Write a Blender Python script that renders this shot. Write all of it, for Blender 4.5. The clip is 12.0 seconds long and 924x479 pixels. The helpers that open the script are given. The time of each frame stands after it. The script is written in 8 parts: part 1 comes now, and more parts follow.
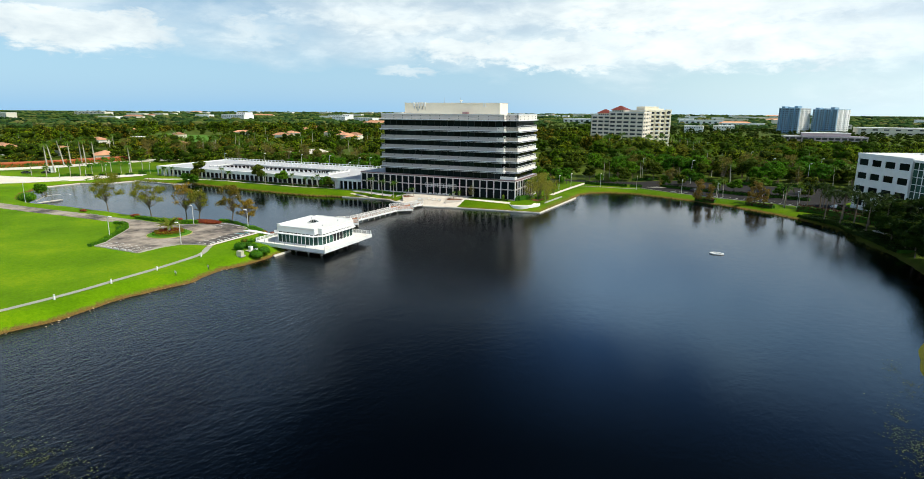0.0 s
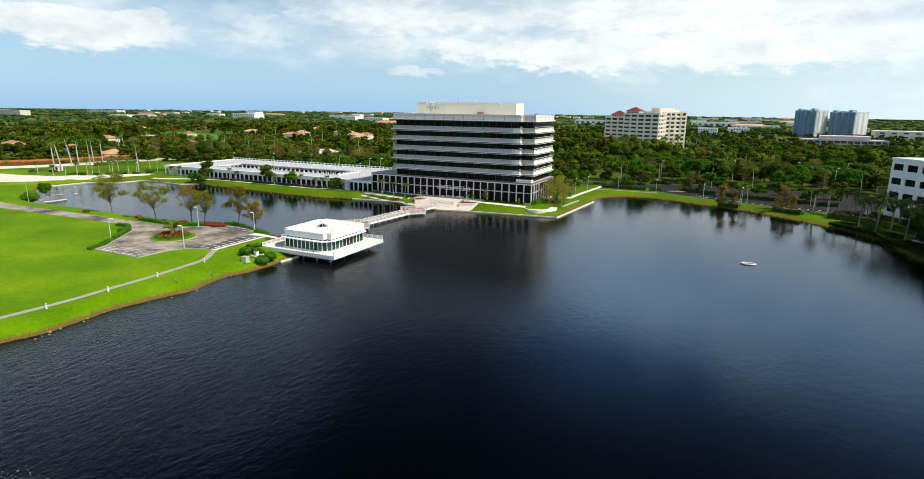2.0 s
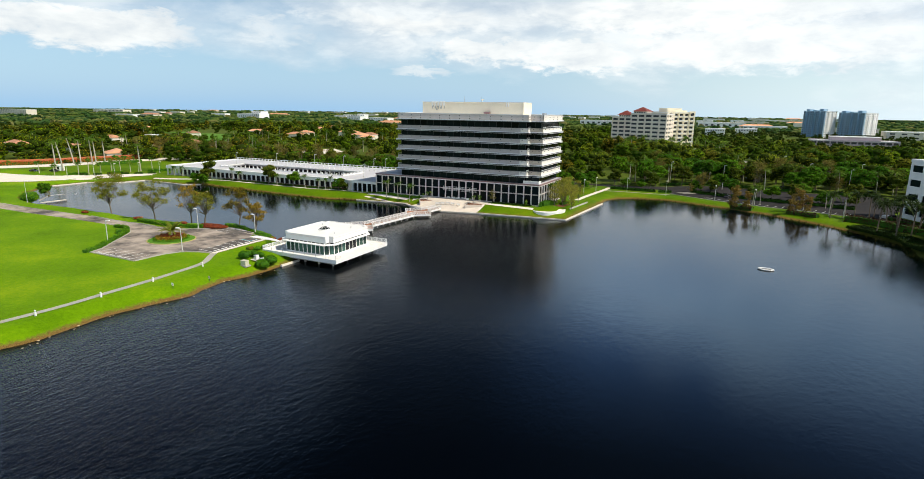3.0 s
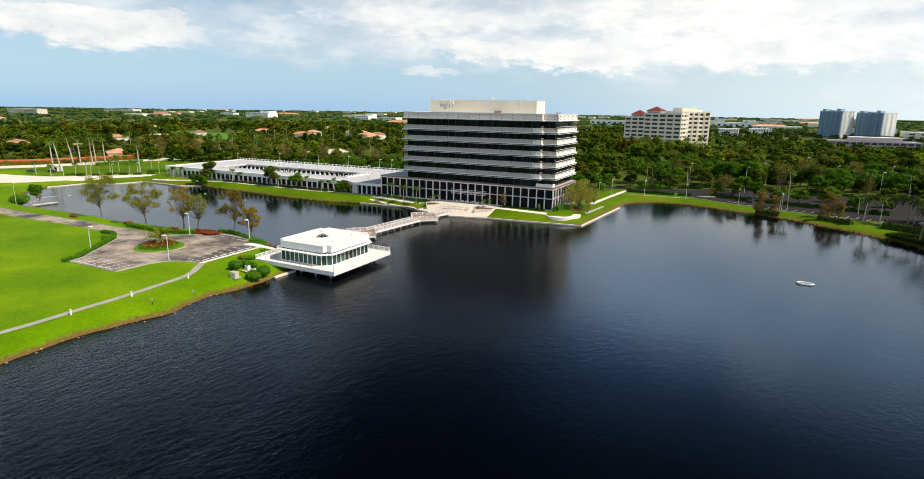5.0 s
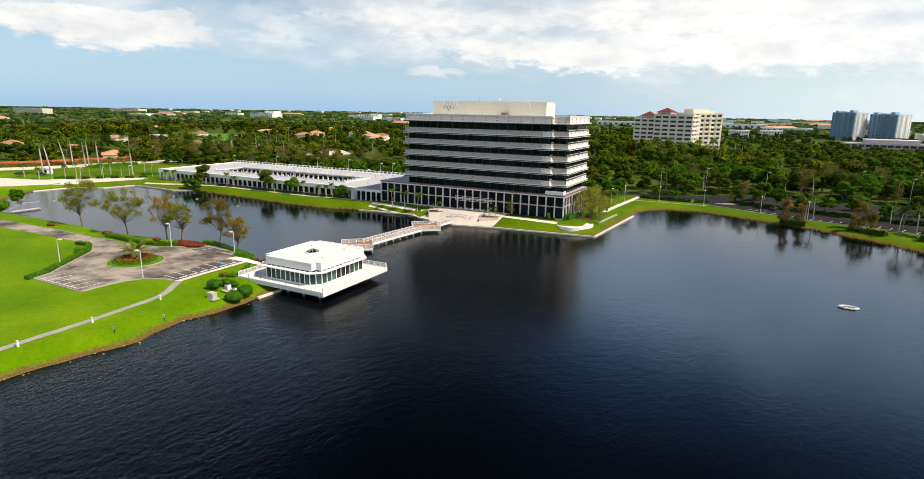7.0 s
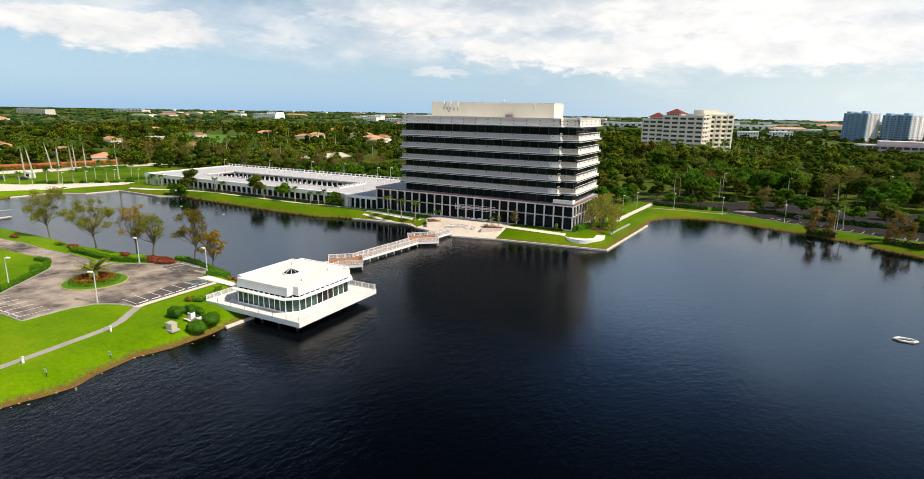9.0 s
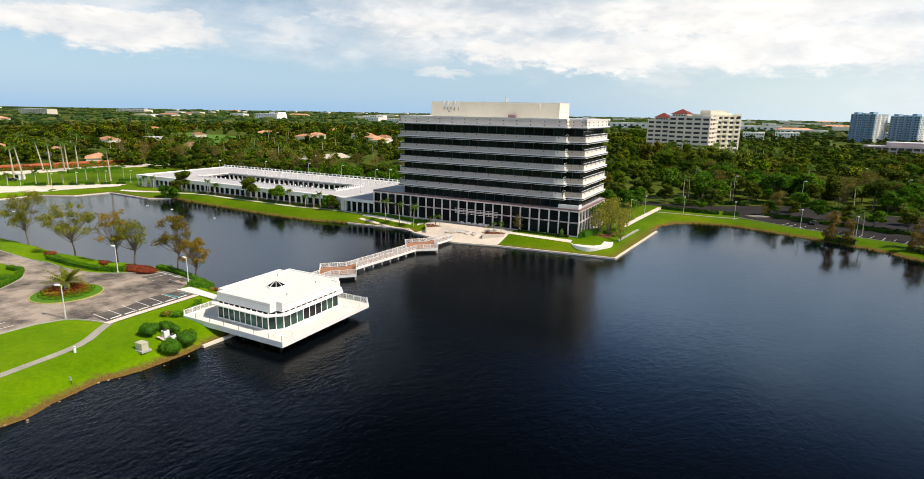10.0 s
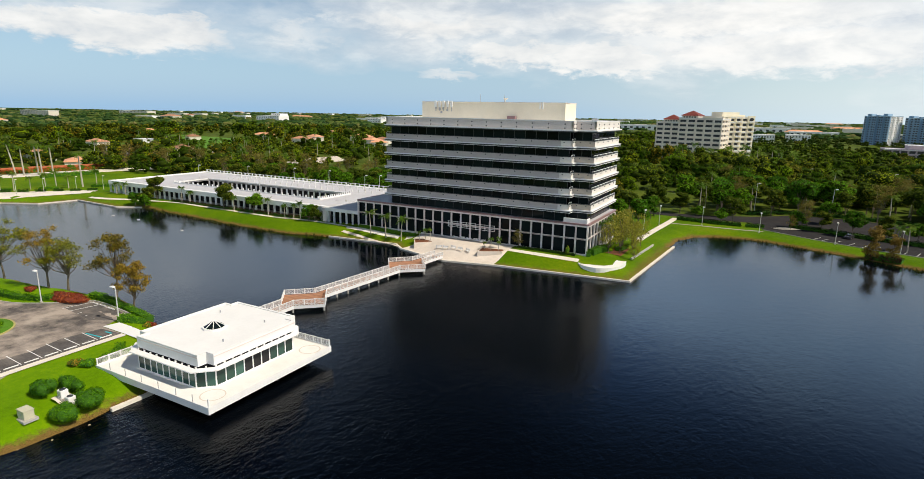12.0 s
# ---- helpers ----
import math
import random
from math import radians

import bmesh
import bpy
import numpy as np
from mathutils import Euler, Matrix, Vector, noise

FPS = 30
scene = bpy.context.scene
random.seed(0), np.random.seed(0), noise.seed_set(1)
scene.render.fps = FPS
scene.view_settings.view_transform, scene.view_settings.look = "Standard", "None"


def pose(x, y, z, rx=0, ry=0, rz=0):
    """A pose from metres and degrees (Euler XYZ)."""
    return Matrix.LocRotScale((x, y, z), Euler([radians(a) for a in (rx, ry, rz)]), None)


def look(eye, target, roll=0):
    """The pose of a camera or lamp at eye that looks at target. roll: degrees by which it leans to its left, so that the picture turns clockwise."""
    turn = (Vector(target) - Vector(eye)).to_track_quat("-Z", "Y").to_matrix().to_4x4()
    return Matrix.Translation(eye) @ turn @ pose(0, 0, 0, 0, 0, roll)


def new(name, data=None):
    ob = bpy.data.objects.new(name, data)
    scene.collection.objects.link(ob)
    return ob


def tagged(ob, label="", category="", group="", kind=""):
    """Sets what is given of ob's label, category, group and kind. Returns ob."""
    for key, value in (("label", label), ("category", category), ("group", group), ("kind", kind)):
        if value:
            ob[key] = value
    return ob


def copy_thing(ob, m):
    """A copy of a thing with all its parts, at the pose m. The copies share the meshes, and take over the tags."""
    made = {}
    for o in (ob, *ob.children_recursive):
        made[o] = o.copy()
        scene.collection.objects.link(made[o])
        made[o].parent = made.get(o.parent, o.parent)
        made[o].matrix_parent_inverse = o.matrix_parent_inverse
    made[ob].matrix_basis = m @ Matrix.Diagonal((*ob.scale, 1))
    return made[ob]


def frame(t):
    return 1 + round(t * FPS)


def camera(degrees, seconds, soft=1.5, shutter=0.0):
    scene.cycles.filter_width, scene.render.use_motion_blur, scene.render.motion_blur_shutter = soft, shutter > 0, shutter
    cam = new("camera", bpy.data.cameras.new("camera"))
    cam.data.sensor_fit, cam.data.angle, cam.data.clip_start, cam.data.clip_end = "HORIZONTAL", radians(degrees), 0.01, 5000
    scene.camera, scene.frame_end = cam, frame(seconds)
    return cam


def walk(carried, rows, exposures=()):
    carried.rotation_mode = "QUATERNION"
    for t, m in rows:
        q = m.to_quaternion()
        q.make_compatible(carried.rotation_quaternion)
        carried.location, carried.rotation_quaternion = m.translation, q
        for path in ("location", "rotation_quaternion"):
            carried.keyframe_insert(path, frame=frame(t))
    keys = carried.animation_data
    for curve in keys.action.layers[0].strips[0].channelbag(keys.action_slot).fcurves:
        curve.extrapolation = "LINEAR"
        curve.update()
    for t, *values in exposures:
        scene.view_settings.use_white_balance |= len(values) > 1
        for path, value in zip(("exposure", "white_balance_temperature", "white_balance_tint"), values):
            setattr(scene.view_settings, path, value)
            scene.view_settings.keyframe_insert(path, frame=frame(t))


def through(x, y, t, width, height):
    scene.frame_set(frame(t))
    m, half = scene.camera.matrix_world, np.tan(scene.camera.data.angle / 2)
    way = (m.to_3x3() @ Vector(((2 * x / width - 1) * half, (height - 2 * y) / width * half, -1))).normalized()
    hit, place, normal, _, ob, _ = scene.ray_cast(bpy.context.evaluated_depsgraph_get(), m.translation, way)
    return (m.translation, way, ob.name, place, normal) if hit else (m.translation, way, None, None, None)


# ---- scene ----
cam = camera(78.3, 12.0, soft=0.7)
PATH = [
    (0, (78.596, -212.833, 38.79), (77.79, -211.058, 38.342), 0.4),
    (2.5, (72.128, -204.377, 38.433), (71.288, -202.618, 37.987), 0.8),
    (5.5, (63.997, -188.72, 37.905), (63.119, -186.98, 37.458), 0.9),
    (7, (59.709, -179.749, 38.41), (58.82, -178.014, 37.964), 1.0),
    (9, (53.746, -165.777, 38.71), (52.844, -164.048, 38.266), 1.0),
    (10.5, (48.5, -153.425, 38.6), (47.586, -151.702, 38.157), 1.1),
    (12, (43.479, -138.414, 38.416), (42.555, -136.695, 37.978), 1.1),
]
walk(cam, [(t, look(eye, target, roll)) for t, eye, target, roll in PATH],
     exposures=[(0, -0.03, 6250, 3), (2.5, -0.03, 6450, 7), (5.5, -0.03, 6800, 10), (10, -0.06, 6850, 12), (12, -0.17, 6700, 10)])

# ---- light ----
SUN_EL, SUN_AZ = 51.0, 4.0          # degrees; azimuth from +x towards +y
sun_dir = Vector((math.cos(radians(SUN_EL)) * math.cos(radians(SUN_AZ)), math.cos(radians(SUN_EL)) * math.sin(radians(SUN_AZ)), math.sin(radians(SUN_EL))))
sun = new("sun", bpy.data.lights.new("sun", "SUN"))
sun.data.energy, sun.data.angle, sun.data.color = 5.0, radians(0.6), (1.0, 0.91, 0.77)
sun.matrix_world = look(sun_dir * 300, (0, 0, 0))



def node(nt, kind, **inputs):
    n = nt.nodes.new(kind)
    for k, v in inputs.items():
        key = int(k[1:]) if k[0] == "i" and k[1:].isdigit() else k.replace("_", " ")
        if isinstance(v, bpy.types.NodeSocket):
            nt.links.new(v, n.inputs[key])
        else:
            n.inputs[key].default_value = v
    return n


def math_node(nt, op, a, b=0.0, clamp=False):
    n = nt.nodes.new("ShaderNodeMath")
    n.operation, n.use_clamp = op, clamp
    for i, v in enumerate((a, b)):
        if isinstance(v, bpy.types.NodeSocket):
            nt.links.new(v, n.inputs[i])
        else:
            n.inputs[i].default_value = v
    return n.outputs[0]


def ramp(nt, fac, *stops):
    n = nt.nodes.new("ShaderNodeValToRGB")
    nt.links.new(fac, n.inputs[0])
    el = n.color_ramp.elements
    while len(el) < len(stops):
        el.new(0.5)
    for e, (p, c) in zip(el, stops):
        e.position, e.color = p, (*c, 1) if len(c) == 3 else c
    return n.outputs[0]


def mix(nt, fac, a, b, mode="MIX"):
    n = nt.nodes.new("ShaderNodeMix")
    n.data_type, n.blend_type = "RGBA", mode
    for i, v in ((0, fac), (6, a), (7, b)):
        if isinstance(v, bpy.types.NodeSocket):
            nt.links.new(v, n.inputs[i])
        else:
            n.inputs[i].default_value = (*v, 1) if isinstance(v, tuple) and len(v) == 3 else v
    return n.outputs[2]


def make_world():
    w = bpy.data.worlds.new("sky")
    scene.world = w
    w.use_nodes = True
    nt = w.node_tree
    nt.nodes.clear()
    sky = nt.nodes.new("ShaderNodeTexSky")
    sky.sky_type, sky.sun_disc = "NISHITA", False
    sky.sun_elevation, sky.sun_rotation = radians(SUN_EL), radians(90 - SUN_AZ)
    sky.air_density, sky.dust_density, sky.ozone_density = 1.0, 0.6, 2.0
    co = nt.nodes.new("ShaderNodeTexCoord").outputs["Generated"]
    sep = node(nt, "ShaderNodeSeparateXYZ", Vector=co)
    up = math_node(nt, "MAXIMUM", sep.outputs[2], 0.0)
    wide = node(nt, "ShaderNodeMapping", Vector=co, Location=(3.1, 1.7, 0.4), Scale=(1.0, 1.0, 2.6))
    big = node(nt, "ShaderNodeTexNoise", Vector=wide.outputs[0], Scale=3.6, Detail=7.0, Roughness=0.5, Distortion=0.2)
    rough = node(nt, "ShaderNodeTexNoise", Vector=wide.outputs[0], Scale=11.0, Detail=8.0, Roughness=0.56, Distortion=0.3)
    puff = node(nt, "ShaderNodeTexNoise", Vector=wide.outputs[0], Scale=30.0, Detail=6.0, Roughness=0.6, Distortion=0.3)
    # a soft grey deck of cloud above, clear haze below it
    deck = ramp(nt, up, (0.0, (0.0, 0.0, 0.0)), (0.05, (0.16, 0.16, 0.16)), (0.095, (0.50, 0.50, 0.50)), (0.135, (0.70, 0.70, 0.70)), (0.20, (0.70, 0.70, 0.70)), (0.32, (0.70, 0.70, 0.70)), (0.40, (0.12, 0.12, 0.12)), (1.0, (0.05, 0.05, 0.05)))
    # it lies thicker in the east than in the north-west
    across = math_node(nt, "ADD", math_node(nt, "MULTIPLY", sep.outputs[0], 0.91), math_node(nt, "MULTIPLY", sep.outputs[1], 0.413))
    east = math_node(nt, "MULTIPLY", math_node(nt, "MINIMUM", math_node(nt, "MAXIMUM", across, -0.5), 0.7), 0.30)
    cover = math_node(nt, "ADD", deck, east)
    cover = math_node(nt, "ADD", cover, math_node(nt, "MULTIPLY", math_node(nt, "SUBTRACT", big.outputs[0], 0.5), 1.3))
    cover = math_node(nt, "ADD", cover, math_node(nt, "MULTIPLY", math_node(nt, "SUBTRACT", rough.outputs[0], 0.5), 0.35))
    mask = ramp(nt, cover, (0.22, (0, 0, 0)), (0.52, (0.62, 0.62, 0.62)), (0.80, (1, 1, 1)))
    # banks of bright cumulus: across, up, half width, half height, density
    wave_a = math_node(nt, "ADD", math_node(nt, "MULTIPLY", math_node(nt, "SUBTRACT", rough.outputs[0], 0.5), 0.22), math_node(nt, "MULTIPLY", math_node(nt, "SUBTRACT", puff.outputs[0], 0.5), 0.05))
    wave_u = math_node(nt, "ADD", math_node(nt, "MULTIPLY", math_node(nt, "SUBTRACT", big.outputs[0], 0.5), 0.06), math_node(nt, "MULTIPLY", math_node(nt, "SUBTRACT", puff.outputs[0], 0.5), 0.05))
    a_in, u_in = math_node(nt, "ADD", across, wave_a), math_node(nt, "ADD", up, wave_u)
    heap = None
    for a0, u0, ra, ru, most in ((-0.56, 0.105, 0.16, 0.036, 1.0), (-0.33, 0.112, 0.09, 0.024, 0.5), (0.03, 0.098, 0.16, 0.026, 0.8), (0.18, 0.088, 0.15, 0.034, 1.0), (-0.10, 0.062, 0.07, 0.013, 0.5), (0.45, 0.095, 0.24, 0.045, 0.9), (0.30, 0.15, 0.30, 0.030, 0.8), (-0.10, 0.14, 0.25, 0.022, 0.7), (-0.57, 0.275, 0.20, 0.05, 0.95)):
        da = math_node(nt, "DIVIDE", math_node(nt, "SUBTRACT", a_in, a0), ra)
        du = math_node(nt, "DIVIDE", math_node(nt, "SUBTRACT", u_in, u0), ru)
        d2 = math_node(nt, "ADD", math_node(nt, "MULTIPLY", da, da), math_node(nt, "MULTIPLY", du, du))
        one = math_node(nt, "MULTIPLY", math_node(nt, "SUBTRACT", 1.0, d2, True), most)
        heap = one if heap is None else math_node(nt, "MAXIMUM", heap, one)
    ahead = math_node(nt, "MULTIPLY", math_node(nt, "ADD", sep.outputs[1], 0.1), 4.0, True)
    heap = math_node(nt, "MULTIPLY", math_node(nt, "MULTIPLY", heap, ahead), 1.35, True)
    heap = math_node(nt, "MULTIPLY", math_node(nt, "MULTIPLY", heap, heap), math_node(nt, "SUBTRACT", 3.0, math_node(nt, "MULTIPLY", heap, 2.0)))
    lump = math_node(nt, "ADD", math_node(nt, "MULTIPLY", rough.outputs[0], 0.72), math_node(nt, "MULTIPLY", puff.outputs[0], 0.28))
    grey = ramp(nt, lump, (0.36, (5.2, 5.9, 6.7)), (0.49, (6.2, 6.8, 7.4)), (0.60, (7.6, 8.0, 8.3)))
    white = ramp(nt, lump, (0.36, (6.6, 7.0, 7.4)), (0.50, (7.9, 8.1, 8.2)), (0.60, (8.7, 8.8, 8.8)))
    shade = mix(nt, heap, grey, white)
    mask = math_node(nt, "MAXIMUM", mask, math_node(nt, "MULTIPLY", heap, 0.94))
    haze = math_node(nt, "SUBTRACT", 1.0, math_node(nt, "MULTIPLY", up, 6.0, True), True)
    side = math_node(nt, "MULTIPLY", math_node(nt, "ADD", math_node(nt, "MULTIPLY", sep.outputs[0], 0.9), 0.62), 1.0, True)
    mist = ramp(nt, side, (0.0, (2.8, 5.2, 8.1)), (0.3, (3.4, 5.6, 8.0)), (0.6, (5.5, 7.2, 8.5)), (0.9, (6.9, 8.2, 9.1)))
    base = mix(nt, math_node(nt, "MULTIPLY", haze, 0.8), sky.outputs[0], mist)
    both = mix(nt, mask, base, shade)
    # gain by bearing and height; unseen upper bands are placed for the lake's reflections
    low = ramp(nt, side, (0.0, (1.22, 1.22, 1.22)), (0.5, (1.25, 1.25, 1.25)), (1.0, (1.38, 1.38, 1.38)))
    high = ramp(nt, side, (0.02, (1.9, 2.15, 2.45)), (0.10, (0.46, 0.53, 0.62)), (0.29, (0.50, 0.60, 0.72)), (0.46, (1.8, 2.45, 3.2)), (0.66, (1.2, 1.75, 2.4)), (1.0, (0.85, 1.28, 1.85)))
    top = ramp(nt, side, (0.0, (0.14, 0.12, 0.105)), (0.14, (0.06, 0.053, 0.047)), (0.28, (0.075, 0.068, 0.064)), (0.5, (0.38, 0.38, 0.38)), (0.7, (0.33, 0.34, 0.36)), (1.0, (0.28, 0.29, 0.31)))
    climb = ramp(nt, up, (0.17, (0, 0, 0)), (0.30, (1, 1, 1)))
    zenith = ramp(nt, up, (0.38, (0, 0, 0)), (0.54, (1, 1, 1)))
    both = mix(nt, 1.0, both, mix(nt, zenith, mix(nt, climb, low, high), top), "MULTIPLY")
    # unseen southern sky, brightened and slightly warmed to fill the south fronts
    south = ramp(nt, math_node(nt, "MULTIPLY", sep.outputs[1], -1.0, True), (0.1, (1, 1, 1)), (0.6, (1.45, 1.33, 1.19)))
    both = mix(nt, 1.0, both, south, "MULTIPLY")
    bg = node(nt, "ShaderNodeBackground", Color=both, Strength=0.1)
    out = nt.nodes.new("ShaderNodeOutputWorld")
    nt.links.new(bg.outputs[0], out.inputs[0])


make_world()

# ---- materials ----
def surface(name, colour, rough=0.6, vary=0.12, scale=1.0, bump=0.0, bump_scale=20.0, metal=0.0, island=0.0, per_object=0.0, spec=0.3, stain=0.0, stain_colour=(0.1, 0.09, 0.08), coat=0.0, stain_at=(0.45, 0.7)):
    m = bpy.data.materials.new(name)
    m.use_nodes = True
    nt = m.node_tree
    p = nt.nodes["Principled BSDF"]
    geo = nt.nodes.new("ShaderNodeNewGeometry")
    pos = geo.outputs["Position"]
    n1 = node(nt, "ShaderNodeTexNoise", Vector=pos, Scale=scale, Detail=5.0, Roughness=0.6)
    n2 = node(nt, "ShaderNodeTexNoise", Vector=pos, Scale=scale * 9.0, Detail=4.0, Roughness=0.65)
    f = math_node(nt, "ADD", math_node(nt, "MULTIPLY", n1.outputs[0], 0.6), math_node(nt, "MULTIPLY", n2.outputs[0], 0.4))
    if island:
        f = math_node(nt, "ADD", math_node(nt, "MULTIPLY", f, 1.0 - island), math_node(nt, "MULTIPLY", geo.outputs["Random Per Island"], island))
    if per_object:
        r = nt.nodes.new("ShaderNodeObjectInfo").outputs["Random"]
        f = math_node(nt, "ADD", math_node(nt, "MULTIPLY", f, 1.0 - per_object), math_node(nt, "MULTIPLY", r, per_object))
    lo = tuple(max(0.0, c * (1 - vary * 2)) for c in colour)
    hi = tuple(min(1.0, c * (1 + vary * 2)) for c in colour)
    col = ramp(nt, f, (0.25, lo), (0.5, colour), (0.75, hi))
    if stain:
        s = node(nt, "ShaderNodeTexNoise", Vector=pos, Scale=scale * 0.35, Detail=6.0, Roughness=0.7)
        col = mix(nt, math_node(nt, "MULTIPLY", ramp(nt, s.outputs[0], (stain_at[0], (0, 0, 0)), (stain_at[1], (1, 1, 1))), stain), col, stain_colour)
    nt.links.new(col, p.inputs["Base Color"])
    p.inputs["Roughness"].default_value, p.inputs["Metallic"].default_value = rough, metal
    p.inputs["Specular IOR Level"].default_value = spec
    p.inputs["Coat Weight"].default_value = coat
    if bump:
        b = node(nt, "ShaderNodeTexNoise", Vector=pos, Scale=bump_scale, Detail=4.0)
        bn = node(nt, "ShaderNodeBump", Strength=bump, Distance=0.05, Height=b.outputs[0])
        nt.links.new(bn.outputs[0], p.inputs["Normal"])
    return m


def foliage(name, dark, mid, light, island=0.5, per_object=0.35, through=0.25):
    m = bpy.data.materials.new(name)
    m.use_nodes = True
    nt = m.node_tree
    p = nt.nodes["Principled BSDF"]
    geo = nt.nodes.new("ShaderNodeNewGeometry")
    n1 = node(nt, "ShaderNodeTexNoise", Vector=geo.outputs["Position"], Scale=0.35, Detail=3.0)
    r = nt.nodes.new("ShaderNodeObjectInfo").outputs["Random"]
    rest = max(0.0, 1 - island - per_object)
    f = math_node(nt, "ADD", math_node(nt, "MULTIPLY", geo.outputs["Random Per Island"], island), math_node(nt, "ADD", math_node(nt, "MULTIPLY", r, per_object), math_node(nt, "MULTIPLY", n1.outputs[0], rest)))
    col = ramp(nt, f, (0.15, dark), (0.5, mid), (0.85, light))
    nt.links.new(col, p.inputs["Base Color"])
    p.inputs["Roughness"].default_value = 0.6
    p.inputs["Specular IOR Level"].default_value = 0.1
    out = nt.nodes["Material Output"]
    tr = node(nt, "ShaderNodeBsdfTranslucent", Color=col)
    ms = node(nt, "ShaderNodeMixShader", i0=through, i1=p.outputs[0], i2=tr.outputs[0])
    nt.links.new(ms.outputs[0], out.inputs[0])
    return m


def dark_glass(name, colour, rough=0.04, tint=0.25, gloss=0.28):
    m = bpy.data.materials.new(name)
    m.use_nodes = True
    nt = m.node_tree
    p = nt.nodes["Principled BSDF"]
    r = nt.nodes.new("ShaderNodeObjectInfo").outputs["Random"]
    lo, hi = tuple(c * 0.5 for c in colour), tuple(c * 1.7 for c in colour)
    nt.links.new(ramp(nt, r, (0.0, lo), (1.0, hi)), p.inputs["Base Color"])
    geo = nt.nodes.new("ShaderNodeNewGeometry")
    n1 = node(nt, "ShaderNodeTexNoise", Vector=geo.outputs["Position"], Scale=0.5, Detail=2.0)
    bn = node(nt, "ShaderNodeBump", Strength=0.06, Distance=0.05, Height=n1.outputs[0])
    nt.links.new(bn.outputs[0], p.inputs["Normal"])
    p.inputs["Roughness"].default_value, p.inputs["IOR"].default_value = rough, 1.5
    p.inputs["Specular IOR Level"].default_value = gloss
    p.inputs["Transmission Weight"].default_value = tint
    return m


def water_material():
    m = bpy.data.materials.new("lake_water")
    m.use_nodes = True
    nt = m.node_tree
    p = nt.nodes["Principled BSDF"]
    geo = nt.nodes.new("ShaderNodeNewGeometry")
    pos = geo.outputs["Position"]
    sq = node(nt, "ShaderNodeMapping", Vector=pos, Rotation=(0, 0, radians(-20)), Scale=(1.0, 0.5, 1.0))
    x = node(nt, "ShaderNodeSeparateXYZ", Vector=pos).outputs[0]
    n1 = node(nt, "ShaderNodeTexNoise", Vector=sq.outputs[0], Scale=1.15, Detail=3.0, Roughness=0.6)
    n2 = node(nt, "ShaderNodeTexNoise", Vector=sq.outputs[0], Scale=3.3, Detail=3.0, Roughness=0.6)
    calm = node(nt, "ShaderNodeTexNoise", Vector=pos, Scale=0.012, Detail=3.0)
    # the sheltered east side lies calmer than the open west
    open_side = math_node(nt, "MULTIPLY", math_node(nt, "MULTIPLY", math_node(nt, "SUBTRACT", 60.0, x), 0.011, True), math_node(nt, "MULTIPLY", math_node(nt, "ADD", x, 48.0), 0.06, True))
    patch = math_node(nt, "ADD", math_node(nt, "MULTIPLY", calm.outputs[0], 0.9), math_node(nt, "MULTIPLY", open_side, 0.58))
    # smoother in the lee of the tower
    y = node(nt, "ShaderNodeSeparateXYZ", Vector=pos).outputs[1]
    lx = math_node(nt, "DIVIDE", math_node(nt, "ADD", x, 4.0), 52.0)
    ly = math_node(nt, "DIVIDE", math_node(nt, "ADD", y, 34.0), 62.0)
    lee = math_node(nt, "SUBTRACT", 1.0, math_node(nt, "ADD", math_node(nt, "MULTIPLY", lx, lx), math_node(nt, "MULTIPLY", ly, ly)), True)
    patch = math_node(nt, "SUBTRACT", patch, math_node(nt, "MULTIPLY", lee, 0.34))
    gust = ramp(nt, patch, (0.36, (0.11, 0.11, 0.11)), (0.60, (0.42, 0.42, 0.42)), (0.85, (1, 1, 1)))
    h = math_node(nt, "ADD", math_node(nt, "MULTIPLY", n1.outputs[0], 0.55), math_node(nt, "MULTIPLY", n2.outputs[0], 0.3))
    bn = node(nt, "ShaderNodeBump", Strength=math_node(nt, "MULTIPLY", gust, 0.95), Distance=0.20, Height=h)
    nt.links.new(bn.outputs[0], p.inputs["Normal"])
    p.inputs["Base Color"].default_value = (0.0006, 0.0014, 0.0030, 1)
    p.inputs["Roughness"].default_value, p.inputs["IOR"].default_value = 0.09, 1.33
    p.inputs["Specular IOR Level"].default_value = 0.275
    return m


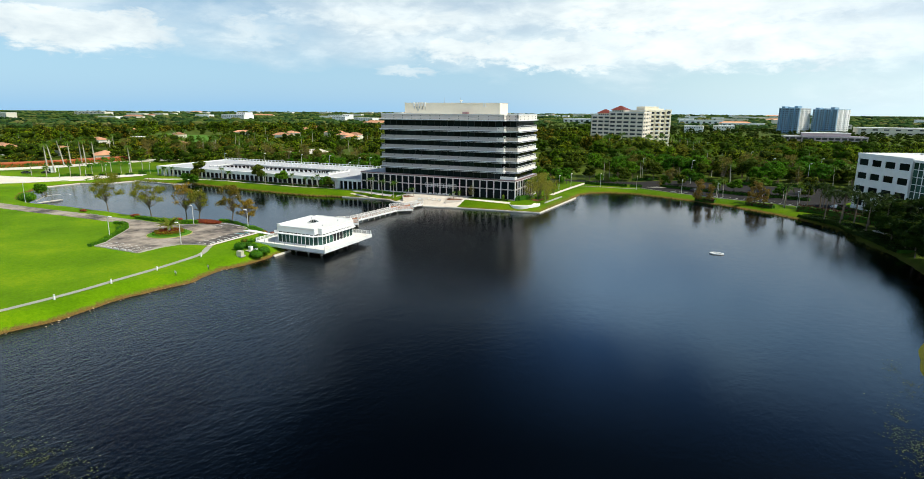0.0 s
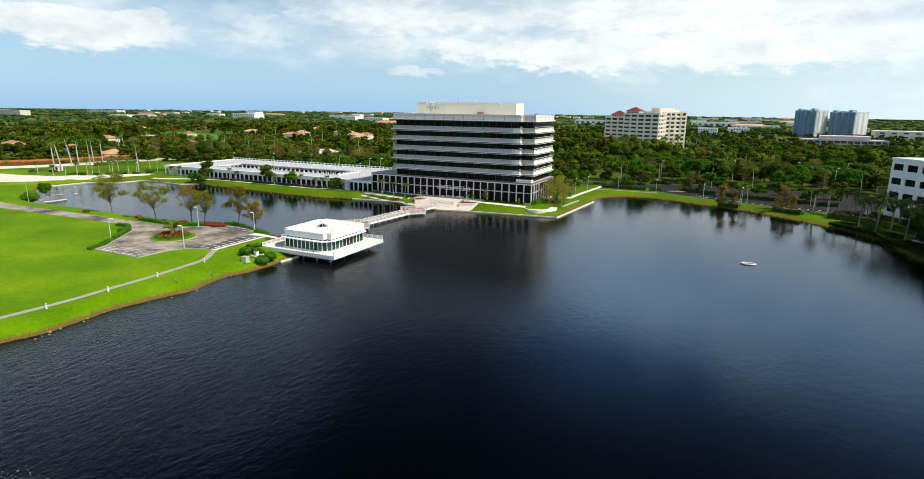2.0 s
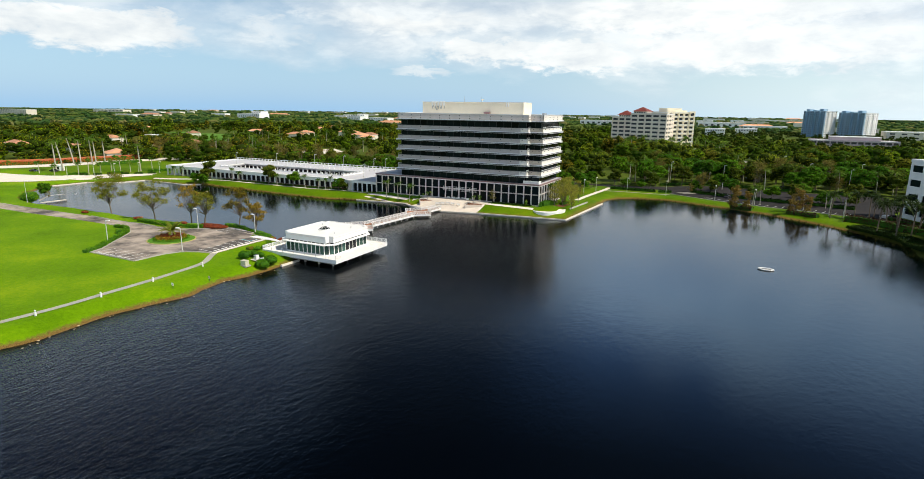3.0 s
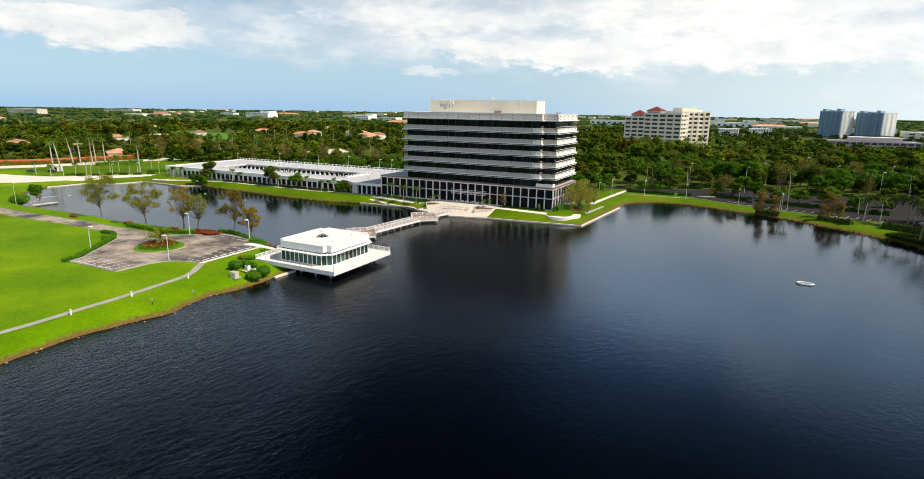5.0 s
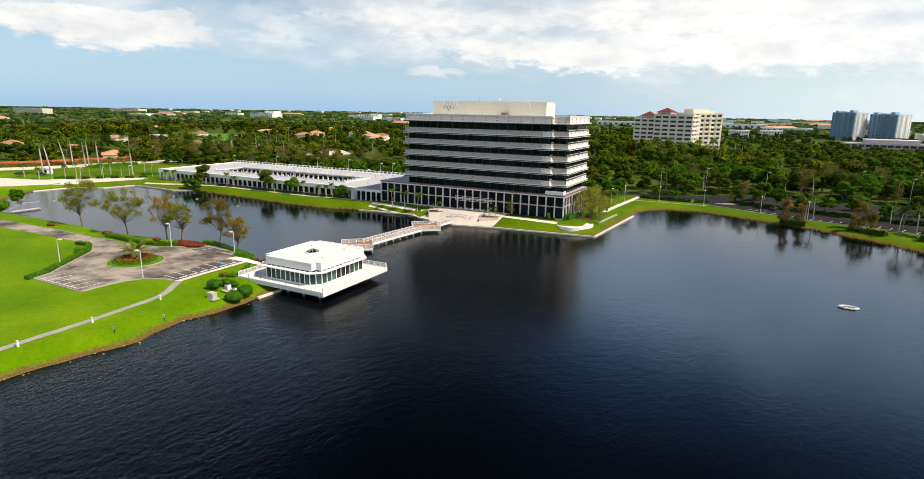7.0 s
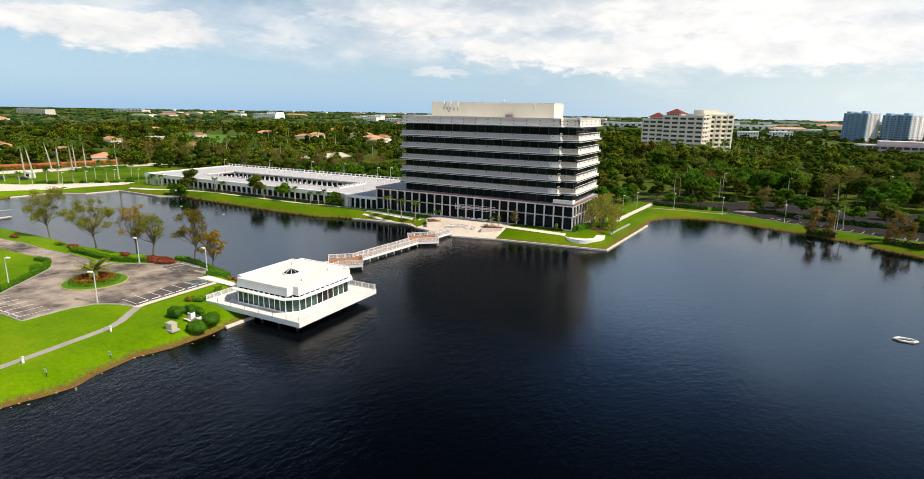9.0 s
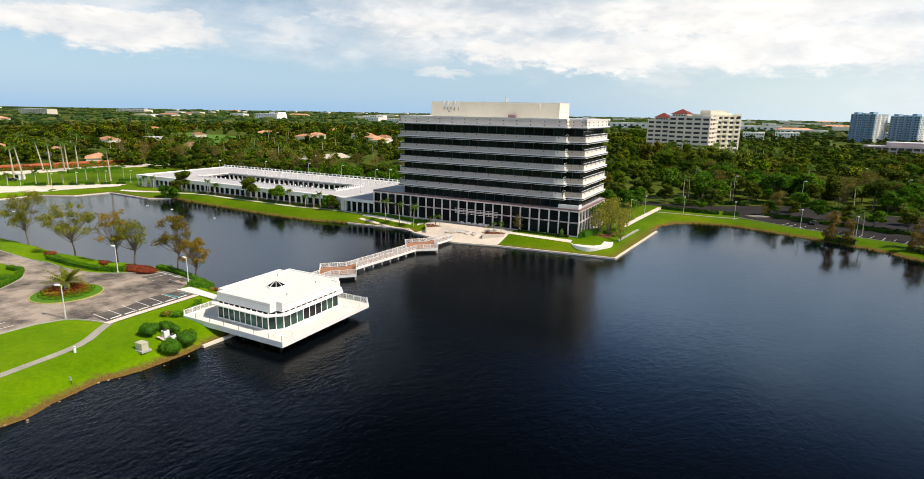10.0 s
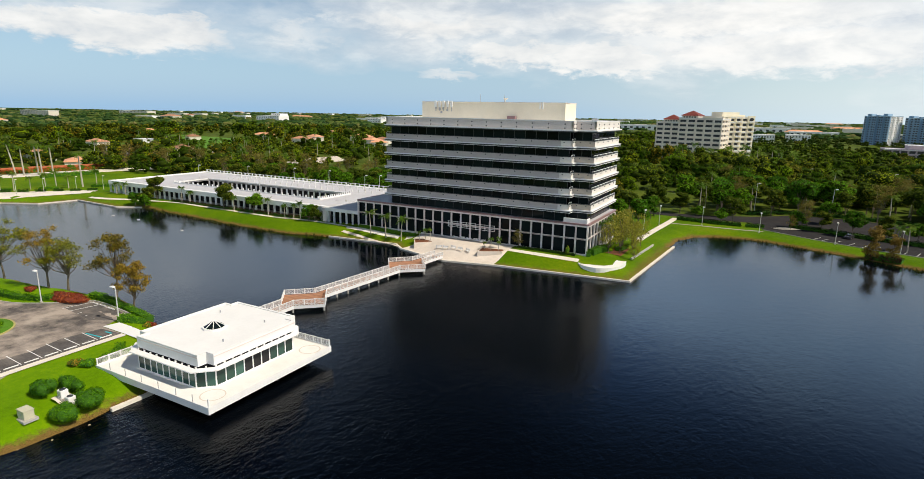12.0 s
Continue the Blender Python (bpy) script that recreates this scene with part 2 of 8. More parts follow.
def grass_material():
    m = bpy.data.materials.new("lawn")
    m.use_nodes = True
    nt = m.node_tree
    p = nt.nodes["Principled BSDF"]
    pos = nt.nodes.new("ShaderNodeNewGeometry").outputs["Position"]
    z = node(nt, "ShaderNodeSeparateXYZ", Vector=pos).outputs[2]
    n1 = node(nt, "ShaderNodeTexNoise", Vector=pos, Scale=0.05, Detail=6.0, Roughness=0.6)
    n2 = node(nt, "ShaderNodeTexNoise", Vector=pos, Scale=1.4, Detail=5.0, Roughness=0.7)
    n3 = node(nt, "ShaderNodeTexNoise", Vector=pos, Scale=9.0, Detail=3.0, Roughness=0.7)
    f = math_node(nt, "ADD", math_node(nt, "MULTIPLY", n1.outputs[0], 0.5), math_node(nt, "ADD", math_node(nt, "MULTIPLY", n2.outputs[0], 0.3), math_node(nt, "MULTIPLY", n3.outputs[0], 0.2)))
    col = ramp(nt, f, (0.32, (0.058, 0.145, 0.001)), (0.5, (0.130, 0.265, 0.002)), (0.68, (0.27, 0.37, 0.006)))
    # a darker lawn colour on the tower's side of the lake
    shore = math_node(nt, "MULTIPLY", math_node(nt, "ADD", node(nt, "ShaderNodeSeparateXYZ", Vector=pos).outputs[1], 30.0), 0.1, True)
    col = mix(nt, shore, col, ramp(nt, f, (0.32, (0.040, 0.098, 0.001)), (0.5, (0.092, 0.182, 0.002)), (0.68, (0.20, 0.255, 0.006))))
    # leaf litter and rough ground under the woods, away from the mown lawns
    x, y = node(nt, "ShaderNodeSeparateXYZ", Vector=pos).outputs[0], node(nt, "ShaderNodeSeparateXYZ", Vector=pos).outputs[1]
    north = math_node(nt, "MAXIMUM", math_node(nt, "SUBTRACT", y, 82.0), math_node(nt, "MINIMUM", math_node(nt, "SUBTRACT", y, 55.0), math_node(nt, "SUBTRACT", 4.0, x)))
    wild_or_shade = math_node(nt, "MAXIMUM", north, math_node(nt, "SUBTRACT", -325.0, x))
    wild_or_shade = math_node(nt, "MAXIMUM", wild_or_shade, math_node(nt, "SUBTRACT", -171.0, y))
    wild_or_shade = math_node(nt, "MAXIMUM", wild_or_shade, math_node(nt, "MINIMUM", math_node(nt, "SUBTRACT", x, 95.0), math_node(nt, "SUBTRACT", -84.0, y)))
    # the east bank too: litter colour darkens its lawn in place of shade
    wild_or_shade = math_node(nt, "MAXIMUM", wild_or_shade, math_node(nt, "MINIMUM", math_node(nt, "SUBTRACT", x, 110.0), math_node(nt, "SUBTRACT", 30.0, y)))
    wild_or_shade = math_node(nt, "MULTIPLY", math_node(nt, "ADD", wild_or_shade, math_node(nt, "MULTIPLY", math_node(nt, "SUBTRACT", n1.outputs[0], 0.5), 30.0)), 0.25, True)
    litter = ramp(nt, f, (0.36, (0.030, 0.055, 0.006)), (0.52, (0.080, 0.115, 0.014)), (0.66, (0.17, 0.19, 0.026)))
    col = mix(nt, wild_or_shade, col, litter)
    # bare, reedy soil along the waterline
    edge = math_node(nt, "MULTIPLY", math_node(nt, "ADD", z, math_node(nt, "MULTIPLY", math_node(nt, "SUBTRACT", n2.outputs[0], 0.5), 1.2)), 0.5)
    wet = ramp(nt, edge, (0.40, (1, 1, 1)), (0.62, (0, 0, 0)))
    soil = ramp(nt, n3.outputs[0], (0.35, (0.07, 0.048, 0.010)), (0.6, (0.23, 0.145, 0.045)))
    wet = math_node(nt, "MULTIPLY", wet, math_node(nt, "SUBTRACT", 1.0, math_node(nt, "MULTIPLY", wild_or_shade, 0.75)))
    nt.links.new(mix(nt, wet, col, soil), p.inputs["Base Color"])
    p.inputs["Roughness"].default_value, p.inputs["Specular IOR Level"].default_value = 0.85, 0.05
    bn = node(nt, "ShaderNodeBump", Strength=0.5, Distance=0.15, Height=n3.outputs[0])
    nt.links.new(bn.outputs[0], p.inputs["Normal"])
    return m


M_WATER, M_GRASS = water_material(), grass_material()
M_WHITE = surface("white_paint", (0.85, 0.845, 0.83), 0.5, 0.04, 0.4, stain=0.10, stain_colour=(0.5, 0.49, 0.46))
M_ROOFWHITE = surface("white_roof_membrane", (0.83, 0.83, 0.82), 0.6, 0.03, 0.25, stain=0.12, stain_colour=(0.62, 0.62, 0.62))
# the bands' precast in three copies: shade, sun and bounce put into the colour
M_BAND = surface("shaded_precast", (0.55, 0.49, 0.455), 0.55, 0.06, 0.3, bump=0.15, stain=0.14, stain_colour=(0.42, 0.40, 0.38))
M_ENDBAND = surface("sunlit_precast", (0.80, 0.76, 0.70), 0.55, 0.05, 0.3, bump=0.1, stain=0.12, stain_colour=(0.6, 0.55, 0.5))
M_TANBAND = surface("bounce_lit_precast", (0.58, 0.50, 0.41), 0.55, 0.06, 0.3, bump=0.1, stain=0.12, stain_colour=(0.45, 0.4, 0.34))
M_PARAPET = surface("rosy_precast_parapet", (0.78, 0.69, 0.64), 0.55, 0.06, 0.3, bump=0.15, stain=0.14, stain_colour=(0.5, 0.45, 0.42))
M_CREAM = surface("cream_stucco", (0.88, 0.79, 0.64), 0.7, 0.04, 0.3, bump=0.2, stain=0.16, stain_colour=(0.5, 0.45, 0.36))
M_PINK = surface("rose_granite", (0.30, 0.18, 0.18), 0.35, 0.1, 1.2)
M_COLUMN = surface("pinkish_column_stone", (0.82, 0.74, 0.71), 0.45, 0.05, 0.8, stain=0.08)
M_DECKPALE = surface("warm_pale_deck", (0.86, 0.84, 0.80), 0.7, 0.05, 0.5, bump=0.15, stain=0.15, stain_colour=(0.62, 0.56, 0.48))
M_GLASS = dark_glass("tinted_office_glass", (0.006, 0.011, 0.012), 0.03, 0.0, 0.14)
M_FARGLASS = surface("grey_far_window", (0.045, 0.05, 0.055), 0.3, 0.1, 0.5)
M_GLASSGREEN = dark_glass("green_tinted_glass", (0.030, 0.075, 0.060), 0.04, 0.0)
# near-black colour that stands in for unlit depth inside buildings
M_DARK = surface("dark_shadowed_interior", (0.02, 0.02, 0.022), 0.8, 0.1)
M_METAL = surface("grey_aluminium", (0.45, 0.46, 0.48), 0.35, 0.05, 2.0, metal=0.7)
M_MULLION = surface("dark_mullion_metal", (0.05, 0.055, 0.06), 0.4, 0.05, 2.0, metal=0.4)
M_CONC = surface("weathered_concrete", (0.46, 0.44, 0.40), 0.85, 0.1, 0.5, bump=0.3, stain=0.35, stain_colour=(0.25, 0.23, 0.2))
M_DECKROOF = surface("grey_deck_concrete", (0.55, 0.55, 0.58), 0.8, 0.05, 0.2, bump=0.2, stain=0.25, stain_colour=(0.38, 0.38, 0.42))
M_ASPHALT = surface("grey_asphalt", (0.105, 0.095, 0.09), 0.9, 0.4, 0.30, bump=0.3, stain=1.0, stain_colour=(0.44, 0.375, 0.32), spec=0.1, stain_at=(0.37, 0.58))
M_DARKASPHALT = surface("dark_asphalt", (0.034, 0.033, 0.035), 0.95, 0.2, 0.3, bump=0.3, stain=0.4, stain_colour=(0.07, 0.06, 0.055), spec=0.06)
M_PAVE = surface("pale_plaza_paving", (0.70, 0.62, 0.54), 0.8, 0.07, 0.7, bump=0.2, stain=0.2, stain_colour=(0.42, 0.36, 0.3))
M_PATH = surface("concrete_path", (0.40, 0.38, 0.33), 0.85, 0.1, 0.7, bump=0.2, stain=0.3, stain_colour=(0.25, 0.24, 0.2))
M_LINE = surface("white_line_paint", (0.78, 0.78, 0.76), 0.7, 0.08, 3.0)
M_BLUELINE = surface("blue_line_paint", (0.03, 0.42, 0.5), 0.7, 0.1, 3.0)
M_WOOD = surface("reddish_deck_boards", (0.42, 0.21, 0.12), 0.7, 0.14, 1.5, bump=0.2, per_object=0.4)
M_SOIL = surface("red_brown_mulch", (0.17, 0.065, 0.03), 0.95, 0.2, 2.0, bump=0.6)
M_TRUNK = surface("grey_brown_bark", (0.17, 0.135, 0.10), 0.9, 0.2, 2.0, bump=0.6)
M_PALMTRUNK = surface("pale_palm_trunk", (0.46, 0.41, 0.34), 0.85, 0.12, 3.0, bump=0.4)
M_TERRA = surface("terracotta_roof_tile", (0.58, 0.29, 0.17), 0.75, 0.2, 0.6, bump=0.4, per_object=0.5)
M_HOUSE = surface("pale_house_stucco", (0.72, 0.67, 0.57), 0.8, 0.06, 0.4, per_object=0.4)
M_REDROOF = surface("dark_red_roof_tile", (0.20, 0.05, 0.04), 0.7, 0.12, 0.6, bump=0.4)
M_DRIVE = surface("pale_drive_concrete", (0.78, 0.72, 0.63), 0.85, 0.08, 0.4, bump=0.2, stain=0.22, stain_colour=(0.46, 0.41, 0.34), spec=0.15)
M_BRICKRED = surface("red_brick_wall", (0.56, 0.17, 0.075), 0.85, 0.12, 0.8)
M_BLUEGREY = surface("pale_blue_render", (0.24, 0.38, 0.52), 0.6, 0.06, 0.3)
M_CONDO = surface("warm_cream_stucco", (0.90, 0.82, 0.63), 0.7, 0.04, 0.3, stain=0.1, stain_colour=(0.6, 0.5, 0.36))
# the wings' cream, made rosier and duller to carry their shade
M_CONDOROSE = surface("shaded_cream_stucco", (0.84, 0.75, 0.64), 0.7, 0.05, 0.3, stain=0.1, stain_colour=(0.45, 0.38, 0.32))
M_MAUVE = surface("mauve_render", (0.44, 0.36, 0.40), 0.7, 0.06, 0.3)
M_LEAF = foliage("broadleaf_green", (0.022, 0.085, 0.002), (0.072, 0.215, 0.004), (0.17, 0.32, 0.008), 0.4, 0.4)
M_LEAFDULL = foliage("olive_leaf", (0.032, 0.062, 0.002), (0.110, 0.150, 0.006), (0.24, 0.23, 0.018), 0.4, 0.4)
M_LEAFDRY = foliage("thin_yellow_leaf", (0.08, 0.08, 0.010), (0.22, 0.16, 0.018), (0.40, 0.25, 0.03))
M_PALM = foliage("palm_frond", (0.03, 0.075, 0.006), (0.08, 0.16, 0.012), (0.18, 0.25, 0.03), 0.4, 0.4)
M_HEDGE = foliage("clipped_hedge", (0.035, 0.12, 0.003), (0.10, 0.26, 0.005), (0.20, 0.40, 0.012), 0.6, 0.1)
M_RED = foliage("red_croton", (0.13, 0.022, 0.008), (0.30, 0.060, 0.020), (0.42, 0.15, 0.045), 0.7, 0.1)
M_FLAME = foliage("orange_red_blossom", (0.22, 0.03, 0.008), (0.48, 0.09, 0.02), (0.6, 0.22, 0.05), 0.6, 0.1)
M_YELLOW = foliage("yellow_shrub", (0.12, 0.10, 0.01), (0.3, 0.2, 0.02), (0.45, 0.3, 0.03), 0.7, 0.1)
M_LEAFDULL2 = foliage("thin_olive_leaf", (0.07, 0.095, 0.006), (0.19, 0.20, 0.014), (0.36, 0.33, 0.03))
# dark leaf of some hedges; on the east bank it stands in for shade
M_COVER = foliage("dark_hedge_and_shade_leaf", (0.007, 0.017, 0.002), (0.018, 0.038, 0.004), (0.040, 0.070, 0.008), 0.7, 0.1)
M_RUST = foliage("rust_brown_leaf", (0.09, 0.07, 0.012), (0.22, 0.15, 0.03), (0.36, 0.25, 0.06))


def woods_leaf(name, *stops, leaf=0.1):
    """Foliage whose colour changes from tree to tree and from leaf clump to leaf clump."""
    m = bpy.data.materials.new(name)
    m.use_nodes = True
    nt = m.node_tree
    p = nt.nodes["Principled BSDF"]
    geo = nt.nodes.new("ShaderNodeNewGeometry")
    tone = nt.nodes.new("ShaderNodeAttribute")
    tone.attribute_name = "tone"
    f = math_node(nt, "ADD", math_node(nt, "MULTIPLY", geo.outputs["Random Per Island"], leaf), math_node(nt, "MULTIPLY", tone.outputs["Fac"], 1.0 - leaf))
    col = ramp(nt, f, *stops)
    nt.links.new(col, p.inputs["Base Color"])
    p.inputs["Roughness"].default_value, p.inputs["Specular IOR Level"].default_value = 0.7, 0.05
    tr = node(nt, "ShaderNodeBsdfTranslucent", Color=col)
    ms = node(nt, "ShaderNodeMixShader", i0=0.2, i1=p.outputs[0], i2=tr.outputs[0])
    nt.links.new(ms.outputs[0], nt.nodes["Material Output"].inputs[0])
    return m


M_EASTWOOD = woods_leaf("east_woods_leaf", (0.08, (0.013, 0.042, 0.001)), (0.28, (0.050, 0.135, 0.002)), (0.46, (0.150, 0.225, 0.006)), (0.60, (0.210, 0.165, 0.020)), (0.74, (0.140, 0.285, 0.005)), (0.95, (0.31, 0.33, 0.016)), leaf=0.06)
M_WESTWOOD = woods_leaf("west_woods_leaf", (0.08, (0.024, 0.062, 0.001)), (0.28, (0.075, 0.165, 0.002)), (0.44, (0.205, 0.290, 0.004)), (0.54, (0.260, 0.185, 0.012)), (0.63, (0.280, 0.200, 0.012)), (0.74, (0.225, 0.330, 0.004)), (0.95, (0.29, 0.33, 0.014)), leaf=0.05)
M_FAR = woods_leaf("far_woods_leaf", (0.15, (0.016, 0.044, 0.012)), (0.45, (0.044, 0.095, 0.022)), (0.75, (0.105, 0.145, 0.030)), (0.95, (0.19, 0.18, 0.06)))
# dark hull colour that paints the shade between leaf clumps
M_CORE = surface("crown_gap_shade", (0.024, 0.040, 0.003), 0.9, 0.3, 0.6, spec=0.05)

# ---- mesh helpers ----
from mathutils.geometry import delaunay_2d_cdt

MESHES = {}


def root_of(ob):
    v = Vector((0, 0, 0))
    while ob:
        v += ob.matrix_basis.translation
        ob = ob.parent
    return v


def thing(name, loc=(0, 0, 0), label="", category="", group="", kind=""):
    ob = new(name)
    ob.location = loc
    ob.empty_display_size = 0.5
    return tagged(ob, label, category, group, kind)


def attach(ob, parent):
    if parent:
        ob.parent = parent
    return ob


def finish(bm, name, material, smooth=False):
    me = bpy.data.meshes.new(name)
    bmesh.ops.recalc_face_normals(bm, faces=bm.faces)
    bm.to_mesh(me)
    bm.free()
    me.materials.append(material)
    if smooth:
        me.shade_smooth()
    return me


def part(name, bm, material, parent=None, label="", smooth=False):
    """One mesh object, its vertices given in the frame of the thing's ancestors (world for things built in place)."""
    if parent:
        bmesh.ops.translate(bm, verts=bm.verts, vec=-root_of(parent))
    ob = attach(new(name, finish(bm, name, material, smooth)), parent)
    return tagged(ob, label)


def add_box(bm, x0, y0, z0, x1, y1, z1):
    vs = [bm.verts.new((x, y, z)) for z in (z0, z1) for x, y in ((x0, y0), (x1, y0), (x1, y1), (x0, y1))]
    for f in ((3, 2, 1, 0), (4, 5, 6, 7), (0, 1, 5, 4), (1, 2, 6, 5), (2, 3, 7, 6), (3, 0, 4, 7)):
        bm.faces.new([vs[i] for i in f])
    return vs


def box(name, x0, y0, z0, x1, y1, z1, material, parent=None, label="", bevel=0.0):
    """A box part; alike boxes share one mesh."""
    size = tuple(round(v, 3) for v in (x1 - x0, y1 - y0, z1 - z0))
    key = (name, size, material.name, bevel)
    if key not in MESHES:
        bm = bmesh.new()
        a, b, c = (s / 2 for s in size)
        add_box(bm, -a, -b, -c, a, b, c)
        if bevel:
            bmesh.ops.bevel(bm, geom=bm.edges[:], offset=bevel, segments=1, affect="EDGES")
        MESHES[key] = finish(bm, name, material)
    ob = attach(new(name, MESHES[key]), parent)
    ob.location = Vector(((x0 + x1) / 2, (y0 + y1) / 2, (z0 + z1) / 2)) - (root_of(parent) if parent else Vector((0, 0, 0)))
    return tagged(ob, label)


def prism(bm, poly, z0, z1, cap=True):
    lo = [bm.verts.new((x, y, z0)) for x, y in poly]
    hi = [bm.verts.new((x, y, z1)) for x, y in poly]
    n = len(poly)
    for i in range(n):
        bm.faces.new((lo[i], lo[(i + 1) % n], hi[(i + 1) % n], hi[i]))
    if cap:
        bm.faces.new(hi)
        bm.faces.new(lo[::-1])


def tube(bm, pts, radii, sides=8):
    rings = []
    for i, (p, r) in enumerate(zip(pts, radii)):
        p = Vector(p)
        d = (Vector(pts[min(i + 1, len(pts) - 1)]) - Vector(pts[max(i - 1, 0)])).normalized()
        u = d.orthogonal().normalized()
        v = d.cross(u)
        rings.append([bm.verts.new(p + r * (math.cos(2 * math.pi * k / sides) * u + math.sin(2 * math.pi * k / sides) * v)) for k in range(sides)])
    for a, b in zip(rings, rings[1:]):
        # match the rings' start so that the wall does not twist
        off = min(range(sides), key=lambda s: (a[0].co - b[s].co).length)
        for k in range(sides):
            bm.faces.new((a[k], a[(k + 1) % sides], b[(k + 1 + off) % sides], b[(k + off) % sides]))
    bm.faces.new(rings[0][::-1])
    bm.faces.new(rings[-1])


def lathe(bm, profile, sides=16, centre=(0, 0)):
    rings = [[bm.verts.new((centre[0] + r * math.cos(2 * math.pi * k / sides), centre[1] + r * math.sin(2 * math.pi * k / sides), z)) for k in range(sides)] for r, z in profile]
    for a, b in zip(rings, rings[1:]):
        for k in range(sides):
            bm.faces.new((a[k], a[(k + 1) % sides], b[(k + 1) % sides], b[k]))
    bm.faces.new(rings[0][::-1])
    bm.faces.new(rings[-1])


# ---- the lake and the ground ----
# (x, y, edge): edge 1 where a concrete seawall starts at this point, 0 where the bank is natural
SHORE = [
    (-33.5, -84, 0), (-26, -95.6, 1), (-26.2, -101.8, 0), (-25.2, -105.5, 0), (-25.6, -111.4, 0), (-27.3, -116.7, 0), (-26.6, -123, 0), (-25.3, -126.8, 0),
    (-26.8, -132.3, 0), (-27.8, -137.3, 0), (-28.9, -141.8, 0), (-27.9, -153.9, 0), (-30.1, -162.1, 0), (-28.9, -175.9, 0), (-15.1, -185.4, 0), (8.4, -186.0, 0), (12.3, -185.4, 0), (18.4, -184.6, 0),
    (24.2, -185, 0), (40.2, -191.7, 0), (69.9, -188.8, 0), (92.7, -166, 0), (103.8, -142.8, 0), (105.8, -134.4, 0), (108, -115.6, 0), (109.5, -104.5, 0), (113.6, -92.5, 0), (120.3, -76, 0),
    (124.9, -48.6, 0), (121.9, -24.9, 0), (116.8, -9.8, 0), (117.8, 1.1, 0), (111, 12.4, 0), (103.5, 21.8, 0), (97.6, 28.2, 0), (89.7, 34.2, 0),
    (78.8, 42.8, 0), (66, 49.5, 0), (56, 53.2, 0), (47.4, 56.6, 0), (40.4, 58.2, 0), (31.3, 56.4, 0), (25.9, 53, 0), (22.4, 45.5, 0),
    (21.3, 35, 1), (17.9, -8.6, 1), (-15, -12.5, 1), (-28.4, -15.4, 1), (-44.6, -10.4, 1), (-49, -6.6, 1), (-72, -9.2, 0), (-88.3, -13.4, 0),
    (-110, -13, 0), (-135.7, -11.4, 0), (-155.5, -9.8, 0), (-165, -8.6, 1), (-173, -13.4, 1), (-201, -12.4, 1), (-203.5, -25.5, 1), (-216, -32.5, 1),
    (-217, -48, 0), (-204.9, -63.2, 0), (-189.1, -74.1, 0), (-167.3, -80, 0), (-147.6, -79.2, 0), (-125.8, -79, 0), (-103.1, -79.6, 0), (-91.2, -78.6, 0),
    (-78.4, -76.2, 0), (-66.5, -74.7, 0), (-54.7, -78, 0), (-42.8, -81.5, 0),
]


WATER = 0.55


def dense_shore(step=2.2):
    """The shoreline in short steps, natural stretches made uneven; with each step's kind of edge."""
    out = []
    rng = random.Random(5)
    n = len(SHORE)
    for i in range(n):
        (x0, y0, e), (x1, y1, _) = SHORE[i], SHORE[(i + 1) % n]
        length = math.hypot(x1 - x0, y1 - y0)
        k = max(1, int(length / step))
        for j in range(k):
            u = j / k
            x, y = x0 + (x1 - x0) * u, y0 + (y1 - y0) * u
            if not e and j:
                w = noise.noise((x * 0.16, y * 0.16, 3.1)) * 0.9 + rng.uniform(-0.25, 0.25)
                x, y = x - (y1 - y0) / length * w, y + (x1 - x0) / length * w
            out.append((x, y, e))
    return out


RIM = dense_shore()
RIM_XY = np.array([(x, y) for x, y, _ in RIM])
RIM_KIND = np.array([e for *_, e in RIM])
RIM_A, RIM_B = RIM_XY, np.roll(RIM_XY, -1, 0)


def inside(poly, pts):
    x, y = pts[:, 0], pts[:, 1]
    a, b = poly, np.roll(poly, -1, 0)
    odd = np.zeros(len(pts), bool)
    for (xa, ya), (xb, yb) in zip(a, b):
        hit = (ya > y) != (yb > y)
        if hit.any():
            odd ^= hit & (x < (xb - xa) * (y - ya) / (yb - ya + 1e-12) + xa)
    return odd


def to_shore(pts):
    """The distance to the shoreline and the kind of edge there."""
    best, kind = np.full(len(pts), 1e9), np.zeros(len(pts))
    for a, b, e in zip(RIM_A, RIM_B, RIM_KIND):
        ab = b - a
        u = np.clip(((pts - a) @ ab) / (ab @ ab), 0, 1)
        d = np.linalg.norm(pts - a - u[:, None] * ab, axis=1)
        near = d < best
        best[near], kind[near] = d[near], e
    return best, kind


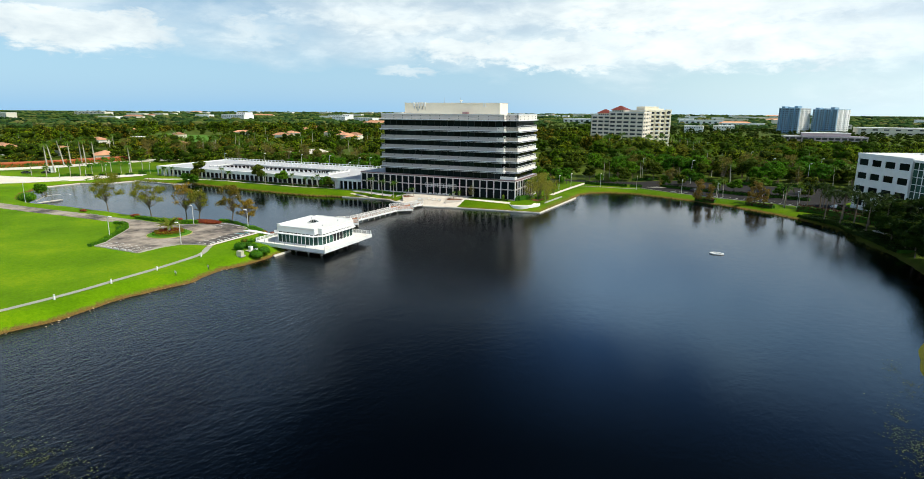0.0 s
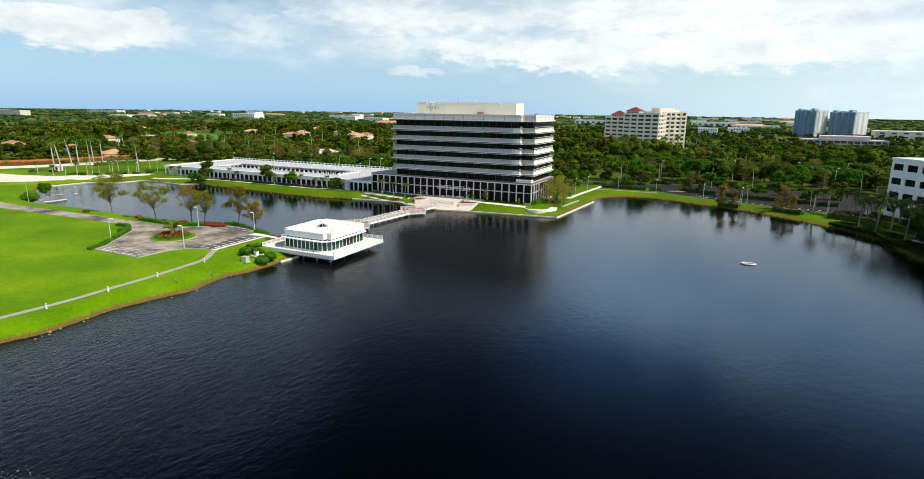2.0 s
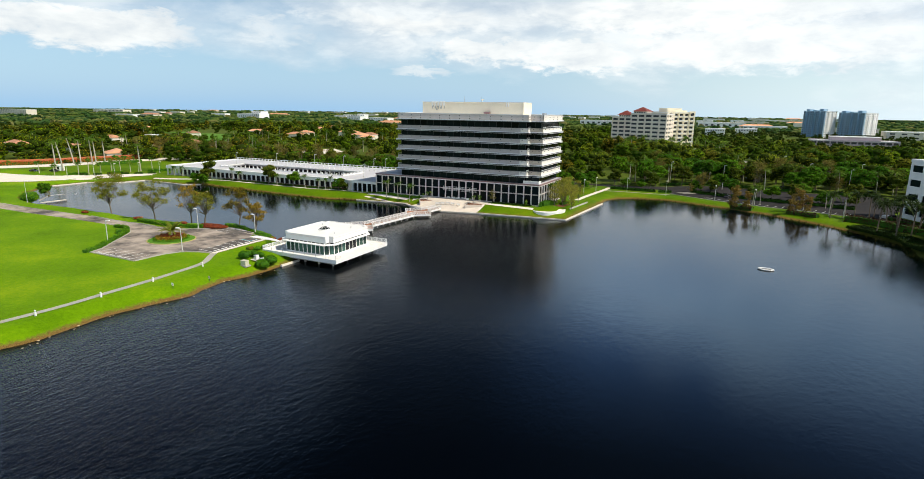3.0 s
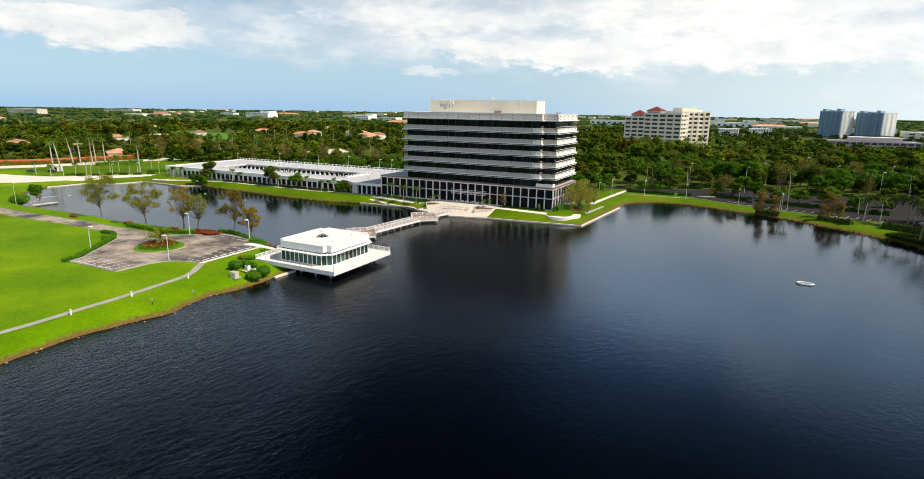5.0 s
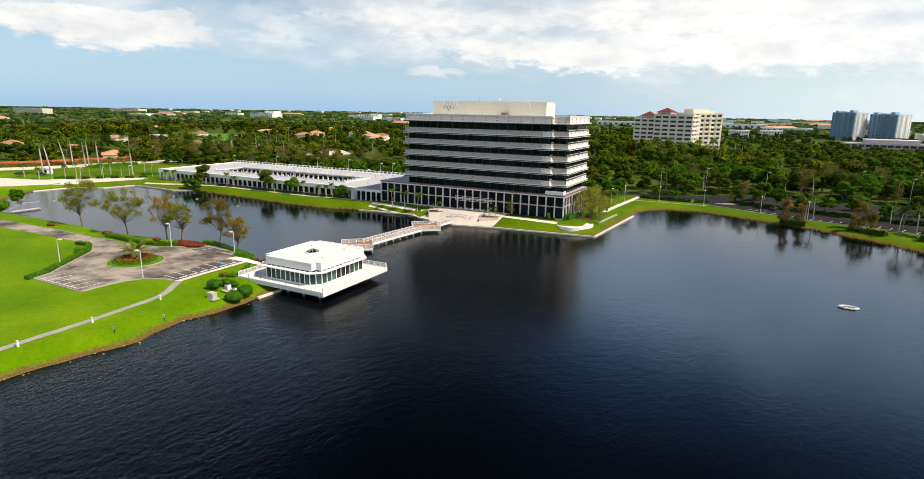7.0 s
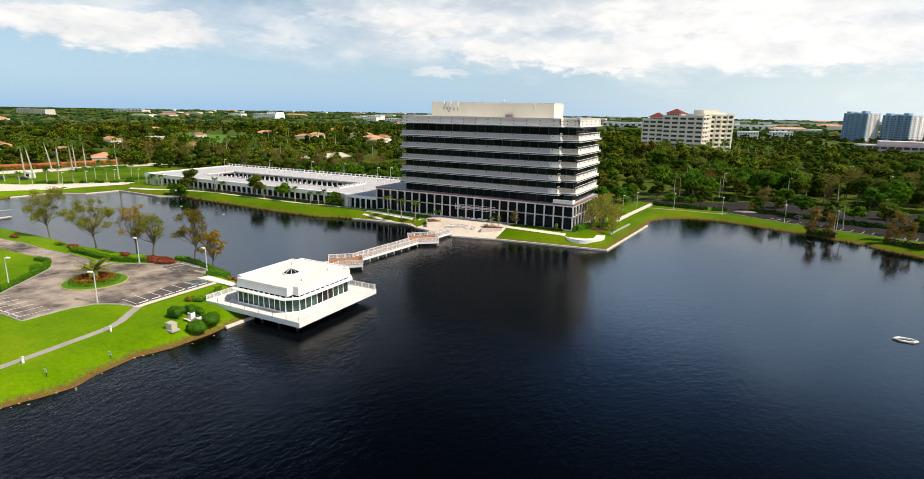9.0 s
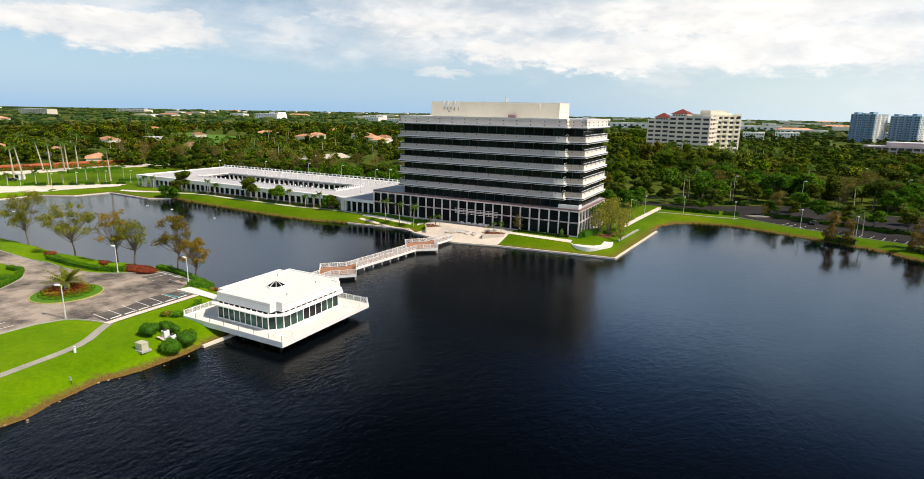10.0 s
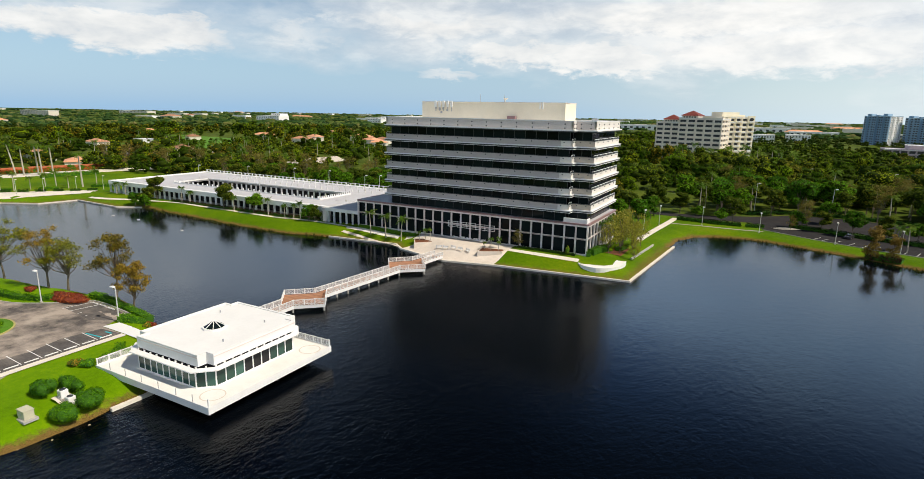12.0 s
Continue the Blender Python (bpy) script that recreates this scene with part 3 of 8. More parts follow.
LEVELS = np.array([
    (-60, -105, 2.65), (-75, -95, 2.65), (-120, -95, 2.6), (-45, -150, 2.65), (-90, -140, 2.7), (-45, -95, 2.65), (-32, -112, 2.45), (-30, 4, 3.35), (-55, 4, 3.35),
    (-5, 4, 3.35), (-30, 25, 3.35), (-82, 4, 2.7), (-110, 4, 2.4), (-150, 4, 2.35), (-200, 4, 2.3), (-30, 60, 2.5), (13, 20, 2.0), (15, 40, 1.9), (30, 75, 1.8),
    (75, 75, 1.8), (120, 60, 1.9), (60, 100, 1.85), (140, -20, 2.2), (40, -230, 2.2), (-230, -60, 2.3), (-200, 150, 2.2), (60, 200, 2.0), (-400, 0, 2.2), (200, 200, 2.0)])


def heights(pts):
    pts = np.asarray(pts, float)
    d2 = ((pts[:, None] - LEVELS[None, :, :2]) ** 2).sum(2) + 4.0
    w = d2 ** -2.0
    base = (w * LEVELS[:, 2]).sum(1) / w.sum(1)
    far = np.hypot(pts[:, 0], pts[:, 1] + 60) > 700
    base[far] = 2.1
    d, kind = to_shore(pts)
    s = lambda u: (lambda v: v * v * (3 - 2 * v))(np.clip(u, 0, 1))
    natural = 0.15 + (base - 0.15) * s(d / 6.5 + 0.02) ** 0.75
    walled = 0.9 + (base - 0.9) * s(d / 9.5)
    return np.where(kind > 0, walled, natural)


def height(x, y):
    return float(heights(np.array([[x, y]]))[0])


def cdt_sheet(poly_pts, extra, z_of, keep):
    pts = [Vector((float(x), float(y))) for x, y in poly_pts] + [Vector((float(x), float(y))) for x, y in extra]
    n = len(poly_pts)
    vs, _, fs, *_ = delaunay_2d_cdt(pts, [(i, (i + 1) % n) for i in range(n)], [], 0, 1e-4)
    xy = np.array([(v.x, v.y) for v in vs])
    tri = np.array([f for f in fs if len(f) == 3])
    tri = tri[keep(xy[tri].mean(1))]
    z = z_of(xy)
    return np.column_stack([xy, z]), tri


def sheet_object(name, xyz, tri, material, parent=None, smooth=True):
    used, inv = np.unique(tri, return_inverse=True)
    xyz, tri = xyz[used], inv.reshape(-1, 3)
    a, b, c = (xyz[tri[:, i], :2] for i in range(3))
    flip = np.cross(b - a, c - a) < 0
    tri[flip] = tri[flip][:, ::-1]
    if parent:
        xyz = xyz - np.array(root_of(parent))
    me = bpy.data.meshes.new(name)
    me.from_pydata(xyz.tolist(), [], tri.tolist())
    me.materials.append(material)
    if smooth:
        me.shade_smooth()
    return attach(new(name, me), parent)


def make_ground():
    rng = np.random.RandomState(3)
    extra = []
    t = np.roll(RIM_XY, -1, 0) - np.roll(RIM_XY, 1, 0)
    nrm = np.column_stack([t[:, 1], -t[:, 0]]) / np.linalg.norm(t, axis=1)[:, None]
    for off in (0.9, 2.0, 3.4, 5.2, 7.4):
        for side in (1, -1):
            extra.append(RIM_XY[:: (1 if off < 3 else 2)] + side * off * nrm[:: (1 if off < 3 else 2)])
    gx, gy = np.meshgrid(np.arange(-250, 171, 6.0), np.arange(-240, 141, 6.0))
    extra.append(np.column_stack([gx.ravel(), gy.ravel()]) + rng.uniform(-1, 1, (gx.size, 2)))
    gx, gy = np.meshgrid(np.arange(-900, 901, 50.0), np.arange(-600, 1201, 50.0))
    g = np.column_stack([gx.ravel(), gy.ravel()])
    extra.append(g[(g[:, 0] < -260) | (g[:, 0] > 180) | (g[:, 1] > 150) | (g[:, 1] < -250)])
    r, a = np.meshgrid(np.array([1500.0, 2500.0, 4000.0, 7000.0, 12000.0]), np.linspace(0, 2 * np.pi, 25)[:-1])
    extra.append(np.column_stack([(r * np.cos(a)).ravel(), (r * np.sin(a)).ravel()]))
    extra = np.concatenate(extra)
    d, _ = to_shore(extra)
    extra = extra[(d > 0.6) & ~inside(RIM_XY, extra)]
    xyz, tri = cdt_sheet(RIM_XY, extra, heights, lambda c: ~inside(RIM_XY, c))
    k = len(RIM_XY)
    ob = sheet_object("ground", xyz, tri, M_GRASS)
    tagged(ob, "bright green mown lawn sloping to the lake, worn brown at the bank", "ground", kind="structure")
    bm = bmesh.new()
    vs = [bm.verts.new((x, y, WATER)) for x, y in ((-235, -205), (145, -205), (145, 75), (-235, 75))]
    bm.faces.new(vs)
    tagged(part("water", bm, M_WATER), "dark rippled lake water reflecting the cloudy sky", "lake", kind="structure")


make_ground()


def drape(name, poly, material, lift=0.06, step=2.5, parent=None, label="", category="", kind="structure"):
    """A thin paved sheet that follows the ground."""
    poly = np.array(poly, float)
    edge = []
    for a, b in zip(poly, np.roll(poly, -1, 0)):
        k = max(1, int(np.linalg.norm(b - a) / step))
        edge += [a + (b - a) * j / k for j in range(k)]
    edge = np.array(edge)
    lo, hi = poly.min(0), poly.max(0)
    gx, gy = np.meshgrid(np.arange(lo[0], hi[0], step), np.arange(lo[1], hi[1], step))
    g = np.column_stack([gx.ravel(), gy.ravel()])
    g = g[inside(poly, g)]
    xyz, tri = cdt_sheet(edge, g, lambda p: heights(p) + lift, lambda c: inside(edge, c))
    ob = sheet_object(name, xyz, tri, material, parent)
    return tagged(ob, label, category, kind=kind)


def smooth_line(pts, step=1.5):
    """Points along a Catmull-Rom curve."""
    pts = [np.array(p, float) for p in pts]
    out = []
    for i in range(len(pts) - 1):
        p0, p1, p2, p3 = pts[max(i - 1, 0)], pts[i], pts[i + 1], pts[min(i + 2, len(pts) - 1)]
        k = max(1, int(np.linalg.norm(p2 - p1) / step))
        for j in range(k):
            u = j / k
            out.append(0.5 * (2 * p1 + (p2 - p0) * u + (2 * p0 - 5 * p1 + 4 * p2 - p3) * u * u + (3 * p1 - p0 - 3 * p2 + p3) * u ** 3))
    out.append(pts[-1])
    return np.array(out)


def strip_poly(line, width):
    t = np.gradient(line, axis=0)
    n = np.column_stack([-t[:, 1], t[:, 0]]) / np.linalg.norm(t, axis=1)[:, None]
    return np.concatenate([line + n * width / 2, (line - n * width / 2)[::-1]])


def ribbon(name, line, width, low, high, material, parent=None, label="", category="", kind="structure", on_ground=True, level=0.0):
    """A wall or kerb of box section along a line."""
    line = np.asarray(line, float)
    t = np.gradient(line, axis=0)
    n = np.column_stack([-t[:, 1], t[:, 0]]) / np.linalg.norm(t, axis=1)[:, None] * width / 2
    z = heights(line) if on_ground else np.full(len(line), level)
    bm = bmesh.new()
    rings = []
    for p, q, h in zip(line, n, z):
        rings.append([bm.verts.new((*(p + s * q), h + v)) for s, v in ((-1, low), (1, low), (1, high), (-1, high))])
    for a, b in zip(rings, rings[1:]):
        for k in range(4):
            bm.faces.new((a[k], a[(k + 1) % 4], b[(k + 1) % 4], b[k]))
    bm.faces.new(rings[0][::-1])
    bm.faces.new(rings[-1])
    ob = part(name, bm, material, parent)
    return tagged(ob, label, category, kind=kind)


def make_seawalls():
    n = len(SHORE)
    run = []
    for i in range(n + 1):
        x, y, e = SHORE[i % n]
        run.append((x, y))
        if not e:
            if len(run) > 1:
                line = []
                for a, b in zip(run, run[1:]):
                    a, b = np.array(a), np.array(b)
                    k = max(1, int(np.linalg.norm(b - a) / 4))
                    line += [a + (b - a) * j / k for j in range(k)]
                line.append(np.array(run[-1]))
                w = ribbon("seawall", np.array(line), 0.55, -1.2, 0.98, M_DRIVE, on_ground=False, label="pale weathered concrete seawall along the lake edge", category="seawall")
            run = []


make_seawalls()

# ---- the office tower ----
FLOORS = [14.2, 18.2, 22.2, 26.2, 30.2]      # undersides of the spandrel bands
PODIUM, GROUND = 11.4, 3.35


def band_side(t, p, q, z, is_top):
    """One straight length of spandrel from p to q (plan), outer face on the line; the outside is to its right. The long
    fronts take the grey shaded copy of the precast with white sunlit ends.
    """
    (x0, y0), (x1, y1) = p, q
    dx, dy = x1 - x0, y1 - y0
    length = math.hypot(dx, dy)
    nx, ny = dy / length, -dx / length

    def slab(name, out, inn, z0, z1, material, bevel=0.0, over=0.0):
        xs = (x0 + nx * out - dx / length * over, x1 + nx * out + dx / length * over, x0 - nx * inn - dx / length * over, x1 - nx * inn + dx / length * over)
        ys = (y0 + ny * out - dy / length * over, y1 + ny * out + dy / length * over, y0 - ny * inn - dy / length * over, y1 - ny * inn + dy / length * over)
        return box(name, min(xs), min(ys), z0, max(xs), max(ys), z1, material, t, bevel=bevel)

    if is_top:
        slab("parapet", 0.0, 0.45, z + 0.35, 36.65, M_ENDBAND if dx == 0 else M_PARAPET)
        slab("coping", 0.08, 0.5, 36.65, 36.85, M_WHITE, over=0.05)
        slab("ledge", 0.6, 0.5, z, z + 0.33, M_WHITE, 0.03, over=0.5)
        # dark strip modelled in place of the shadow under the top ledge
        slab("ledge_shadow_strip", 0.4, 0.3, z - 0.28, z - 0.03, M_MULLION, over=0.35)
        k = max(2, int(length / 4.3))
        for i in range(k):
            u = (i + 0.5) / k * length
            for zz in (35.0, 36.0):
                cx, cy = x0 + dx / length * u + nx * 0.02, y0 + dy / length * u + ny * 0.02
                box("wall_light", cx - 0.14, cy - 0.14, zz - 0.14, cx + 0.14, cy + 0.14, zz + 0.14, M_MULLION, t)
    else:
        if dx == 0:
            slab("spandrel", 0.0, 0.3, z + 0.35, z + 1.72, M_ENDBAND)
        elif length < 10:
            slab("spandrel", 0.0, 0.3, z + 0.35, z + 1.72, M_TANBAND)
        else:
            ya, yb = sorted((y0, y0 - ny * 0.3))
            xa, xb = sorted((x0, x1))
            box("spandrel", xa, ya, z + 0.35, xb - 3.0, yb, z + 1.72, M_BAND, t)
            # last 3 m of the same spandrel, painted as sunlit
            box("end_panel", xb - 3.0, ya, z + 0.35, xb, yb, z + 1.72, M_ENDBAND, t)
        slab("ledge", 0.55, 0.4, z + 0.04, z + 0.33, M_WHITE, 0.03, over=0.5)
        # again a dark strip standing in for the ledge's shadow
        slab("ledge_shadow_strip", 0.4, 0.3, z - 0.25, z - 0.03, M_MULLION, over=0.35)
        slab("drip_rail", 0.5, 0.3, z - 0.38, z - 0.27, M_WHITE, over=0.45)
        slab("spandrel_cap", 0.10, 0.38, z + 1.72, z + 1.84, M_MULLION, over=0.05)
        if dx == 0:      # only the end walls carry a guard rail
            slab("guard_rail", -0.05, 0.15, z + 2.12, z + 2.24, M_WHITE)
            k = max(1, int(length / 3.0))
            for i in range(k + 1):
                u = i / k * (length - 0.1) + 0.05
                cx, cy = x0 - nx * 0.1, y0 + dy / length * u - ny * 0.1
                box("rail_post", cx - 0.05, cy - 0.05, z + 1.84, cx + 0.05, cy + 0.05, z + 2.12, M_WHITE, t)
        k = max(2, int(length / 4.3))
        for i in range(k):
            u = (i + 0.5) / k * length
            cx, cy = x0 + dx / length * u + nx * 0.02, y0 + dy / length * u + ny * 0.02
            box("wall_light", cx - 0.13, cy - 0.13, z + 1.2, cx + 0.13, cy + 0.13, z + 1.46, M_MULLION, t)


def glass_side(t, p, q, z0, z1, module, mullion=True):
    """Panes with mullions from p to q; the outside is to the right."""
    (x0, y0), (x1, y1) = p, q
    dx, dy = x1 - x0, y1 - y0
    length = math.hypot(dx, dy)
    k = max(1, round(length / module))
    ux, uy = dx / length, dy / length
    for i in range(k):
        a, b = i / k * length + 0.04, (i + 1) / k * length - 0.04
        xa, ya, xb, yb = x0 + ux * a, y0 + uy * a, x0 + ux * b, y0 + uy * b
        if abs(ux) > abs(uy):
            pane = box("pane", min(xa, xb), ya - 0.03, z0, max(xa, xb), ya + 0.03, z1, M_GLASS, t)
        else:
            pane = box("pane", xa - 0.03, min(ya, yb), z0, xa + 0.03, max(ya, yb), z1, M_GLASS, t)
        if mullion:
            mx, my = x0 + ux * a, y0 + uy * a
            box("mullion", mx - 0.07, my - 0.07, z0, mx + 0.07, my + 0.07, z1, M_MULLION, t)


def make_tower():
    t = thing("office_tower", (-26, 14, GROUND), "pale banded eight-storey office tower with dark ribbon glass over a colonnade", "office building")
    plan = [(-56.8, 0), (-0.3, 0), (-0.3, 2.5), (4.65, 2.5), (4.65, 27.1), (-0.3, 27.1), (-0.3, 29.6), (-56.8, 29.6)]
    inner = [(-55.7, 1.1), (-1.4, 1.1), (-1.4, 3.6), (3.55, 3.6), (3.55, 26.0), (-1.4, 26.0), (-1.4, 28.5), (-55.7, 28.5)]
    n = len(plan)
    for z in FLOORS:
        for i in range(n):
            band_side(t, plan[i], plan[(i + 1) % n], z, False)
        bm = bmesh.new()
        prism(bm, [(x + (0.2 if x < -30 else -0.2), y + (0.2 if y < 14 else -0.2)) for x, y in plan], z + 0.05, z + 0.3)
        part("floor_slab", bm, M_WHITE, t)
    for i in range(n):
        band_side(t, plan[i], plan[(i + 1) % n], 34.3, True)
    levels = [PODIUM] + [z + 0.3 for z in FLOORS]
    tops = FLOORS + [34.3]
    for z0, z1 in zip(levels, tops):
        for i in range(n):
            glass_side(t, inner[i], inner[(i + 1) % n], z0 + 0.02, z1, 3.0)
        bm = bmesh.new()
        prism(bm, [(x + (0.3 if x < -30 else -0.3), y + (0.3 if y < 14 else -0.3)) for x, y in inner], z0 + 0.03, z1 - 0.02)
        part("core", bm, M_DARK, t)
    bm = bmesh.new()
    prism(bm, [(x + (0.4 if x < -30 else -0.4), y + (0.4 if y < 14 else -0.4)) for x, y in plan], 34.5, 35.9)
    part("roof", bm, M_ROOFWHITE, t)
    # plant storey
    pent = part("plant_storey", box_bm(-50.7, 10.0, 35.9, -6.0, 19.3, 41.2), M_CREAM, t, "cream plant storey on the roof")
    bm = bmesh.new()
    for a in ((-50.8, 9.9, 41.2, -5.9, 10.25, 41.38), (-50.8, 19.05, 41.2, -5.9, 19.4, 41.38), (-50.8, 10.25, 41.2, -50.45, 19.05, 41.38), (-6.25, 10.25, 41.2, -5.9, 19.05, 41.38)):
        add_box(bm, *a)
    part("plant_coping", bm, M_PARAPET, t)
    for i in range(5):
        box("panel_antenna", -46.2 + i * 1.35, 9.55, 39.8, -45.5 + i * 1.35, 9.85, 41.6, M_WHITE, t)
        box("antenna_bracket", -45.95 + i * 1.35, 9.75, 38.6, -45.8 + i * 1.35, 9.97, 40.6, M_METAL, t)
    for x, z in ((-46, 39.3), (-44.8, 38.9), (-43.6, 39.1), (-42.2, 38.6), (-44.2, 38.0)):
        box("cable_box", x, 9.7, z, x + 0.5, 9.98, z + 0.6, M_METAL, t)
    for x in (-13.2, -12.4):
        box("panel_antenna", x, 9.6, 39.6, x + 0.35, 9.85, 41.4, M_WHITE, t)
    box("roof_vent_box", -22.2, 8.6, 35.95, -19.8, 9.8, 37.6, M_PINK, t)
    box("roof_unit", 0.2, 14.0, 35.95, 1.4, 16.0, 37.4, M_METAL, t)
    for x, y in ((-33.0, 13.5), (-26.0, 15.0)):
        bm = bmesh.new()
        tube(bm, [(x, y, 41.2), (x, y, 43.6)], [0.08, 0.03], 6)
        part("mast", bm, M_METAL, t)
    bm = bmesh.new()
    lathe(bm, [(0.05, 41.2), (0.08, 41.9), (0.5, 42.2), (0.7, 42.5)], 12, (-24.5, 12.5))
    part("satellite_dish", bm, M_WHITE, t)
    # podium with its colonnade
    px0, px1, py0, py1 = -68.0, 4.9, 0.2, 28.0
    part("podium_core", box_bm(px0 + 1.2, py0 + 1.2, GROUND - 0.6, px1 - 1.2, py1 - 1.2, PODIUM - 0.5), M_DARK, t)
    part("podium_roof", box_bm(px0 + 0.2, py0 + 0.2, PODIUM - 0.5, px1 - 0.2, py1 - 0.2, PODIUM - 0.06), M_DECKROOF, t)
    for (a, b) in (((px0, py0), (px1, py0)), ((px1, py0), (px1, py1)), ((px1, py1), (px0, py1)), ((px0, py1), (px0, py0))):
        (x0, y0), (x1, y1) = a, b
        dx, dy = x1 - x0, y1 - y0
        length = math.hypot(dx, dy)
        ux, uy = dx / length, dy / length
        nx, ny = uy, -ux

        def run(name, out, inn, z0, z1, material):
            xs = (x0 + nx * out, x1 + nx * out, x0 - nx * inn, x1 - nx * inn)
            ys = (y0 + ny * out, y1 + ny * out, y0 - ny * inn, y1 - ny * inn)
            box(name, min(xs), min(ys), z0, max(xs), max(ys), z1, material, t)

        run("cornice", 0.35, 0.25, PODIUM - 0.42, PODIUM - 0.02, M_PINK)
        run("cornice_band", 0.15, 0.2, PODIUM - 0.85, PODIUM - 0.43, M_COLUMN)
        run("middle_beam", 0.08, 0.2, 7.22, 7.56, M_COLUMN)
        run("middle_string", 0.17, 0.2, 7.34, 7.44, M_PINK)
        run("plinth", 0.12, 0.3, GROUND - 0.9, GROUND + 0.22, M_COLUMN)
        k = round(length / 3.0)
        for i in range(k + 1):
            u = i / k * length
            cx, cy = x0 + ux * u, y0 + uy * u
            wx, wy = (0.20, 0.22) if uy == 0 else (0.22, 0.20)
            box("column", cx - wx, cy - wy, GROUND + 0.2, cx + wx, cy + wy, PODIUM - 0.86, M_COLUMN, t, bevel=0.04)
        ix, iy = -nx * 0.6, -ny * 0.6
        glass_side(t, (x0 + ix, y0 + iy), (x1 + ix, y1 + iy), GROUND + 0.22, 7.22, 3.0, False)
        glass_side(t, (x0 + ix, y0 + iy), (x1 + ix, y1 + iy), 7.56, PODIUM - 0.86, 3.0, False)
    # white balustrade where the notch steps back above the podium
    box("corner_balustrade", -1.6, 0.25, PODIUM, 4.6, 0.6, PODIUM + 1.15, M_WHITE, t, bevel=0.05)
    box("corner_balustrade", 4.3, 0.6, PODIUM, 4.65, 3.0, PODIUM + 1.15, M_WHITE, t, bevel=0.05)
    # open white lattice over the entrance
    for z in (6.7, 7.2, 7.7, 8.2):
        box("trellis_rail", -35.2, -0.75, z, -20.6, -0.62, z + 0.09, M_WHITE, t)
    for i in range(11):
        x = -35.2 + i * 1.45
        box("trellis_post", x, -0.62, 6.6, x + 0.09, -0.5, 8.35, M_WHITE, t)
    for x in (-35.0, -27.8, -20.8):
        box("trellis_bracket", x, -0.5, 7.4, x + 0.12, 0.0, 7.55, M_METAL, t)
    # lit entrance doors
    for i in range(4):
        x = -29.0 + i * 2.2
        box("entrance_door", x, 0.85, GROUND + 0.2, x + 1.9, 0.98, GROUND + 2.9, M_GLASSGREEN, t)


def box_bm(*a):
    bm = bmesh.new()
    add_box(bm, *a)
    return bm


make_tower()


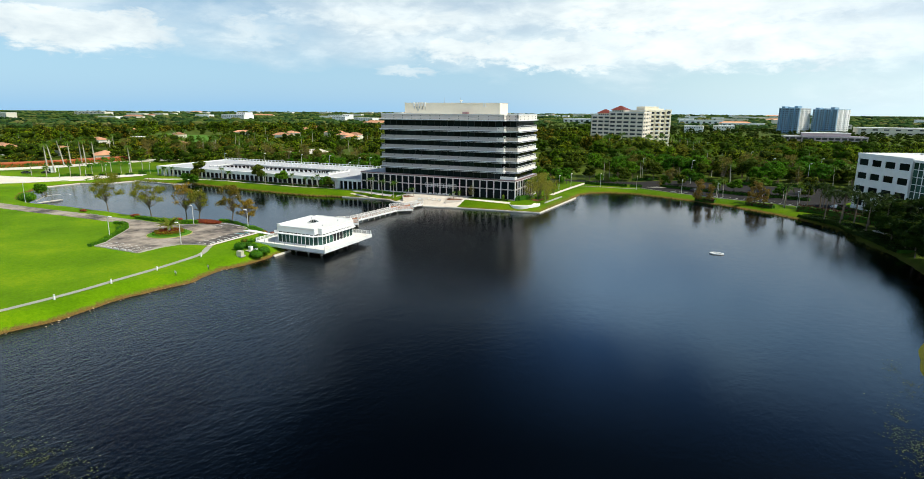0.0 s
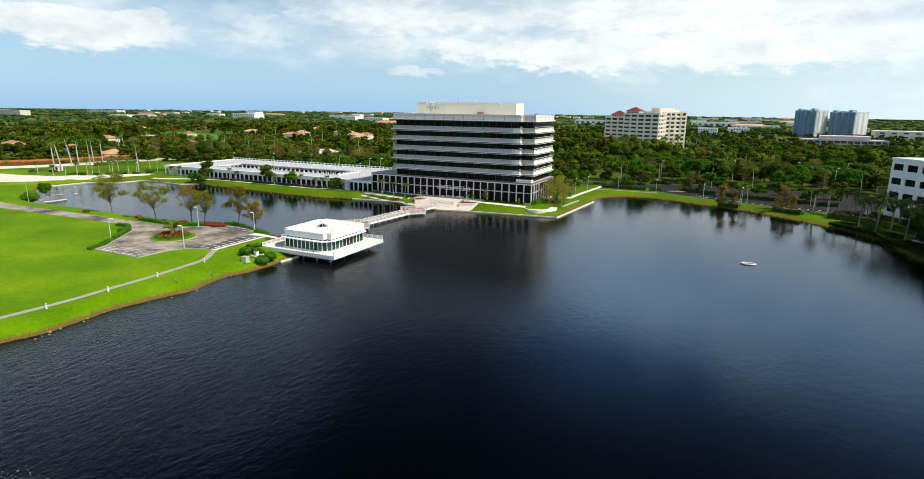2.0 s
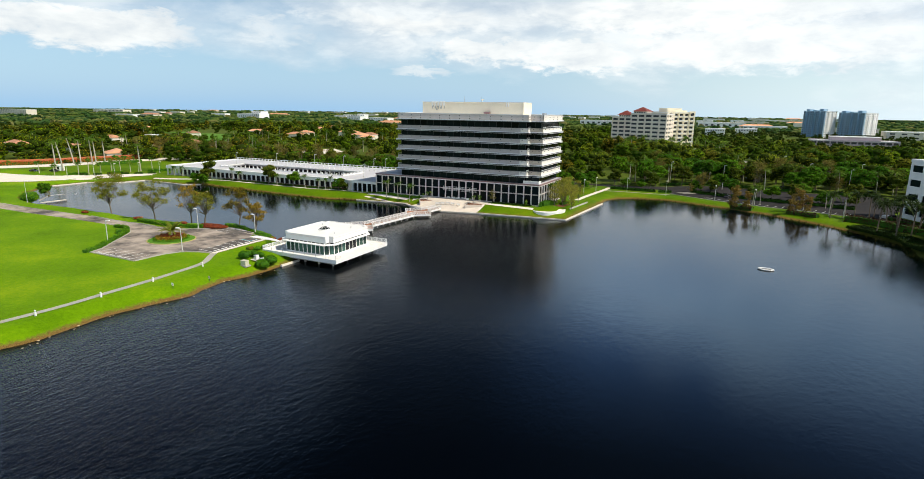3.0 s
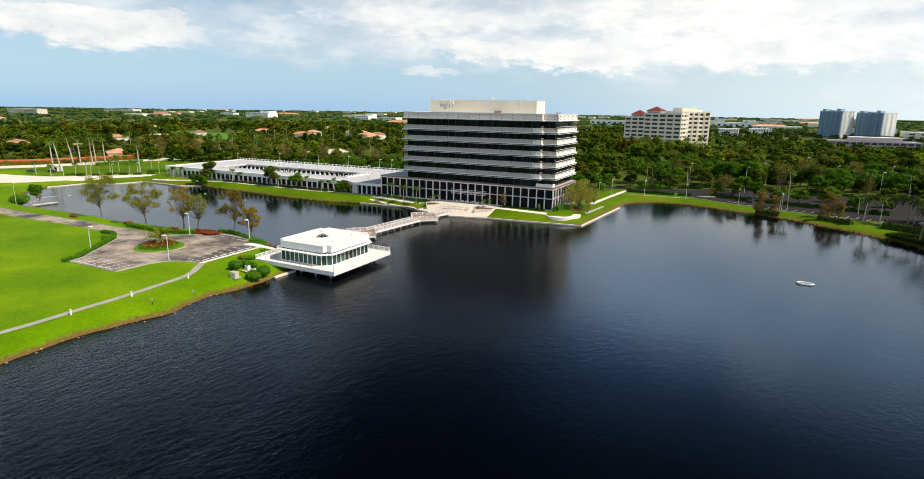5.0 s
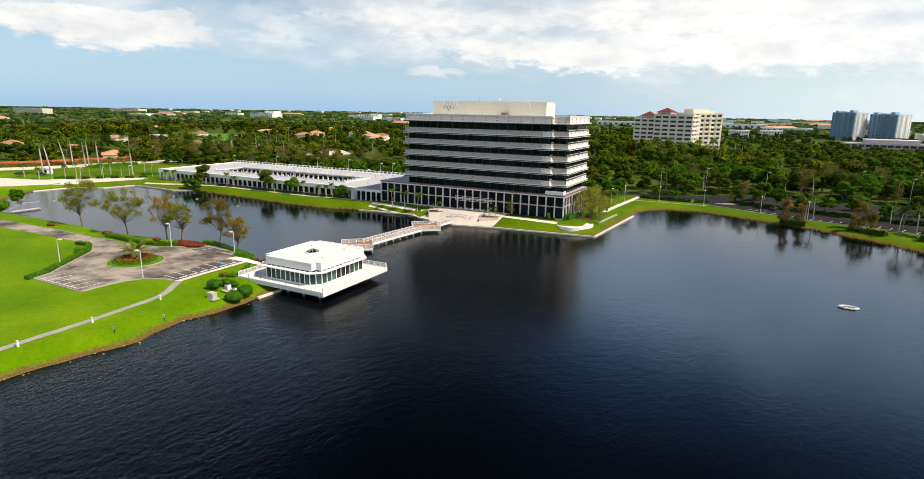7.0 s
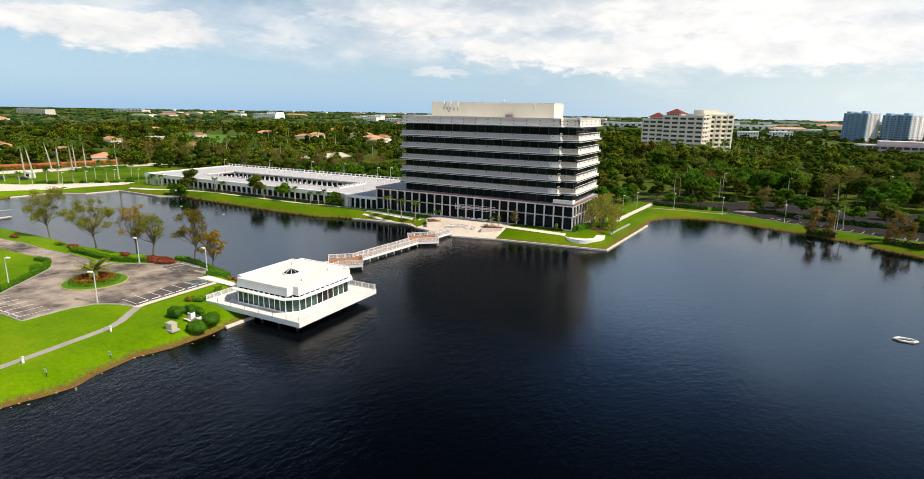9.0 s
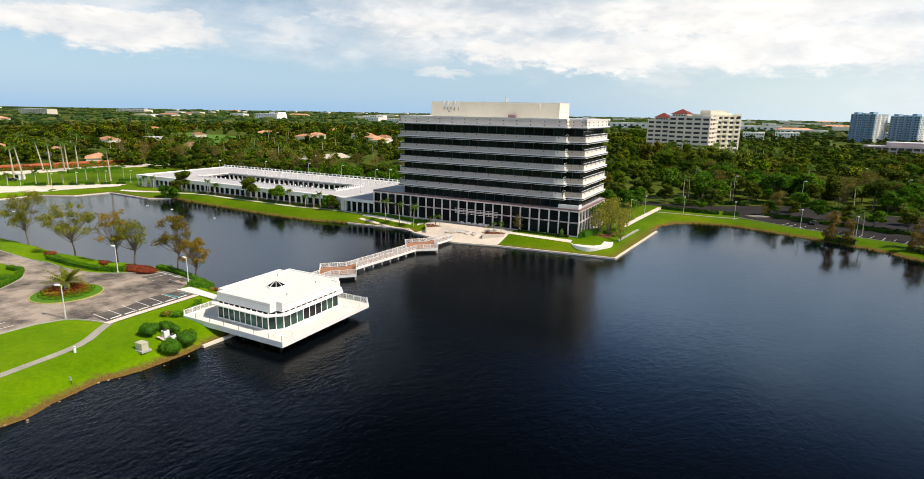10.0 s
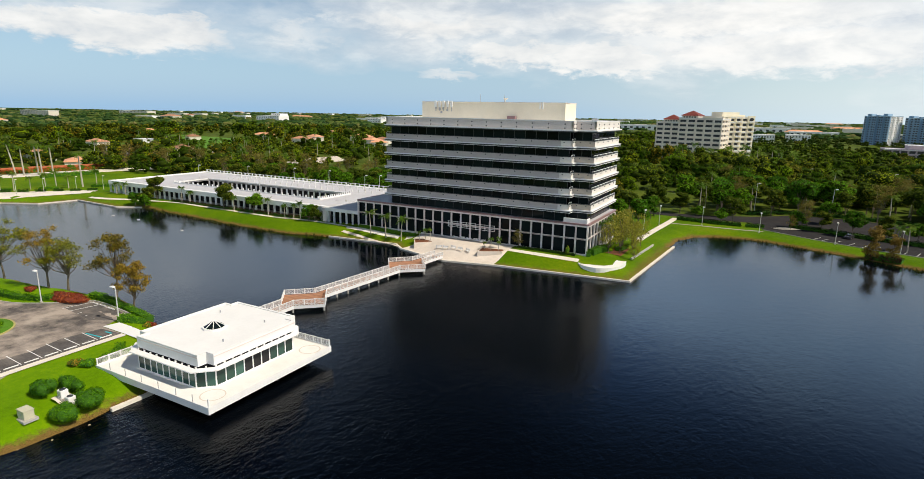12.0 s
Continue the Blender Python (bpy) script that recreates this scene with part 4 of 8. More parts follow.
# ---- the low car deck beside it ----
def make_garage():
    g = thing("parking_deck", (-140, 25, 2.3), "long low white parking deck with a colonnade and an open court", "parking garage")
    x0, x1, y0, y1, top = -203.0, -82.0, 2.2, 50.0, 7.3
    cx0, cx1, cy0, cy1 = -176.0, -96.0, 13.5, 30.0      # the court
    # roof deck as four slabs round the court
    for a in ((x0, y0, x1, cy0), (x0, cy1, x1, y1), (x0, cy0, cx0, cy1), (cx1, cy0, x1, cy1)):
        box("roof_deck", a[0], a[1], top - 0.75, a[2], a[3], top - 0.25, M_DECKROOF, g)
    for a in ((x0 - 0.3, y0 - 0.35, x1, y0), (x0 - 0.3, y1, x1, y1 + 0.35), (x0 - 0.3, y0, x0, y1), (x1, y0 - 0.35, x1 + 0.3, y1 + 0.35)):
        box("fascia", a[0], a[1], 5.75, a[2], a[3], top + 0.05, M_WHITE, g)
    # sloping white apron on the outer edge
    for a in ((x0, y0, x1, y0 + 2.0), (x0, y1 - 2.0, x1, y1), (x0, y0 + 2.0, x0 + 2.0, y1 - 2.0)):
        box("apron", a[0], a[1], top - 0.25, a[2], a[3], top - 0.05, M_ROOFWHITE, g)
    for a in ((cx0, cy0 - 0.3, cx1, cy0), (cx0, cy1, cx1, cy1 + 0.3), (cx0 - 0.3, cy0 - 0.3, cx0, cy1 + 0.3), (cx1, cy0 - 0.3, cx1 + 0.3, cy1 + 0.3)):
        box("court_fascia", a[0], a[1], 6.5, a[2], a[3], top + 0.25, M_WHITE, g)
    # near-black walls paint the shade deep inside the deck
    box("back_wall", x0 + 4, y0 + 5.0, 1.2, x1 - 3, y0 + 5.3, 6.5, M_DARK, g)
    box("back_wall", x0 + 4, cy1 + 4.5, 1.2, x1 - 3, cy1 + 4.8, 6.5, M_DARK, g)
    box("back_wall", x0 + 4.5, y0 + 5.3, 1.2, x0 + 4.8, y1 - 4, 6.5, M_DARK, g)
    box("lower_floor", x0, y0, 1.3, x1, y1, 2.45, M_CONC, g)
    k = 40
    for i in range(k + 1):
        x = x0 + 0.3 + (x1 - x0 - 0.6) * i / k
        box("column", x - 0.24, y0 - 0.3, 2.2, x + 0.24, y0 + 0.35, 5.8, M_WHITE, g, bevel=0.04)
        box("column", x - 0.3, y1 - 0.35, 2.2, x + 0.3, y1 + 0.2, 5.8, M_WHITE, g)
    for i in range(1, 15):
        y = y0 + 0.3 + (y1 - y0 - 0.6) * i / 15
        box("column", x0 - 0.2, y - 0.3, 2.2, x0 + 0.35, y + 0.3, 5.8, M_WHITE, g)
    for i in range(28):
        x = cx0 + 0.4 + (cx1 - cx0 - 0.8) * i / 27
        box("court_column", x - 0.2, cy1 - 0.15, 2.2, x + 0.25, cy1 + 0.35, 6.5, M_WHITE, g)
        box("parapet_post", x - 0.2, cy0 - 0.4, top + 0.2, x + 0.2, cy0, top + 0.95, M_WHITE, g)
    # posts and rail along the outer back edge
    for i in range(50):
        x = x0 + 0.5 + (x1 - x0 - 1.0) * i / 49
        box("parapet_post", x - 0.18, y1 - 0.2, top, x + 0.18, y1 + 0.2, top + 1.0, M_WHITE, g)
    box("parapet_rail", x0, y1 - 0.1, top + 0.75, x1, y1 + 0.1, top + 0.95, M_WHITE, g)
    for i in range(16):
        y = cy0 + (cy1 - cy0) * i / 15
        box("parapet_post", cx1 - 0.05, y - 0.18, top + 0.2, cx1 + 0.3, y + 0.18, top + 0.95, M_WHITE, g)
    for r, y in enumerate((36.0, 43.0)):
        for i in range(26):
            x = -170 + i * 3.2
            box("stall_post", x - 0.12, y - 0.12, top - 0.25, x + 0.12, y + 0.12, top + 0.7, M_WHITE, g)
    # the lower link towards the tower
    lk = thing("link_building", (-75, 14, 2.8), "low link with a white flat roof and colonnade beside the tower", "building")
    box("roof", -82.0, 1.2, 6.9, -68.0, 28.0, 7.35, M_DECKROOF, lk)
    box("fascia", -81.9, 0.7, 6.35, -68.3, 1.2, 7.4, M_WHITE, lk)
    box("core", -81.8, 3.0, 1.5, -68.2, 27.5, 6.85, M_DARK, lk)
    for i in range(6):
        x = -81.0 + i * 2.5
        box("column", x - 0.19, 0.72, 2.0, x + 0.19, 1.35, 6.35, M_WHITE, lk, bevel=0.04)
    for i in range(5):
        x = -80.6 + i * 2.5
        box("pane", x, 2.3, 2.4, x + 2.0, 2.38, 6.3, M_GLASS, lk)
    box("end_wall", -83.4, 0.9, 1.6, -81.6, 3.2, 7.2, M_COLUMN, lk)


make_garage()


# ---- the lake pavilion ----
def octagon(x0, y0, x1, y1, c):
    return [(x0 + c, y0), (x1 - c, y0), (x1, y0 + c), (x1, y1 - c), (x1 - c, y1), (x0 + c, y1), (x0, y1 - c), (x0, y0 + c)]


def notched(x0, y0, x1, y1, c):
    return [(x0 + c, y0), (x1 - c, y0), (x1 - c, y0 + c), (x1, y0 + c), (x1, y1 - c), (x1 - c, y1 - c), (x1 - c, y1), (x0 + c, y1), (x0 + c, y1 - c), (x0, y1 - c), (x0, y0 + c), (x0 + c, y0 + c)]


def rail_run(parent, line, z, height=1.07, pitch=1.7, balusters=True):
    """Posts, rails and balusters along a plan line."""
    for a, b in zip(line, line[1:]):
        a, b = Vector(a), Vector(b)
        d = b - a
        length = d.length
        if length < 0.3:
            continue
        u = d / length
        ang = math.atan2(u.y, u.x)
        k = max(1, round(length / pitch))
        sec = length / k
        for i in range(k + 1):
            p = a + u * (i * sec)
            box("post", p.x - 0.06, p.y - 0.06, z, p.x + 0.06, p.y + 0.06, z + height + 0.06, M_WHITE, parent)
        for i in range(k):
            p, q = a + u * (i * sec + 0.06), a + u * ((i + 1) * sec - 0.06)
            h = (sec - 0.12) / 2
            made = []
            for nm in ("top_rail", "bottom_rail", "infill"):
                key = (nm, round(sec, 2), height)
                if key not in MESHES:
                    bm = bmesh.new()
                    if nm == "top_rail":
                        add_box(bm, -h, -0.05, height - 0.1, h, 0.05, height)
                    elif nm == "bottom_rail":
                        add_box(bm, -h, -0.03, 0.1, h, 0.03, 0.18)
                    else:
                        nb = max(2, int(2 * h / 0.14))
                        for j in range(nb):
                            x = -h + (j + 0.5) * 2 * h / nb
                            add_box(bm, x - 0.026, -0.02, 0.18, x + 0.026, 0.02, height - 0.1)
                    MESHES[key] = finish(bm, nm, M_WHITE)
                made.append(attach(new(nm, MESHES[key]), parent))
            tagged(made[2], "fine white balusters", kind="stuff")
            c = (p + q) / 2
            for ob in made:
                ob.location = Vector((c.x, c.y, z)) - root_of(parent)
                ob.rotation_euler = (0, 0, ang)


def make_pavilion():
    p = thing("lake_pavilion", (-24.3, -87.3, 2.6), "white flat-roofed glazed pavilion on a deck over the water", "pavilion")
    X0, X1, Y0, Y1, DZ = -35.9, -12.7, -97.8, -76.1, 2.85
    deck = box("deck", X0, Y0, DZ - 0.3, X1, Y1, DZ, M_DECKPALE, p, "pale concrete deck")
    for a in ((X0, Y0 - 0.12, X1 + 0.12, Y0), (X1, Y0, X1 + 0.12, Y1), (X0, Y1, X1 + 0.12, Y1 + 0.12), (X0 - 0.12, Y0 - 0.12, X0, Y1 + 0.12)):
        box("deck_fascia", a[0], a[1], 2.02, a[2], a[3], DZ + 0.12, M_WHITE, p)
    box("deck_beam", X0 + 1.5, Y0 + 1.5, 1.3, X1 - 1.5, Y1 - 1.5, DZ - 0.3, M_CONC, p)
    for i in range(5):
        for j in range(4):
            x, y = X0 + 3 + i * (X1 - X0 - 6) / 4, Y0 + 2.5 + j * (Y1 - Y0 - 5) / 3
            bm = bmesh.new()
            tube(bm, [(x, y, -2.0), (x, y, 1.4)], [0.28, 0.28], 10)
            part("support_post", bm, M_CONC, p)
    rail_run(p, [(X0, Y0 + 0.05), (X0, Y1 - 0.05)], DZ)
    rail_run(p, [(X1 - 0.05, Y1 - 0.05), (X0 + 3.4, Y1 - 0.05)], DZ)
    # slender stanchions with a cable along the open edges
    for x in (-33.0, -29.5, -26.0, -22.5, -19.0, -15.8):
        box("stanchion", x - 0.035, Y0 + 0.1, DZ, x + 0.035, Y0 + 0.17, DZ + 1.0, M_METAL, p)
    box("corner_post", X1 - 0.2, Y0 + 0.05, DZ, X1 - 0.05, Y0 + 0.2, DZ + 1.15, M_WHITE, p)
    box("corner_post", X1 - 0.2, Y1 - 0.2, DZ, X1 - 0.05, Y1 - 0.05, DZ + 1.25, M_WHITE, p)
    for cx, cy in ((-15.1, -95.3), (-14.6, -78.5)):
        bm = bmesh.new()
        seg = 40
        for k in range(seg):
            a, b = 2 * math.pi * k / seg, 2 * math.pi * (k + 1) / seg
            q = [bm.verts.new((cx + r * math.cos(w), cy + r * math.sin(w), DZ + 0.012)) for r, w in ((1.45, a), (1.6, a), (1.6, b), (1.45, b))]
            bm.faces.new(q)
        part("deck_ring", bm, M_PAVE, p, "brown ring line in the deck")
    gx0, gx1, gy0, gy1, c = -31.9, -16.6, -95.2, -78.3, 1.7
    wall = octagon(gx0, gy0, gx1, gy1, c)
    n = len(wall)
    bm = bmesh.new()
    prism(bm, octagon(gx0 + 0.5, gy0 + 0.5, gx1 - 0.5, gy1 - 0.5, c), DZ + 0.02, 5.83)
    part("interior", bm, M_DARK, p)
    for i in range(n):
        a, b = Vector(wall[i]), Vector(wall[(i + 1) % n])
        d = (b - a)
        k = max(1, round(d.length / (1.5 if i == 2 else 1.35)))
        ang = math.atan2(d.y, d.x)
        u = d.normalized()
        w = d.length / k
        for j in range(k):
            m = a + u * ((j + 0.5) * w)
            # open doorway: panes painted near-black for the unlit room
            is_door = i == 2 and 3 <= j <= 5
            for name, material, sz, off, zc in (("pane", M_DARK if is_door else M_GLASSGREEN, (w - 0.12, 0.05, 2.5), 0.0, DZ + 1.41), ("sill", M_WHITE, (w, 0.14, 0.16), 0.0, DZ + 0.08)):
                key = (name, tuple(round(s, 2) for s in sz), material.name)
                if key not in MESHES:
                    bm = bmesh.new()
                    add_box(bm, -sz[0] / 2, -sz[1] / 2, -sz[2] / 2, sz[0] / 2, sz[1] / 2, sz[2] / 2)
                    MESHES[key] = finish(bm, name, material)
                ob = attach(new(name, MESHES[key]), p)
                ob.location, ob.rotation_euler = Vector((m.x, m.y, zc)) - root_of(p), (0, 0, ang)
            q = a + u * (j * w)
            box("mullion", q.x - 0.08, q.y - 0.08, DZ, q.x + 0.08, q.y + 0.08, 5.44, M_WHITE, p)
    # flared canopy
    o = 1.0
    lo, hi = octagon(gx0 - o, gy0 - o, gx1 + o, gy1 + o, c + 0.6), octagon(gx0 - 0.1, gy0 - 0.1, gx1 + 0.1, gy1 + 0.1, c)
    bm = bmesh.new()
    rings = [[bm.verts.new((x, y, z)) for x, y in poly] for poly, z in ((hi, 5.44), (lo, 5.44), (lo, 5.58), (hi, 5.68))]
    for a, b in zip(rings, rings[1:] + rings[:1]):
        for k in range(n):
            bm.faces.new((a[k], a[(k + 1) % n], b[(k + 1) % n], b[k]))
    part("canopy", bm, M_WHITE, p)
    # clerestory slot and parapet
    for i in range(n):
        a, b = Vector(wall[i]), Vector(wall[(i + 1) % n])
        d = b - a
        k = max(1, round(d.length / 1.35))
        u, w = d.normalized(), d.length / k
        for j in range(k):
            q = a + u * ((j + 0.08) * w)
            box("clerestory_post", q.x - 0.09, q.y - 0.09, 5.6, q.x + 0.09, q.y + 0.09, 5.84, M_WHITE, p)
    rx0, rx1, ry0, ry1 = -31.9, -16.6, -95.0, -77.9
    outer, inn = notched(rx0, ry0, rx1, ry1, 1.35), notched(rx0 + 0.35, ry0 + 0.35, rx1 - 0.35, ry1 - 0.35, 1.35)
    bm = bmesh.new()
    m = len(outer)
    rings = [[bm.verts.new((x, y, z)) for x, y in poly] for poly, z in ((inn, 5.84), (outer, 5.84), (outer, 7.45), (inn, 7.45))]
    for a, b in zip(rings, rings[1:] + rings[:1]):
        for k in range(m):
            bm.faces.new((a[k], a[(k + 1) % m], b[(k + 1) % m], b[k]))
    part("parapet", bm, M_WHITE, p)
    bm = bmesh.new()
    prism(bm, notched(rx0 + 0.3, ry0 + 0.3, rx1 - 0.3, ry1 - 0.3, 1.35), 5.84, 7.3)
    part("roof", bm, M_ROOFWHITE, p, "white membrane roof")
    box("parapet_trim", rx0 + 1.4, ry0 - 0.05, 7.0, rx1 - 1.4, ry0, 7.12, M_PARAPET, p)
    box("parapet_trim", rx1, ry0 + 1.4, 7.0, rx1 + 0.05, ry1 - 1.4, 7.12, M_PARAPET, p)
    # faceted skylight
    bm = bmesh.new()
    cx, cy, r = -24.5, -87.2, 1.55
    ring = [bm.verts.new((cx + r * math.cos(math.pi / 4 * k), cy + r * math.sin(math.pi / 4 * k), 7.5)) for k in range(8)]
    apex = bm.verts.new((cx, cy, 8.4))
    for k in range(8):
        bm.faces.new((ring[k], ring[(k + 1) % 8], apex))
    bm.faces.new(ring[::-1])
    sky = part("skylight", bm, M_GLASS, p, "dark glass octagonal skylight")
    bm = bmesh.new()
    for k in range(8):
        a = math.pi / 4 * k
        tube(bm, [(cx + r * math.cos(a), cy + r * math.sin(a), 7.5), (cx, cy, 8.43)], [0.06, 0.05], 5)
    lathe(bm, [(r + 0.15, 7.3), (r + 0.15, 7.55), (r - 0.05, 7.55), (r - 0.05, 7.3)], 8, (cx, cy))
    part("skylight_frame", bm, M_WHITE, sky)
    for x, y in ((-29.0, -82.5), (-20.0, -82.0), (-19.2, -90.0)):
        bm = bmesh.new()
        tube(bm, [(x, y, 7.3), (x, y, 7.65)], [0.1, 0.1], 8)
        part("vent_pipe", bm, M_METAL, p)


make_pavilion()


# ---- the zigzag footbridge ----
def make_bridge():
    b = thing("footbridge", (-32, -46, 1.8), "white-railed zigzag footbridge with reddish boards on piles in the lake", "footbridge")
    west = [(-35.5, -75.9), (-35.2, -64.2), (-38.9, -59.8), (-34.6, -55.7), (-32.4, -33.2), (-36.3, -28.0), (-32.1, -23.6), (-30.9, -15.0)]
    east = [(-28.4, -15.0), (-29.2, -23.9), (-25.6, -28.0), (-30.1, -32.0), (-32.2, -54.9), (-28.6, -59.4), (-32.8, -63.4), (-33.0, -75.9)]
    z = 2.05
    poly = west + east
    bm = bmesh.new()
    prism(bm, poly, z - 0.75, z - 0.06)
    part("deck_frame", bm, M_WHITE, b)
    # boards across the walkway, one by one
    P = np.array(poly)
    y = -75.8
    while y < -15.1:
        ym = y + 0.2
        xs = []
        for (xa, ya), (xb, yb) in zip(poly, poly[1:] + poly[:1]):
            if (ya > ym) != (yb > ym):
                xs.append(xa + (xb - xa) * (ym - ya) / (yb - ya))
        xs.sort()
        if len(xs) >= 2:
            box("board", round(xs[0] + 0.08, 1), y, z - 0.06, round(xs[-1] - 0.08, 1), y + 0.37, z, M_WOOD, b)
        y += 0.4
    rail_run(b, west, z, 1.07, 1.9)
    rail_run(b, east, z, 1.07, 1.9)
    for (wx, wy), (ex, ey) in zip(west, east[::-1]):
        for x, y in ((wx + 0.3, wy), (ex - 0.3, ey)):
            bm = bmesh.new()
            tube(bm, [(x, y, -2), (x, y, z - 0.7)], [0.2, 0.2], 8)
            part("support_post", bm, M_CONC, b)
    for i in range(1, 7):
        u = i / 7
        for x0, x1 in ((-34.4, -32.6), (-32.4, -30.3)):
            x, y = x0 + (x1 - x0) * u, -55.2 + (-33 + 55.2) * u
            bm = bmesh.new()
            tube(bm, [(x, y, -2), (x, y, z - 0.7)], [0.18, 0.18], 8)
            part("support_post", bm, M_CONC, b)


make_bridge()


# ---- other buildings ----
def grid_building(name, corner, ang, width, depth, z0, z1, storeys, bays, material, glass, label, category, recess=0.25, roof=None, win=(0.62, 0.55), side=None):
    """A building with one window per bay and storey on its two front faces and its right side; local x along the front, y back."""
    t = thing(name, corner, label, category)
    t.rotation_euler = (0, 0, radians(ang))
    h = z1 - z0
    sh = h / storeys

    def wall_face(length, count, place, material=material):
        """Frame of piers and spandrels with panes set back, as parts."""
        bw = length / count
        ww, wh = bw * win[0], sh * win[1]
        for s in range(storeys):
            place("spandrel", 0, length, s * sh, s * sh + (sh - wh) * 0.6, 0.0, recess + 0.05, material)
            place("spandrel", 0, length, (s + 1) * sh - (sh - wh) * 0.4, (s + 1) * sh, 0.0, recess + 0.05, material)
            for i in range(count):
                place("pane", i * bw + (bw - ww) / 2, i * bw + (bw + ww) / 2, s * sh + (sh - wh) * 0.6, (s + 1) * sh - (sh - wh) * 0.4, recess, recess + 0.05, glass)
        for i in range(count + 1):
            a, b = max(0, i * bw - (bw - ww) / 2), min(length, i * bw + (bw - ww) / 2)
            place("pier", a, b, 0, h, -0.004, recess + 0.05, material)

    root = root_of(t)

    def local(nm, x0, y0, za, x1, y1, zb, m):
        size = tuple(round(v, 2) for v in (x1 - x0, y1 - y0, zb - za))
        key = (name, nm, size, m.name)
        if key not in MESHES:
            bm = bmesh.new()
            a, b, c = (s / 2 for s in size)
            add_box(bm, -a, -b, -c, a, b, c)
            MESHES[key] = finish(bm, nm, m)
        ob = attach(new(nm, MESHES[key]), t)
        ob.location = ((x0 + x1) / 2, (y0 + y1) / 2, (za + zb) / 2)
        return ob

    wall_face(width, bays[0], lambda nm, a, b, za, zb, o, i, m: local(nm, a, o, za, b, i, zb, m))
    wall_face(depth, bays[1], lambda nm, a, b, za, zb, o, i, m: local(nm, width - i, a, za, width - o, b, zb, m), side or material)
    wall_face(depth, bays[1], lambda nm, a, b, za, zb, o, i, m: local(nm, o, a, za, i, b, zb, m))
    local("core", 0.35 + recess, 0.35 + recess, -0.5, width - 0.35 - recess, depth, h - 0.1, M_DARK)
    local("back_wall", 0, depth, -0.5, width, depth + 0.3, h, material)
    local("roof", -0.15, -0.15, h, width + 0.15, depth + 0.45, h + 0.35, roof or M_ROOFWHITE)
    for a in ((-0.15, -0.15, width + 0.15, 0.2), (-0.15, depth + 0.1, width + 0.15, depth + 0.45), (-0.15, 0.2, 0.2, depth + 0.1), (width - 0.2, 0.2, width + 0.15, depth + 0.1)):
        local("parapet", a[0], a[1], h + 0.35, a[2], a[3], h + 1.0, material)
    return t, local


def hip_roof(name, x0, y0, x1, y1, z0, z1, material, parent):
    bm = bmesh.new()
    lo = [bm.verts.new(v) for v in ((x0, y0, z0), (x1, y0, z0), (x1, y1, z0), (x0, y1, z0))]
    if x1 - x0 >= y1 - y0:
        r = (y1 - y0) / 2
        a, b = bm.verts.new((x0 + r, (y0 + y1) / 2, z1)), bm.verts.new((x1 - r + 0.01, (y0 + y1) / 2, z1))
        for f in ((lo[0], lo[1], b, a), (lo[1], lo[2], b), (lo[2], lo[3], a, b), (lo[3], lo[0], a)):
            bm.faces.new(f)
    else:
        r = (x1 - x0) / 2
        a, b = bm.verts.new(((x0 + x1) / 2, y0 + r, z1)), bm.verts.new(((x0 + x1) / 2, y1 - r + 0.01, z1))
        for f in ((lo[0], lo[1], a), (lo[1], lo[2], b, a), (lo[2], lo[3], b), (lo[3], lo[0], a, b)):
            bm.faces.new(f)
    bm.faces.new(lo[::-1])
    me = finish(bm, name, material)
    return attach(new(name, me), parent)


